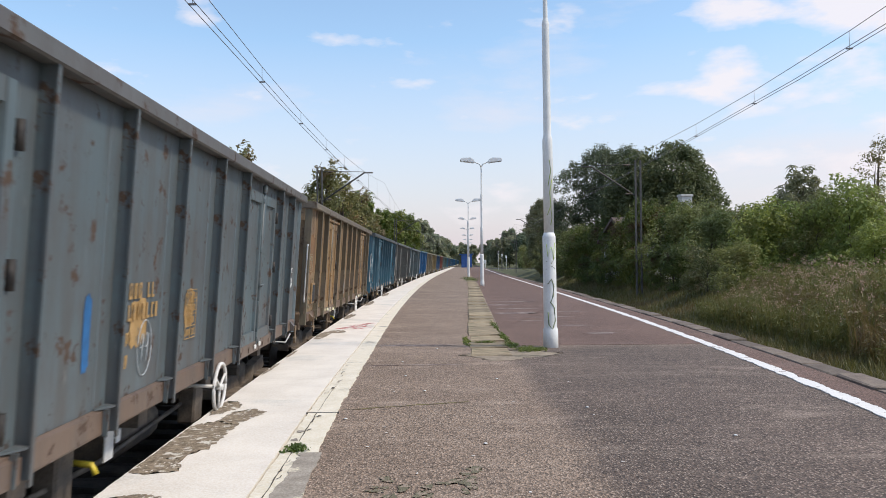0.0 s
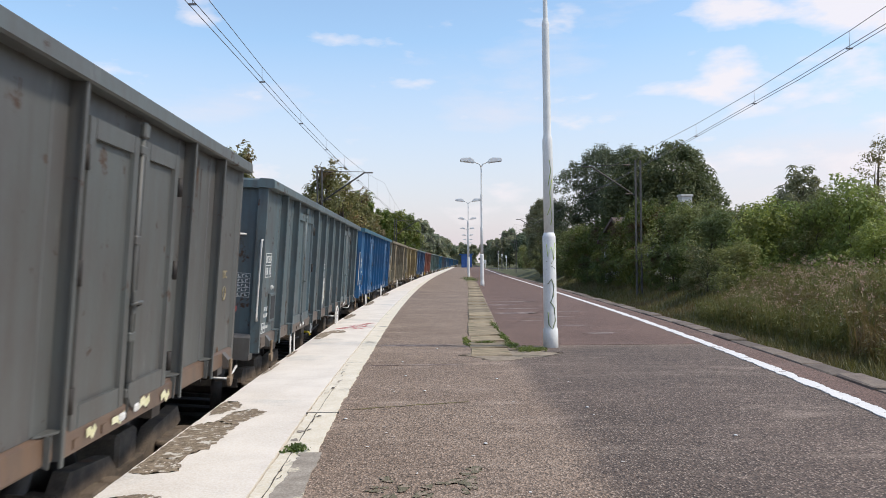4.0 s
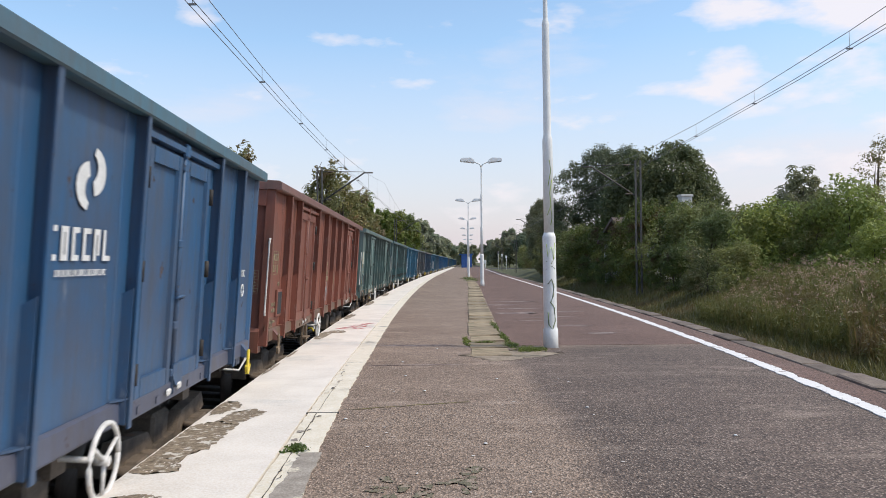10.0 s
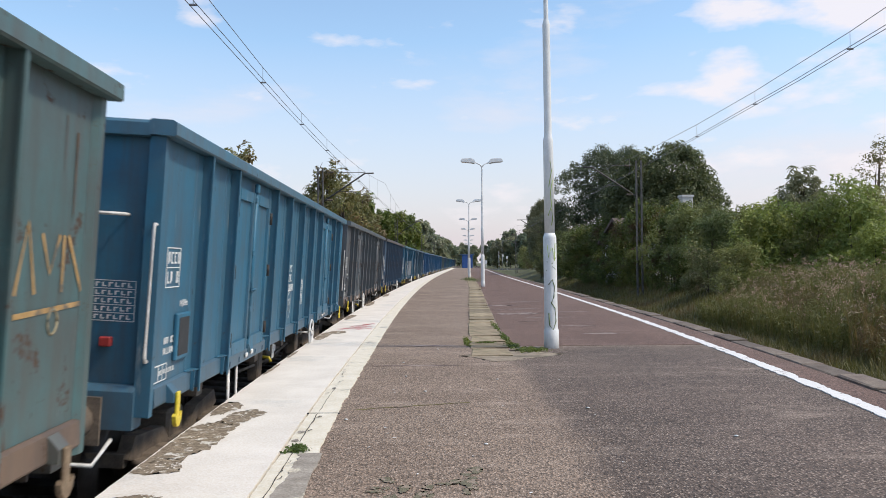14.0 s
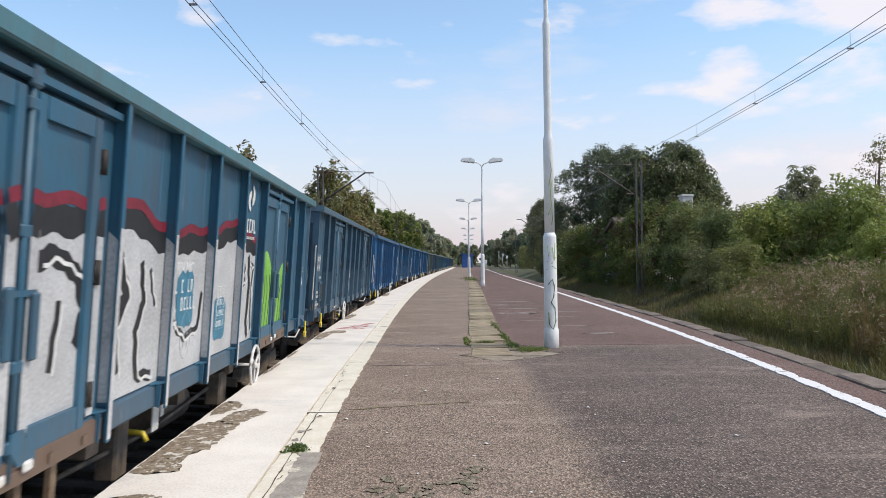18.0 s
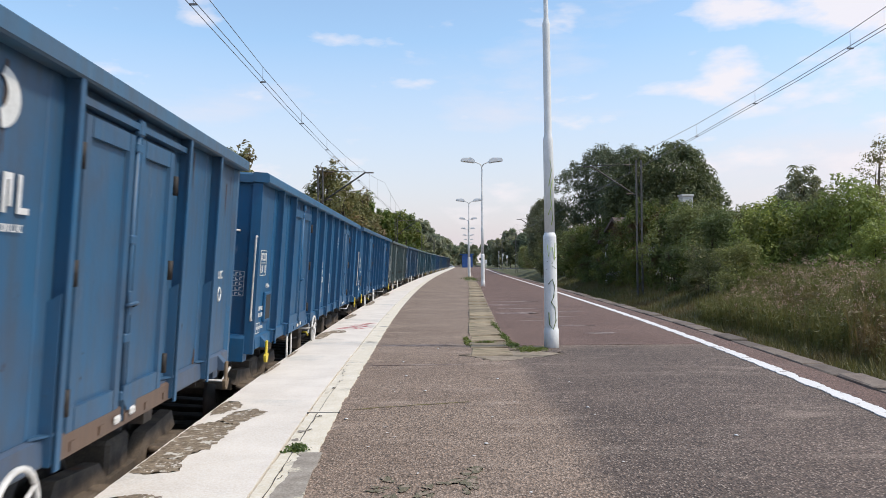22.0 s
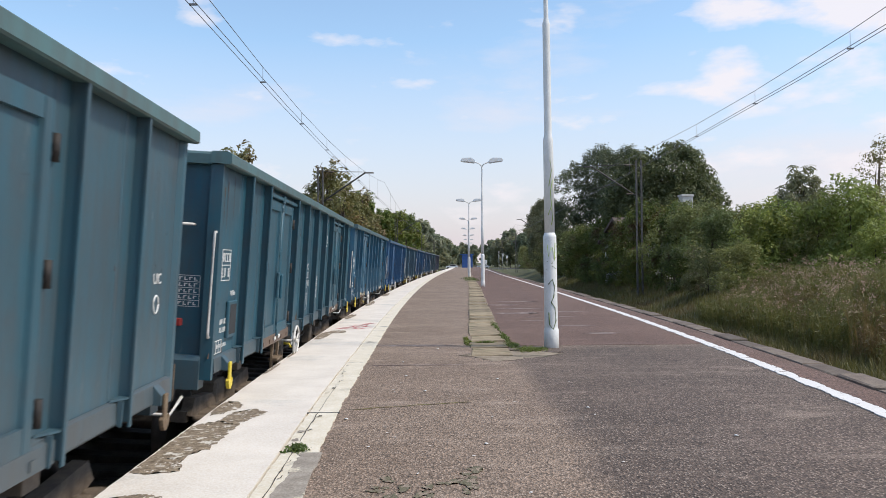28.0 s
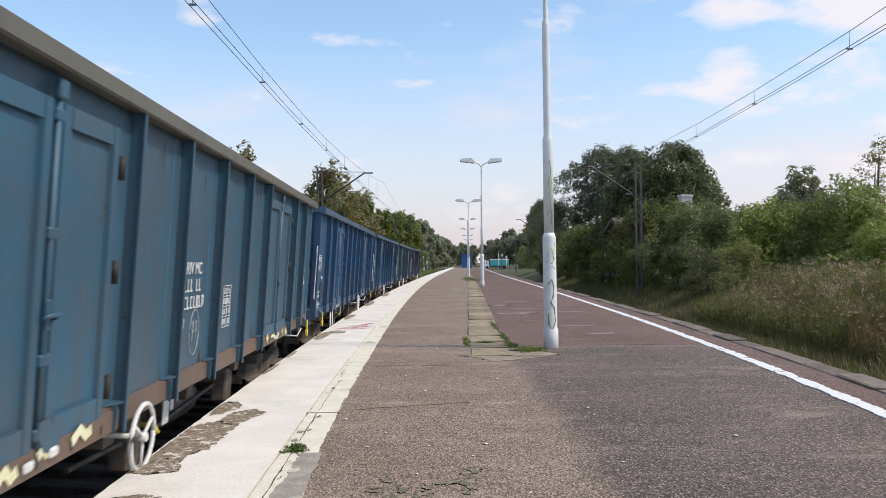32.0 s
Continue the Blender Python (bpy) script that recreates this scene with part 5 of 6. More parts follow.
    box(bm, -0.05, -0.32, 0.95, 0.05, -0.05, 1.08, 0.02)
    tube(bm, [(0, -0.28, 1.05), (0, -0.40, 0.98), (0, -0.45, 0.86), (0, -0.40, 0.76), (0, -0.33, 0.72)], 0.035, 8)
    tube(bm, [(0.25, -0.05, 0.95), (0.27, -0.20, 0.85), (0.24, -0.32, 0.62), (0.12, -0.42, 0.58)], 0.024, 8)
    both("coupling", bm, M_UNDER)
    for r, pts in ((0.013, [(1.335, 0.0, 2.46), (1.335, -0.06, 2.46), (1.334, -0.07, 2.42), (1.328, -0.07, 1.52), (1.328, -0.06, 1.48), (1.326, 0.0, 1.48)]),
                   (0.014, [(1.30, WL - 0.01, 2.36), (1.30, WL + 0.12, 2.36), (1.30, WL + 0.15, 2.31), (1.285, WL + 0.15, 1.40), (1.28, WL + 0.12, 1.35), (1.27, WL - 0.01, 1.35)]),
                   (0.013, [(0.72, 0.02, 2.52), (0.72, -0.06, 2.52), (1.12, -0.06, 2.52), (1.12, 0.02, 2.52)]),
                   (0.016, [(0.70, -0.05, 0.92), (0.70, -0.30, 0.80), (1.10, -0.30, 0.80), (1.12, -0.05, 0.92)])):
        both("handrail", tube(bmesh.new(), pts, r, 8), M_RAILW, "worn white tubular handrail")
    bm = bmesh.new()
    box(bm, 0.98, -0.025, 1.57, 1.06, 0.045, 1.64, 0.008)
    both("lamp_bracket", bm, M_RED, "small red lamp bracket")
    # side fittings near each end
    bm = bmesh.new()
    box(bm, 1.337, 0.52, 1.42, 1.37, 0.86, 1.79, 0.008)
    lb = both("label_holder", bm, PAINT)
    for o in lb:
        bm = bmesh.new()
        box(bm, 1.366, 0.56, 1.455, 1.373, 0.82, 1.755)
        part("plate", bm, M_DARK, o)
    hook = [(0.385, 1.03), (0.405, 1.03), (0.43, 1.015), (0.46, 1.05), (0.475, 1.03), (0.46, 0.98), (0.42, 0.945), (0.37, 0.945), (0.33, 0.98), (0.315, 1.03), (0.33, 1.05), (0.36, 1.015)]
    for e in (lambda v: v, lambda v: WL - v):
        bm = bmesh.new()
        prism(bm, [(1.366, 1.27), (1.366, 1.13), (1.43, 1.13), (1.43, 1.20)], "y", min(e(0.33), e(0.46)), max(e(0.33), e(0.46)))
        both("bracket", bm, PAINT)
        bm = bmesh.new()
        box(bm, 1.432, min(e(0.36), e(0.43)), 1.0, 1.455, max(e(0.36), e(0.43)), 1.21, 0.006)
        prism(bm, [(e(v), z) for v, z in hook], "x", 1.43, 1.46)
        both("tow_hook", bm, M_YELLOW, "yellow painted tow hook")
    bm = bmesh.new()
    if kind == "slim":
        tube(bm, [(1.34, 2.42, 1.14), (1.36, 2.42, 0.56), (1.37, 2.45, 0.52), (1.37, 2.73, 0.52), (1.36, 2.76, 0.56), (1.34, 2.76, 1.14)], 0.017, 6)
        both("step_ladder", bm, M_RAILW, "pale tubular step")
    else:
        for y in (3.28, 3.66):
            box(bm, 1.30, y - 0.035, 0.60, 1.33, y + 0.035, 1.12)
        for z in (0.62, 0.86):
            box(bm, 1.28, 3.25, z, 1.39, 3.69, z + 0.03)
        both("step_ladder", bm, M_HOOKR, "rusty two-rung step")
    # doors: two bays a side, two leaves each; the outer hinges sit in a deep slot beside the post
    for bay, end in ((posts[1], posts[2]), (posts[6], posts[7])) if doors else ():
        span = end - bay
        bm = bmesh.new()
        prism(bm, [(1.366, 1.125), (1.388, 1.125), (1.388, 1.245), (1.366, 1.26)], "y", bay + 0.03, end - 0.03)
        for k in range(5):
            box(bm, 1.389, bay + 0.2 + 0.4 * k, 1.15, 1.397, bay + 0.26 + 0.4 * k, 1.20)
        both("door_sill", bm, PAINT, "rusty door sill")
        if header:
            bm = bmesh.new()
            prism(bm, [(1.34, 2.985), (1.40, 2.99), (1.40, 3.03), (1.34, 3.03)], "y", bay + 0.02, end - 0.01)
            both("door_header", bm, PAINT)
        for i, (a, b) in enumerate(((0.075, 0.455), (0.505, 0.865))):
            y0, y1 = bay + a * span, bay + b * span
            bm = bmesh.new()
            box(bm, 1.337, y0 + 0.02, 1.26, 1.357, y1 - 0.02, 2.93)
            for q in ((y0, 1.25, y0 + 0.10, 2.95), (y1 - 0.10, 1.25, y1, 2.95), (y0 + 0.095, 2.84, y1 - 0.095, 2.95), (y0 + 0.095, 1.25, y1 - 0.095, 1.375)):
                prism(bm, [(1.34, q[0]), (1.385, q[0] + 0.010), (1.385, q[2] - 0.010), (1.34, q[2])], "z", q[1], q[3])
            both("door_leaf", bm, PAINT)
            ys = y1 + 0.035 if i else y0 - 0.03
            for z in (1.42, 2.10, 2.72):
                bm = bmesh.new()
                box(bm, 1.353, ys - 0.075, z - 0.045, 1.378, ys + 0.075, z - 0.018, 0.005)
                box(bm, 1.353, ys - 0.075, z + 0.018, 1.378, ys + 0.075, z + 0.045, 0.005)
                lathe(bm, [(0.024, -0.07), (0.024, 0.07)], 8, (1.385, ys, z))
                both("hinge", bm, M_HINGE, "dark greasy hinge")
        bm = bmesh.new()
        yl = bay + 0.48 * span
        tube(bm, [(1.378, yl, 1.16), (1.378, yl, 3.05)], 0.022, 8)
        for z in (1.32, 1.68, 2.30, 2.88):
            box(bm, 1.357, yl - 0.05, z - 0.03, 1.400, yl + 0.05, z + 0.03, 0.008)
        box(bm, 1.367, yl - 0.045, 2.955, 1.411, yl + 0.045, 3.06, 0.012)
        both("lock_bar", bm, PAINT)
        bm = bmesh.new()
        if kind != "ledged":
            tube(bm, [(1.389, yl - 0.06, 1.88), (1.421, yl - 0.05, 1.90), (1.421, yl + 0.06, 1.90), (1.389, yl + 0.07, 1.88)], 0.014, 6)
            box(bm, 1.382, yl - 0.02, 1.82, 1.400, yl + 0.03, 1.98, 0.008)
        else:
            box(bm, 1.382, yl - 0.16, 1.72, 1.418, yl - 0.10, 2.05, 0.010)
            box(bm, 1.382, yl + 0.08, 1.70, 1.418, yl + 0.14, 2.02, 0.010)
            box(bm, 1.382, yl - 0.16, 2.00, 1.396, yl + 0.14, 2.03)
        both("handle", bm, PAINT)
        bm = bmesh.new()
        prism(bm, [(yl - 0.03, 1.382), (yl + 0.10, 1.382), (yl + 0.13, 1.30), (yl + 0.22, 1.25), (yl + 0.20, 1.19), (yl + 0.05, 1.22), (yl - 0.03, 1.30)], "x", 1.388, 1.403)
        both("locking_cam", bm, PAINT)
        bm = bmesh.new()
        box(bm, 1.393, yl - 0.16, 1.165, 1.411, yl - 0.06, 1.215, 0.012)
        both("latch", bm, M_RAILW, "white painted latch")
        bm = bmesh.new()
        box(bm, 1.393, yl + 0.10, 1.175, 1.414, yl + 0.19, 1.23, 0.012)
        both("latch", bm, M_RAILW, "white painted latch")
    # underframe and running gear
    bm = bmesh.new()
    box(bm, -1.28, 0.10, 1.10, 1.28, WL - 0.10, 1.16)
    part("floor", bm, M_WOOD, w, "dirty empty wagon floor")
    bm = bmesh.new()
    box(bm, -0.25, 0.1, 0.86, 0.25, WL - 0.1, 1.09)
    for y in (1.9, 4.5, 6.4, 8.3, 10.9):
        box(bm, -1.2, y - 0.10, 0.92, 1.2, y + 0.10, 1.09)
    part("underframe", bm, M_UNDER, w)
    bm = bmesh.new()
    lathe(bm, [(0.17, -0.55), (0.19, -0.50), (0.19, 0.50), (0.17, 0.55)], 14, (0.80, 7.0, 0.74), Matrix.Rotation(math.pi / 2, 4, "X"))
    part("air_tank", bm, M_UNDER, w)
    bm = bmesh.new()
    tube(bm, [(1.02, 4.3, 0.80), (1.05, 6.0, 0.74), (1.02, 8.5, 0.80)], 0.02, 6)
    box(bm, 0.95, 5.2, 0.55, 1.10, 5.45, 1.0, 0.02)
    box(bm, 1.0, 8.0, 0.60, 1.16, 8.3, 0.95, 0.02)
    part("brake_rigging", bm, M_UNDER, w)
    bm = bmesh.new()
    box(bm, 1.16, 5.75, 0.80, 1.175, 5.90, 1.0, 0.004)
    box(bm, 1.15, 5.98, 0.88, 1.165, 6.06, 0.97, 0.004)
    part("changeover_plate", bm, M_RAILW, w, "white brake changeover plate")
    bm = bmesh.new()
    tube(bm, [(1.0, 5.55, 0.85), (1.17, 5.55, 0.84), (1.20, 5.55, 0.78)], 0.022, 6)
    part("brake_lever", bm, M_YELLOW, w, "yellow brake lever")
    bm = bmesh.new()
    hub = Vector((1.455, handwheel_at, 1.02))
    ring = lambda a, r: hub + Vector((0, r * math.cos(a), r * math.sin(a)))
    lathe(bm, [(0.03, -0.05), (0.03, 0.03)], 10, hub, Matrix.Rotation(math.pi / 2, 4, "Y"))
    tube(bm, [ring(2 * math.pi * k / 24, 0.215) for k in range(25)], 0.017, 6)
    for k in range(3):
        tube(bm, [hub, ring(2 * math.pi * k / 3 + 0.5, 0.21)], 0.013, 6)
    tube(bm, [(1.0, handwheel_at, 0.95), (1.20, handwheel_at, 1.02), hub], 0.018, 6)
    part("brake_handwheel", bm, M_RAILW, w, "white spoked brake handwheel")
    for yb in (1.9, 10.9):
        bm = bmesh.new()
        for s in (-1, 1):
            prism(bm, [(-1.32, 0.62), (-1.20, 0.78), (-0.5, 0.72), (-0.3, 0.55), (0.3, 0.55), (0.5, 0.72), (1.20, 0.78), (1.32, 0.62), (1.1, 0.56), (0.62, 0.55), (0.34, 0.34), (-0.34, 0.34), (-0.62, 0.55), (-1.1, 0.56)], "x", s * 0.93, s * 1.04)
            for y in (-0.9, 0.9):
                box(bm, s * 1.00, y - 0.16, 0.34, s * 1.16, y + 0.16, 0.60, 0.03)
                for d in (-0.27, 0.27):
                    for q in range(4):
                        lathe(bm, [(0.085, 0.0), (0.115, 0.026), (0.085, 0.052)], 12, (s * 1.12, y + d, 0.34 + 0.066 * q))
        box(bm, -1.0, -0.22, 0.42, 1.0, 0.22, 0.80, 0.03)
        box(bm, -0.25, -0.3, 0.78, 0.25, 0.3, 0.88)
        for y in (-1.28, 1.28):
            box(bm, -1.0, y - 0.05, 0.55, 1.0, y + 0.05, 0.66)
        bogie = part("bogie", bm, M_UNDER, w, "dark greasy two-axle bogie")
        bogie.location.y = yb
        for y in (-0.9, 0.9):
            bm = bmesh.new()
            rot = Matrix.Rotation(math.pi / 2, 4, "Y")
            for s in (-1, 1):
                lathe(bm, [(0.10, s * 0.66), (0.36, s * 0.70), (0.42, s * 0.685), (0.49, s * 0.68), (0.46, s * 0.72), (0.46, s * 0.81), (0.40, s * 0.815), (0.37, s * 0.77), (0.12, s * 0.80)], 24, (0, 0, 0), rot)
                for k in range(4):
                    a = k * math.pi / 2
                    lathe(bm, [(0.035, s * 0.782), (0.035, s * 0.80)], 8, (0, 0.25 * math.cos(a), 0.25 * math.sin(a)), rot)
            lathe(bm, [(0.08, -1.1), (0.08, 1.1)], 12, (0, 0, 0), rot)
            ws = part("wheelset", bm, M_WHEEL, bogie)
            ws.location = (0, y, 0.46)
    # unreadable writing common to all
    bm = bmesh.new()
    bars(bm, [0.30, 0.28], 0.30, 1.62, 0.05, 0.03, 1.337, 3)
    bars(bm, [0.36], 0.22, 1.38, 0.035, 0.03, 1.337, 4)
    frame_bars(bm, 0.25, 2.00, 0.58, 2.30, 1.337, 1, 2)
    bars(bm, [0.28, 0.28], 0.28, 2.27, 0.09, 0.06, 1.337, 9)
    frame_bars(bm, 0.12, 1.30, 0.40, 1.42, 1.337, 3, 1)
    part("lettering", bm, M_WHITE, w)["kind"] = "stuff"
    bm = bmesh.new()
    for i in range(6):
        z = 2.04 - 0.058 * i
        box(bm, 0.90, 0.026, z, 1.20, 0.0298, z + 0.005)
        if i < 5:
            for k in range(6):
                box(bm, 0.915 + 0.046 * k, 0.026, z - 0.043, 0.925 + 0.046 * k, 0.030, z - 0.012)
                box(bm, 0.925 + 0.046 * k, 0.026, z - (0.043 if (k + i) % 2 else 0.02), 0.945 + 0.046 * k, 0.0296, z - (0.035 if (k + i) % 2 else 0.012))
    box(bm, 0.897, 0.026, 1.75, 0.902, 0.0302, 2.045)
    box(bm, 1.198, 0.026, 1.75, 1.203, 0.0302, 2.045)
    part("lettering", bm, M_WHITE, w)["kind"] = "stuff"
    return w


def number_block(w, y, z, seed, material):
    """Rows of bars for the wagon's number, and a hand-chalked sign in a ring."""
    bm = bmesh.new()
    bars(bm, [0.46, 0.58], y, z, 0.105, 0.036, 1.3445, seed)
    bars(bm, [0.14, 0.12], y - 0.08, z - 0.32, 0.085, 0.06, 1.3445, seed + 3)
    q_ = part("lettering", bm, material, w)
    q_["kind"] = "stuff"
    bm = bmesh.new()
    cy, cz = y + 0.36, z - 0.45
    tube(bm, [(1.345, cy + 0.14 * math.cos(2 * math.pi * k / 26), cz + 0.19 * math.sin(2 * math.pi * k / 26)) for k in range(27)], 0.0036, 4)
    for d in (-0.055, 0.045):
        tube(bm, [(1.345, cy + d, cz + 0.10), (1.345, cy + d - 0.05, cz), (1.345, cy + d + 0.03, cz + 0.015)], 0.0033, 4)
        tube(bm, [(1.345, cy + d + 0.03, cz + 0.09), (1.345, cy + d, cz - 0.10)], 0.0033, 4)
    part("chalk_mark", bm, M_CHALK, w, "hand-drawn sign in a ring")
    return q_


def table_block(w, y, z, cols, rws, seed, material):
    bm = bmesh.new()
    frame_bars(bm, y, z - 0.10 * rws, y + 0.15 * cols, z, 1.344, cols, rws, 0.006)
    for i in range(rws):
        bars(bm, [0.15 * cols - 0.06], y + 0.025, z - 0.022 - 0.10 * i, 0.056, 0, 1.344, seed + i)
    q_ = part("lettering", bm, material, w)
    q_["kind"] = "stuff"
    return q_


def emblem(w, y, z, material, big=1.0):
    """Two facing crescents over a line of bars."""
    bm = bmesh.new()
    for s in (-1, 1):
        poly = []
        for k in range(9):
            a = radians(-80 + 20 * k)
            poly.append((y + s * (0.015 + 0.15 * math.cos(a)) * big, z + (s * 0.035 + 0.115 * math.sin(a)) * big))
        for k in range(9):
            a = radians(70 - 17.5 * k)
            poly.append((y + s * (0.075 * math.cos(a) - 0.005) * big, z + (s * 0.05 + 0.065 * math.sin(a)) * big))
        prism(bm, poly, "x", 1.344, 1.347)
    part("emblem", bm, material, w, "white emblem")["kind"] = "stuff"
    bm = bmesh.new()
    bars(bm, [0.70 * big], y - 0.40 * big, z - 0.23 * big, 0.15 * big, 0, 1.344, 12)
    bars(bm, [0.55 * big], y - 0.32 * big, z - 0.42 * big, 0.03 * big, 0, 1.344, 13)
    part("lettering", bm, material, w)["kind"] = "stuff"


M_SILVER = rough_mat("silver spray paint", (0.40, 0.405, 0.41), (0.56, 0.565, 0.57), 1.6, 0.45, 50.0, 0.1, c3=(0.17, 0.175, 0.18), c3_at=(0.58, 0.72))
M_BLACKS = plain("black spray paint", (0.02, 0.02, 0.022), 0.5)
M_REDS = plain("dark red spray paint", (0.19, 0.016, 0.032), 0.5)
M_GREENS = rough_mat("green spray paint", (0.16, 0.42, 0.05), (0.26, 0.55, 0.09), 3.0, 0.5, 50.0, 0.1)


def brush(bm, pts, wide, x):
    """A flat stroke of paint along (y, z) points on a wall at x."""
    pts = [Vector((0, p[0], p[1])) for p in pts]
    prev = None
    for i, p in enumerate(pts):
        d = (pts[min(i + 1, len(pts) - 1)] - pts[max(i - 1, 0)]).normalized()
        n_ = Vector((0, -d.z, d.y)) * wide / 2
        cur = (bm.verts.new((x, p.y + n_.y, p.z + n_.z)), bm.verts.new((x, p.y - n_.y, p.z - n_.z)))
        if prev:
            bm.faces.new((prev[0], prev[1], cur[1], cur[0]))
        prev = cur
    return bm


# strokes of the letters, panel by panel: breadth and (share of the panel, height) points
GRAFFITI = {
    2.32: [(0.10, [(0.1, 2.05), (0.5, 2.12), (0.85, 1.95), (0.7, 1.7), (0.25, 1.62), (0.2, 1.4)]), (0.07, [(0.75, 1.6), (0.9, 1.45)])],
    3.22: [(0.11, [(0.05, 2.15), (0.3, 2.2), (0.75, 2.1), (0.92, 1.9), (0.8, 1.7)]), (0.06, [(0.45, 1.95), (0.35, 1.6)])],
    4.19: [(0.13, [(0.15, 2.2), (0.3, 1.95), (0.12, 1.75), (0.2, 1.45)]), (0.08, [(0.55, 2.15), (0.62, 1.9), (0.5, 1.7), (0.55, 1.4), (0.85, 1.36)]), (0.05, [(0.72, 2.1), (0.85, 1.85)])],
    5.28: [(0.10, [(0.12, 2.2), (0.18, 1.8), (0.10, 1.45)]), (0.07, [(0.2, 1.7), (0.5, 1.55), (0.85, 1.6), (0.93, 1.9)])],
    6.43: [(0.06, [(0.02, 1.9), (0.03, 1.4)])],
    7.58: [(0.12, [(0.45, 2.12), (0.2, 1.92), (0.5, 1.98)]), (0.11, [(0.62, 2.22), (0.72, 1.9), (0.66, 1.5), (0.78, 1.34)]), (0.06, [(0.7, 2.15), (0.93, 2.1), (0.82, 1.85), (0.95, 1.4)])],
}


def graffiti(w):
    """Silver letters with black and red outlines, green at both ends, over panels, doors and posts."""
    top = lambda y: 2.30 + 0.07 * math.sin(1.9 * y) + 0.03 * math.sin(4.3 * y + 1)
    spans = [(2.32, 2.90, 1.3585), (3.22, 3.88, 1.3585), (4.19, 5.23, 1.3445), (5.28, 6.38, 1.3445), (6.43, 7.53, 1.3445), (7.58, 8.5, 1.3445)]
    rims = [(2.215, 2.315, 1.3865), (2.905, 3.005, 1.3865), (3.125, 3.21, 1.3865), (3.885, 3.975, 1.3865)]
    for a, b, x in spans + rims:
        broad = b - a > 0.2
        ys = [a + (b - a) * k / 8 for k in range(9)]
        bm = bmesh.new()
        rows = [(bm.verts.new((x, y, 1.30)), bm.verts.new((x, y, top(y)))) for y in ys]
        for p, q in zip(rows, rows[1:]):
            bm.faces.new((p[0], q[0], q[1], p[1]))
        part("graffiti", bm, M_SILVER, w, "silver sprayed letter fill")
        bm = bmesh.new()
        brush(bm, [(y, top(y) + 0.06 + 0.02 * math.sin(17 * y)) for y in ys], 0.17, x + 0.0006)
        part("graffiti", bm, M_BLACKS, w, "black sprayed outline")
        bm = bmesh.new()
        brush(bm, [(y, top(y) + 0.16 + 0.02 * math.sin(11 * y)) for y in ys], 0.07, x + 0.0009)
        part("graffiti", bm, M_REDS, w, "dark red sprayed outline")
        if not broad:
            continue
        bm, inner = bmesh.new(), bmesh.new()
        for q, (wide, pts) in enumerate(GRAFFITI[round(a, 2)]):
            line = [(a + (b - a) * u, z) for u, z in pts]
            fine = [tuple(line[i][j] * (1 - f) + line[i + 1][j] * f + 0.012 * math.sin(9 * (i + f) + j) for j in (0, 1)) for i in range(len(line) - 1) for f in (0.0, 0.25, 0.5, 0.75)] + [line[-1]]
            brush(bm, fine, wide, x + 0.0012 + 0.0003 * q)
            brush(inner, [(y + 0.6 * wide, z - 0.02) for y, z in fine], 0.024, x + 0.0036 + 0.0003 * q)
        part("graffiti", bm, M_BLACKS, w, "black sprayed outline")
        part("graffiti", inner, M_WHITE, w)
    for a, b, x, z1 in ((1.10, 1.85, 1.3445, 2.1), (8.92, 9.49, 1.3585, 2.15), (9.82, 10.45, 1.3585, 2.0)):
        bm = bmesh.new()
        ys = [a + (b - a) * k / 6 for k in range(7)]
        rows = [(bm.verts.new((x, y, 1.28)), bm.verts.new((x, y, z1 + 0.15 * math.sin(5 * y)))) for y in ys]
        for p, q in zip(rows, rows[1:]):
            bm.faces.new((p[0], q[0], q[1], p[1]))
        part("graffiti", bm, M_GREENS, w, "bright green sprayed patch")
        bm = bmesh.new()
        for k in range(3):
            y0 = a + 0.15 + 0.18 * k
            brush(bm, [(y0 - 0.05, z1 - 0.15), (y0 + 0.05, 1.8), (y0 - 0.06, 1.35)], 0.035, x + 0.0015)
        part("graffiti", bm, M_BLACKS, w)
    for y in POSTS_A[1:6]:
        bm = bmesh.new()
        bm.faces.new([bm.verts.new(p) for p in ((1.4275, y - 0.044, 1.12), (1.4275, y + 0.011, 1.12), (1.4318, y + 0.011, 2.36), (1.4318, y - 0.044, 2.36))])
        d = y - 0.0115
        bm.faces.new([bm.verts.new(p) for p in ((1.345, d, 1.33), (1.412, d, 1.33), (1.416, d, 2.28), (1.345, d, 2.34))])
        part("graffiti", bm, M_SILVER, w)
    for y, z, hy, hz in ((5.80, 1.86, 0.24, 0.22), (6.98, 1.62, 0.21, 0.2)):
        patch(w, y, z, hy, hz, M_TEALP, int(y * 9), 1.3475, "blue patch left free round the markings")
    for k in range(5):
        bm = bmesh.new()
        brush(bm, [(0.15 + 0.14 * k, 1.32), (0.2 + 0.14 * k, 1.7), (0.12 + 0.14 * k, 1.95)], 0.05, 1.339)
        part("graffiti", bm, (M_WHITE, M_BLACKS)[k % 2], w)


M_DAB = rough_mat("pale yellow paint dabs", (0.62, 0.58, 0.34), (0.74, 0.71, 0.48), 9.0, 0.7, 60.0, 0.1)
M_TEALP = plain("blue-green paint patch", (0.05, 0.19, 0.28), 0.6)
M_BLUEP = plain("blue paint patch", (0.02, 0.12, 0.30), 0.6)
M_PALEP = rough_mat("pale worn paint", (0.42, 0.42, 0.36), (0.55, 0.54, 0.46), 4.0, 0.8, 50.0, 0.2)
M_BROWNP = rough_mat("rust brown primer", (0.16, 0.085, 0.04), (0.24, 0.13, 0.06), 4.0, 0.85, 50.0, 0.2)


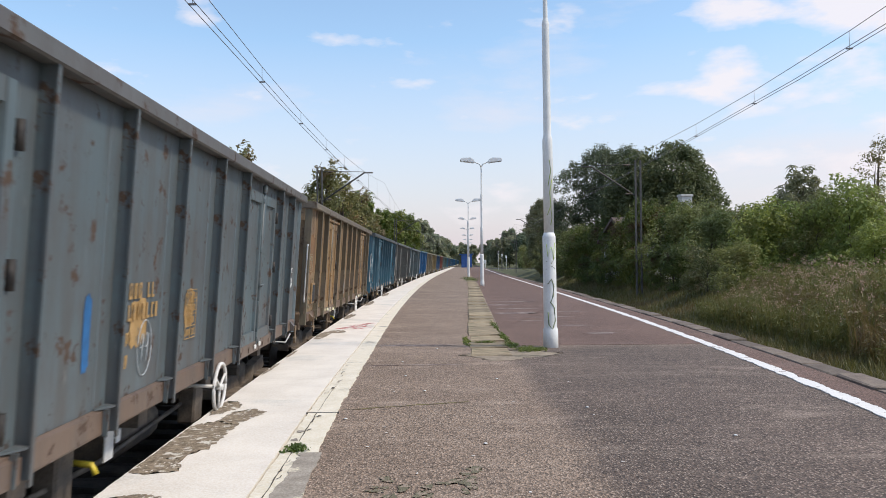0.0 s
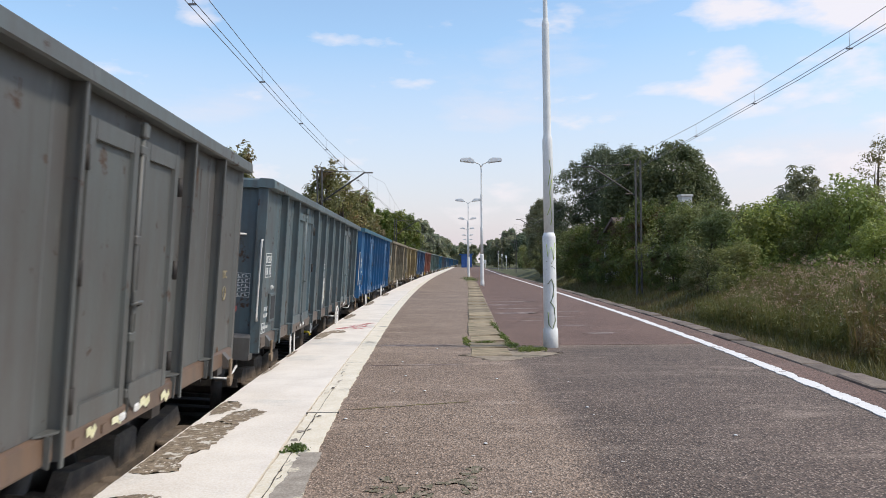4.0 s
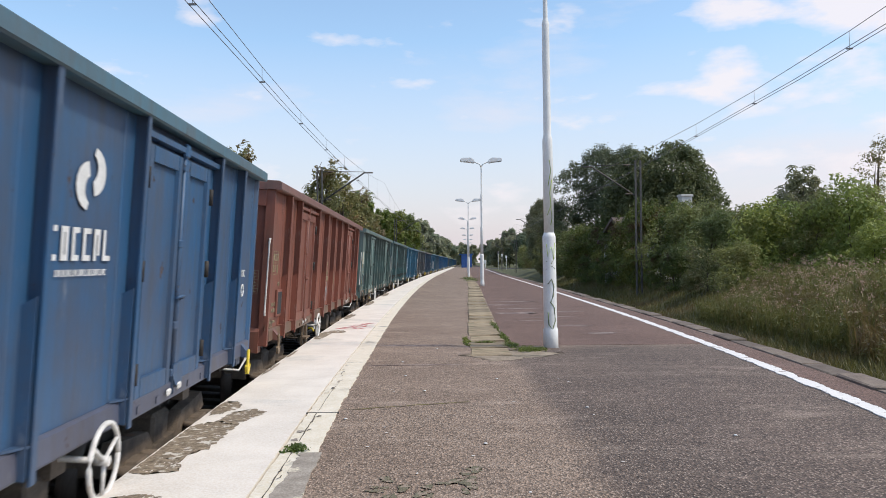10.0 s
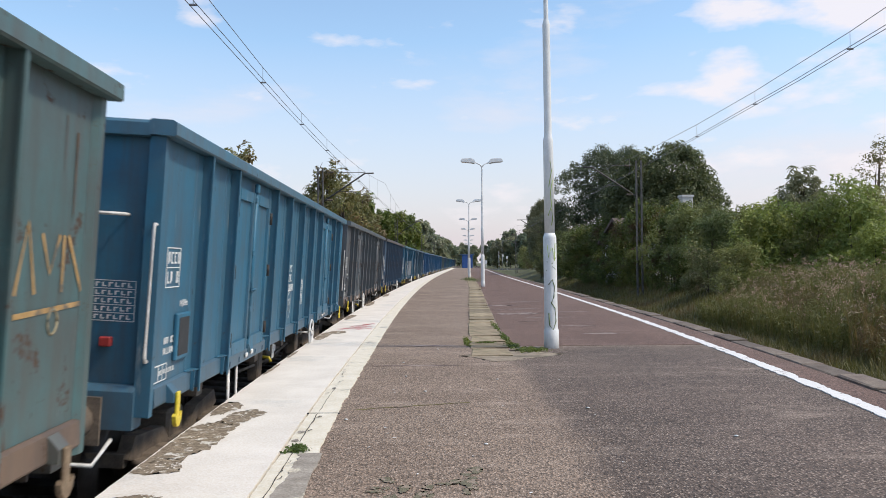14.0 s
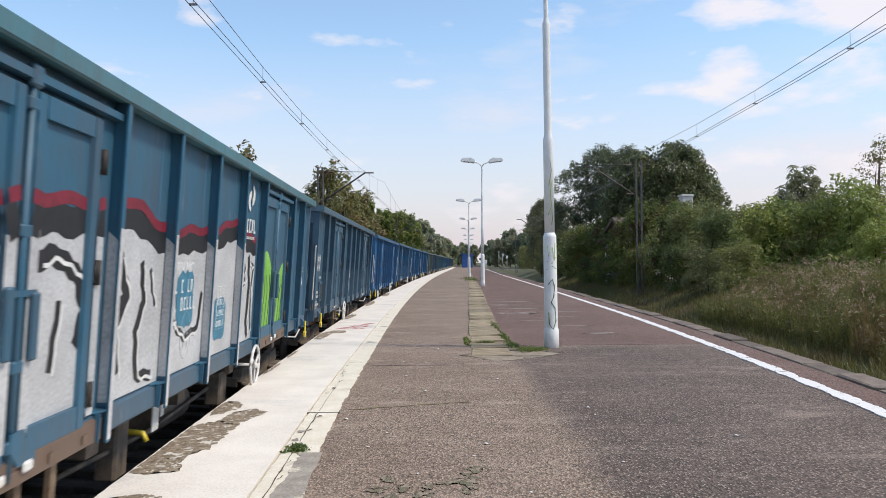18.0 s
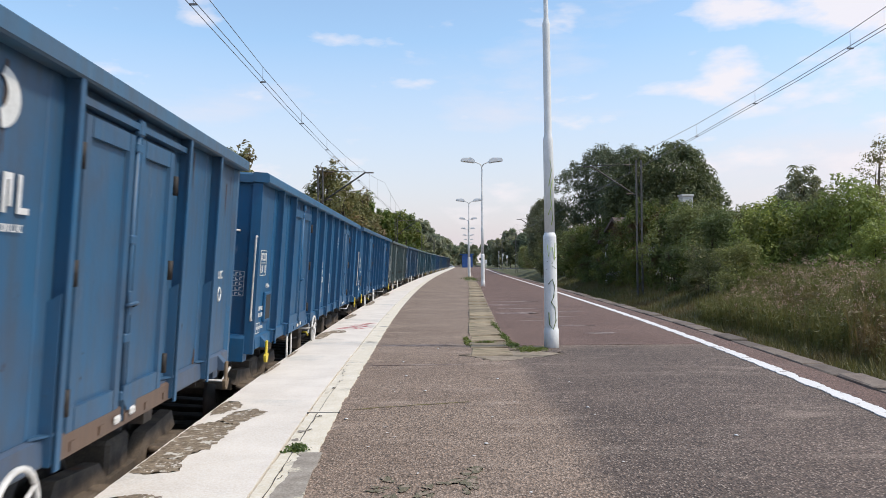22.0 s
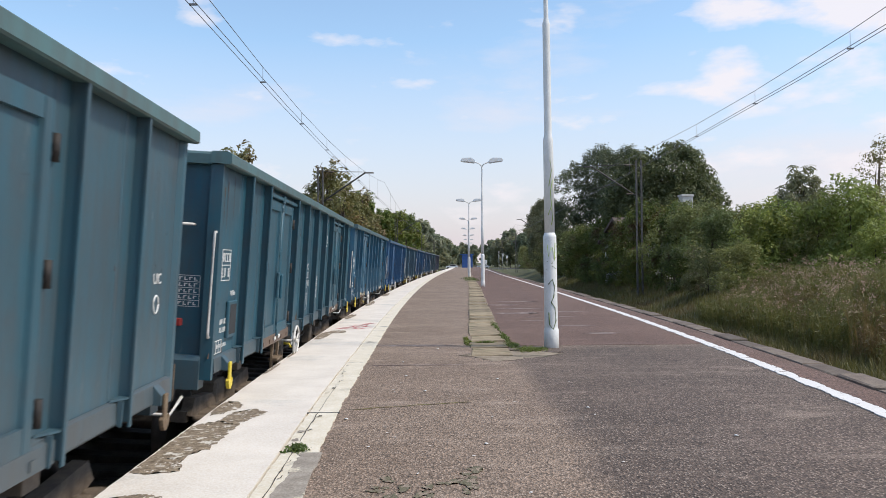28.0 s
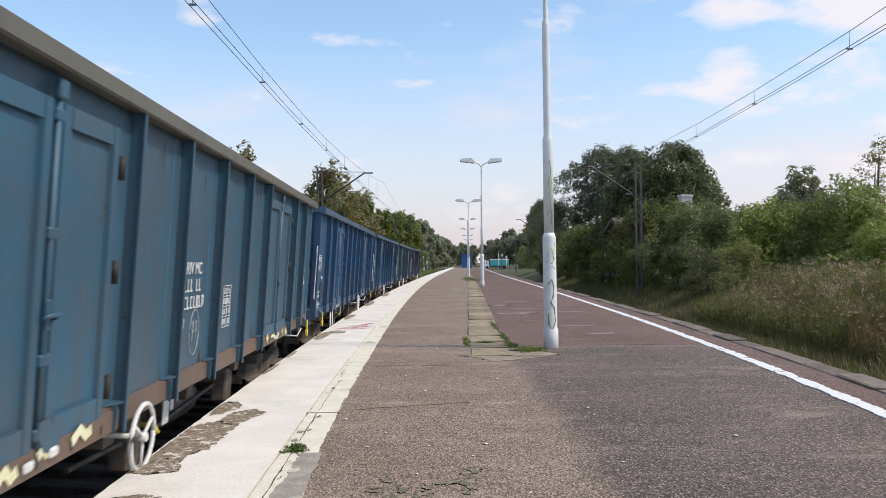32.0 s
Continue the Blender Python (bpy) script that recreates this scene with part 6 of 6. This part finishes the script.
def patch(w, y, z, hy, hz, material, seed, x=1.3385, label=""):
    """A ragged patch of paint on the wagon's side."""
    rnd = random.Random(seed)
    bm = bmesh.new()
    vs = []
    for k in range(26):
        a = 2 * math.pi * k / 26
        c, s = math.cos(a), math.sin(a)
        r = 1.0 / max(abs(c), abs(s)) ** 0.75 * (1 + rnd.uniform(-0.1, 0.1))
        vs.append(bm.verts.new((x, y + hy * r * c, z + hz * r * s)))
    bmesh.ops.triangulate(bm, faces=[bm.faces.new(vs)])
    return part("paint_patch", bm, material, w, label)


def dabs(w, bay, seed):
    """Careless strokes of pale paint along a door's foot."""
    rnd = random.Random(seed)
    bm = bmesh.new()
    y = bay + 0.1
    while y < bay + 1.6:
        n = rnd.uniform(0.12, 0.3)
        z = 1.185 + rnd.uniform(-0.02, 0.03)
        brush(bm, [(y, z), (y + n * 0.4, z + rnd.uniform(0.0, 0.05)), (y + n * 0.7, z - rnd.uniform(0.0, 0.05)), (y + n, z + 0.02)], rnd.uniform(0.03, 0.065), 1.3985)
        y += n + rnd.uniform(0.1, 0.3)
    q = part("paint_dab", bm, M_DAB, w, "pale yellow dabbed paint")
    q["kind"] = "stuff"


M_RUST = rough_mat("dark brown rust", (0.055, 0.034, 0.024), (0.12, 0.07, 0.042), 9.0, 0.95, 60.0, 0.4, c3=(0.17, 0.095, 0.05), c3_at=(0.55, 0.66))


def rust_stains(w, posts, seed, amount):
    """Ragged rust creeping up from the sill beside the posts, and thin runs from the top rail."""
    rnd = random.Random(seed + 900)
    bm = bmesh.new()
    for y in [0.1] + posts:
        if 2.0 < y < 4.0 or 8.7 < y < 10.7:
            continue
        for q in range(int(5 * amount)):
            c, h, wide = y + rnd.gauss(0.0, 0.17), rnd.uniform(0.05, 0.16) * amount, rnd.uniform(0.012, 0.05)
            if abs(c - 3.0) < 0.95 or abs(c - 9.7) < 1.1:
                continue
            ring = [(c - wide, 1.285), (c + wide, 1.285), (c + wide * rnd.uniform(0.5, 1.1), 1.285 + h * 0.45), (c + wide * rnd.uniform(0.0, 0.6), 1.285 + h), (c - wide * rnd.uniform(0.0, 0.5), 1.285 + h * 0.9), (c - wide * rnd.uniform(0.5, 1.2), 1.285 + h * 0.4)]
            bm.faces.new([bm.verts.new((1.3388 + 0.0003 * q, a, b)) for a, b in ring])
        for q in range(int(3 * amount)):
            c, z = y + rnd.uniform(0.06, 0.9), rnd.uniform(2.85, 3.06)
            if c > 12.6 or 1.95 < c < 4.25 or 8.5 < c < 10.85:
                continue
            n, wide = rnd.uniform(0.08, 0.5), rnd.uniform(0.004, 0.012)
            bm.faces.new([bm.verts.new((1.3390 + 0.0003 * q, a, b)) for a, b in ((c - wide, z), (c - wide * 0.3, z - n), (c + wide * 0.4, z - n * 0.9), (c + wide, z))])
    part("rust_stain", bm, M_RUST, w, "dark rust stains and runs")["kind"] = "stuff"


PATTERNS = {}


def pattern(kind, wheel):
    """A wagon of this kind, and whether it is a first use."""
    if (kind, wheel) in PATTERNS:
        return copy_thing(PATTERNS[kind, wheel], Matrix.Identity(4))
    PATTERNS[kind, wheel] = build_wagon(kind, wheel)
    return PATTERNS[kind, wheel]


# colour, rust, words, pattern, emblem (y or 0), markings' paint, rim colour or None
M_ORANGE = rough_mat("faded orange marking paint", (0.33, 0.20, 0.07), (0.43, 0.27, 0.11), 9.0, 0.7, 80.0, 0.1, c3=(0.14, 0.12, 0.09), c3_at=(0.52, 0.60))
WAGONS = [
    ((0.085, 0.128, 0.145), 0.62, "grey-blue faded", ("slim", 7.7), 0, M_ORANGE, (0.10, 0.10, 0.095)),
    ((0.33, 0.2, 0.08), 0.60, "ochre yellow rusty", ("broad", 8.3), 0, M_WHITE, (0.165, 0.135, 0.09)),
    ((0.030, 0.130, 0.190), 0.38, "faded grimy blue", ("broad", 4.2), 7.9, M_WHITE, (0.055, 0.07, 0.078)),
    ((0.095, 0.105, 0.1), 0.46, "dark grey", ("slim", 4.4), 0, M_WHITE, None),
    ((0.093, 0.145, 0.162), 0.52, "grey-green faded", ("slim", 7.7), 0, M_WHITE, None),
    ((0.005, 0.112, 0.27), 0.30, "bright blue", ("slim", 7.7), 8.05, M_WHITE, (0.03, 0.15, 0.22)),
    ((0.31, 0.245, 0.13), 0.52, "khaki tan", ("broad", 4.2), 0, M_WHITE, None),
    ((0.3, 0.235, 0.1), 0.52, "olive khaki", ("ledged", 4.4), 0, M_WHITE, None),
]
WAGONS += [
    ((0.014, 0.092, 0.215), 0.40, "worn blue", ("broad", 8.3), 8.05, M_WHITE, (0.05, 0.14, 0.19)),
    ((0.235, 0.072, 0.043), 0.34, "red-brown", ("broad", 4.2), 0, M_WHITE, None),
    ((0.115, 0.195, 0.18), 0.46, "pale teal faded", ("ledged", 4.4), 0, M_WHITE, None),
    ((0.05, 0.135, 0.14), 0.55, "faded teal and rusty", ("slim", 4.4), 0, M_ORANGE, None),
    ((0.02, 0.142, 0.235), 0.32, "mid blue", ("slim", 7.7), 0, M_WHITE, None),
    ((0.068, 0.093, 0.111), 0.60, "dark grey-blue", ("slim", 4.4), 0, M_WHITE, None),
    ((0.010, 0.085, 0.175), 0.60, "dark blue and rusty", ("closed", 7.8), 7.95, M_WHITE, (0.09, 0.085, 0.08)),
    ((0.022, 0.118, 0.2), 0.30, "blue graffiti-covered", ("ledged", 8.3), 8.05, M_WHITE, (0.05, 0.18, 0.22)),
]
WAGONS += [
    ((0.026, 0.1, 0.165), 0.30, "slate blue", ("broad", 4.2), 8.05, M_WHITE, None),
    ((0.004, 0.098, 0.24), 0.18, "vivid blue", ("slim", 7.7), 8.05, M_WHITE, None),
    ((0.016, 0.108, 0.225), 0.34, "dull blue", ("broad", 8.3), 8.05, M_WHITE, None),
    ((0.004, 0.098, 0.225), 0.20, "vivid blue", ("slim", 4.4), 8.05, M_WHITE, (0.02, 0.13, 0.26)),
    ((0.004, 0.096, 0.22), 0.18, "vivid blue", ("slim", 4.4), 8.05, M_WHITE, None),
    ((0.075, 0.13, 0.135), 0.50, "grey-green rusty", ("slim", 4.4), 8.05, M_ORANGE, None),
    ((0.010, 0.085, 0.170), 0.40, "blue", ("slim", 4.4), 0, M_WHITE, None),
    ((0.03, 0.105, 0.145), 0.34, "dark teal", ("slim", 7.7), 8.05, M_WHITE, (0.08, 0.17, 0.17)),
]
WAGONS += [
    ((0.014, 0.098, 0.145), 0.32, "teal blue", ("ledged", 4.4), 8.05, M_WHITE, (0.07, 0.16, 0.17)),
    ((0.026, 0.126, 0.208), 0.32, "slate blue", ("broad", 4.2), 8.05, M_WHITE, (0.06, 0.14, 0.16)),
    ((0.008, 0.085, 0.2), 0.24, "deep blue", ("slim", 4.4), 8.05, M_WHITE, None),
    ((0.02, 0.1, 0.165), 0.36, "teal blue and rusty", ("slim", 4.4), 0, M_WHITE, (0.12, 0.11, 0.075)),
    ((0.006, 0.076, 0.178), 0.34, "blue", ("slim", 7.7), 8.05, M_WHITE, None),
    ((0.009, 0.076, 0.162), 0.40, "blue", ("broad", 4.2), 0, M_WHITE, None),
    ((0.015, 0.093, 0.149), 0.46, "teal blue", ("slim", 4.4), 8.05, M_WHITE, None),
    ((0.030, 0.060, 0.119), 0.52, "dark blue-grey", ("broad", 8.3), 0, M_WHITE, None),
]
train = []
EMBLEM_Z = {2: 2.63, 8: 2.62, 14: 2.21, 15: 2.86, 18: 2.83}
RUSTY_SILLS = {1, 2, 3, 6, 7, 9, 10, 11, 21, 27}     # the others only under their doors
WAGONS_BUILT = [pattern(*row[3]) for row in WAGONS]
for k, (col, rust, words, body, em, ink, rim) in enumerate(WAGONS):
    w = WAGONS_BUILT[k]
    train.append(w)
    tagged(w, words + " open steel freight wagon rolling along the platform", "freight wagon", "wagons of the freight train")
    at_y = 5.52
    number_block(w, at_y, 2.02, k, ink)
    if k in (17, 20):
        table_block(w, 4.22, 1.78, 4, 2, k, ink)
    table_block(w, 6.84, 1.93, 2, 4, k, ink)
    if em:
        emblem(w, 8.13, EMBLEM_Z.get(k, 2.94), ink, 1.2 if k in (2, 8, 18) else 1.0)
    bm = bmesh.new()
    tube(bm, [(1.338, 12.37 + 0.055 * math.cos(2 * math.pi * q / 14), 1.85 + 0.065 * math.sin(2 * math.pi * q / 14)) for q in range(15)], 0.008, 4)
    part("lettering", bm, M_WHITE, w)
    if k == 15:
        graffiti(w)
    if k != 11:
        text_part("lettering", "UIC", 0.11, Matrix.Translation((1.339, 12.28, 2.0)) @ Matrix.Rotation(math.pi / 2, 4, "Z") @ Matrix.Rotation(math.pi / 2, 4, "X"), M_WHITE, w)
    text_part("lettering", "14,04m", 0.075, Matrix.Translation((1.339, 0.63, 1.84)) @ Matrix.Rotation(math.pi / 2, 4, "Z") @ Matrix.Rotation(math.pi / 2, 4, "X"), M_WHITE, w)
    for o in w.children_recursive:
        dust = max(0.0, min(1.0, (rust - 0.2) / 0.4))
        c_ = (rim or tuple(0.8 * a + 0.2 * b for a, b in zip(col, (0.13, 0.19, 0.20)))) if o.name.startswith(("top_rail", "end_rail")) else col
        if k == 1 and o.name.startswith(("post", "corner_post", "lock_bar")):
            c_ = (0.175, 0.145, 0.09)
        if k == 6 and o.name.startswith(("post", "corner_post", "lock_bar", "handle")):
            c_ = (0.185, 0.175, 0.125)
        q = 0.9 * dust if o.name.startswith(("sill", "door_sill")) else 0.55 * dust if o.name.startswith(("headstock", "bracket")) else 0.0
        g_ = 0.13 * dust if o.name.startswith(("side_wall", "end_wall", "wall_fold")) else 0.0
        if k in RUSTY_SILLS and o.name.startswith("sill") or o.name.startswith("door_sill") and (k in RUSTY_SILLS or k in (15, 18, 24, 25)):
            q = 0.95
        c_ = tuple((a * (1 - q) + b * q) * (1 - g_) + c * g_ for a, b, c in zip(c_, (0.15, 0.088, 0.052), (0.14, 0.115, 0.11)))
        o.color = (*c_, rust)
    if ink is M_WHITE and k > 1:
        text_part("lettering", "RIV MC", 0.145, Matrix.Translation((1.3445, at_y + 0.03, 2.06)) @ Matrix.Rotation(math.pi / 2, 4, "Z") @ Matrix.Rotation(math.pi / 2, 4, "X"), M_WHITE, w)
M_FADED = rough_mat("faded cream marking paint", (0.24, 0.20, 0.12), (0.36, 0.31, 0.20), 9.0, 0.8, 80.0, 0.1, c3=(0.16, 0.15, 0.11), c3_at=(0.5, 0.6))
for k in (1, 3, 6, 7, 9, 10, 11):
    for o in train[k].children:
        if o.name.startswith("lettering"):
            o.material_slots[0].link = "OBJECT"
            o.material_slots[0].material = M_FADED
for k in (1, 3, 6, 7, 10, 11, 17, 18, 21, 25, 27, 31):
    dabs(train[k], 2.07, k)
    if k % 2:
        dabs(train[k], 8.90, k + 40)
for k, y, z, hy, hz, m_, x in [(0, 5.75, 1.75, 0.16, 0.16, M_ORANGE, 1.3385), (0, 6.95, 1.78, 0.13, 0.15, M_ORANGE, 1.3385), (0, 4.9, 1.75, 0.05, 0.22, M_BLUEP, 1.3385), (1, 6.9, 2.2, 0.16, 0.06, M_BLUEP, 1.3385), (1, 7.0, 1.6, 0.22, 0.2, M_BROWNP, 1.3385),
                               (1, 0.45, 2.3, 0.3, 0.35, M_BROWNP, 1.3385), (6, 2.45, 2.1, 0.12, 0.12, M_TEALP, 1.3645), (6, 0.5, 2.7, 0.10, 0.3, M_TEALP, 1.3385), (6, 4.4, 1.5, 0.16, 0.22, M_TEALP, 1.3385), (6, 0.5, 1.45, 0.3, 0.18, M_TEALP, 1.3385)] + [
                               (10, 1.4, 1.9, 0.22, 0.3, M_PALEP, 1.3385), (10, 0.6, 2.3, 0.2, 0.2, M_PALEP, 1.3385), (11, 4.4, 2.0, 0.14, 0.3, M_TEALP, 1.3385), (14, 10.2, 1.72, 0.26, 0.30, M_BLUEP, 1.3385),
                               (14, 10.9, 1.5, 0.1, 0.2, M_BROWNP, 1.3385), (27, 1.5, 2.1, 0.33, 0.75, M_BROWNP, 1.3385), (4, 5.9, 1.6, 0.3, 0.25, M_PALEP, 1.3385), (2, 11.0, 1.3, 0.4, 0.14, M_BROWNP, 1.3385)]:
    patch(train[k], y, z, hy, hz, m_, k * 7 + int(y * 3), x)
for k in (1, 2, 3, 6, 7, 9, 10, 11, 14, 16, 18, 21, 24, 25, 27):
    rust_stains(train[k], POSTS_B if WAGONS[k][3][0] == "broad" else POSTS_C if k == 14 else POSTS_A, k, 2.0 if k == 14 else 1.0)
bm = bmesh.new()
for a, pts in enumerate(([(11.95, 2.0), (12.05, 2.35), (12.15, 2.0)], [(12.2, 2.3), (12.3, 2.1), (12.4, 2.3)], [(12.45, 2.3), (12.45, 2.0)], [(12.5, 2.3), (12.7, 2.0)], [(11.95, 1.9), (12.7, 1.93)])):
    brush(bm, pts, 0.028, 1.3388 + 0.0003 * a)
part("graffiti", bm, M_ORANGE, train[11], "orange sprayed scrawl")
bm = bmesh.new()
prism(bm, [(0.92, 2.66), (1.16, 2.66), (1.04, 2.87)], "y", 0.020, 0.028)
part("warning_sign", bm, M_YELLOW, train[2], "yellow triangular warning sign")
bm = bmesh.new()
prism(bm, [(1.03, 2.80), (1.06, 2.80), (1.04, 2.75), (1.07, 2.75), (1.02, 2.685), (1.035, 2.735), (1.01, 2.735)], "y", 0.015, 0.0195)
part("warning_bolt", bm, M_BLACKS, train[2])
for k, w in enumerate(train):
    if k not in (8, 12, 13, 14, 15, 16, 17, 19, 20, 24, 25, 26, 27, 28):
        for o in w.children:
            if o.name.startswith("tow_hook"):
                o.material_slots[0].link = "OBJECT"
                o.material_slots[0].material = M_HOOKR
                o["label"] = "rusty steel tow hook"
for y in POSTS_A[7:]:
    bm = bmesh.new()
    vs = [bm.verts.new(p) for p in ((1.4345, y - 0.044, 3.08), (1.4345, y + 0.011, 3.08), (1.4277, y + 0.011, 1.12), (1.4277, y - 0.044, 1.12))]
    bm.faces.new(vs)
    part("paint_stripe", bm, M_TEALP, train[7], "teal painted post edge")


# ---------- movement ----------
_POLY = [0.000242289, -0.00109645, 11.5945, -1.89363]   # metres run by the train, as a cubic in seconds


def travelled(t):
    return float(np.polyval(_POLY, t))


SLACK = (-.22, -.2, 0, -.1, .1, .3, .15, .3, .23, .12, .24, .25, .18, .05, -.05, -.11, -.11, -.07, -.16, -.12, -.12, -.23, -.24, -.25, -.25, -.2, -.27, -.23)   # give in the couplings
SIT = {12: 0.0, 17: 0.0, 8: 0.03, 4: 0.0, 21: 0.01, 24: 0.01, 26: 0.0}   # loaded wagons sit lower on their springs


def wagon_pose(k, t):
    """The wagon's place on the curved track: its body's leading end, and the direction to the other end."""
    y = 12.0 + (k - 1) * PITCH + SLACK[min(k, 27)] - 0.12 - travelled(t)
    a, b = axis_left(y), axis_left(y + WL)
    q = Matrix.Rotation(-math.atan2(b - a, WL), 4, "Z")
    return Matrix.Translation((a, y, RAIL + 0.02 + SIT.get(k, 0.03))) @ q @ Matrix.Rotation(radians(CANT), 4, "Y")


def on_road(x, y=266.0):
    return pose(x, y, RAIL - 0.02)


def motions():
    walk(car_a, [(0.0, on_road(-60)), (19.0, on_road(-22)), (22.0, on_road(1.5)), (24.0, on_road(2.0)), (24.8, on_road(6.0)), (32.0, on_road(70))])
    walk(car_b, [(0.0, on_road(-80)), (24.0, on_road(-28)), (27.5, on_road(0.3)), (28.0, on_road(2.8)), (28.5, on_road(4.9)), (29.0, on_road(6.3)), (32.0, on_road(20))])
    walk(car_c, [(0.0, on_road(130, 268.3)), (24.0, on_road(45, 268.3)), (29.5, on_road(3.5, 268.3)), (30.0, on_road(1.0, 268.3)), (30.5, on_road(-0.6, 268.3)), (32.0, on_road(-10, 268.3))])
    walk(truck, [(0.0, on_road(60, 264.5)), (26.0, on_road(36, 264.5)), (29.0, on_road(25.6, 264.5)), (30.0, on_road(22.8, 264.5)), (30.5, on_road(21.6, 264.5)), (31.0, on_road(20.2, 264.5)), (32.0, on_road(17.7, 264.5))])
    for k, w in enumerate(train):
        walk(w, [(0.5 * i, wagon_pose(k, 0.5 * i)) for i in range(65)])
    for y in (-0.9, 0.9):
        sets = [o for w in train for o in w.children_recursive if o.name.startswith("wheelset") and abs(o.location.y - y) < 0.1]
        first = sets[0]
        walk(first, [(i / FPS, Matrix.Translation((0, y, 0.46)) @ Matrix.Rotation(travelled(i / FPS) / 0.46, 4, "X")) for i in range(961)])
        for o in sets[1:]:
            o.rotation_mode = "QUATERNION"
            o.animation_data_create()
            o.animation_data.action = first.animation_data.action
            o.animation_data.action_slot = first.animation_data.action_slot


motions()
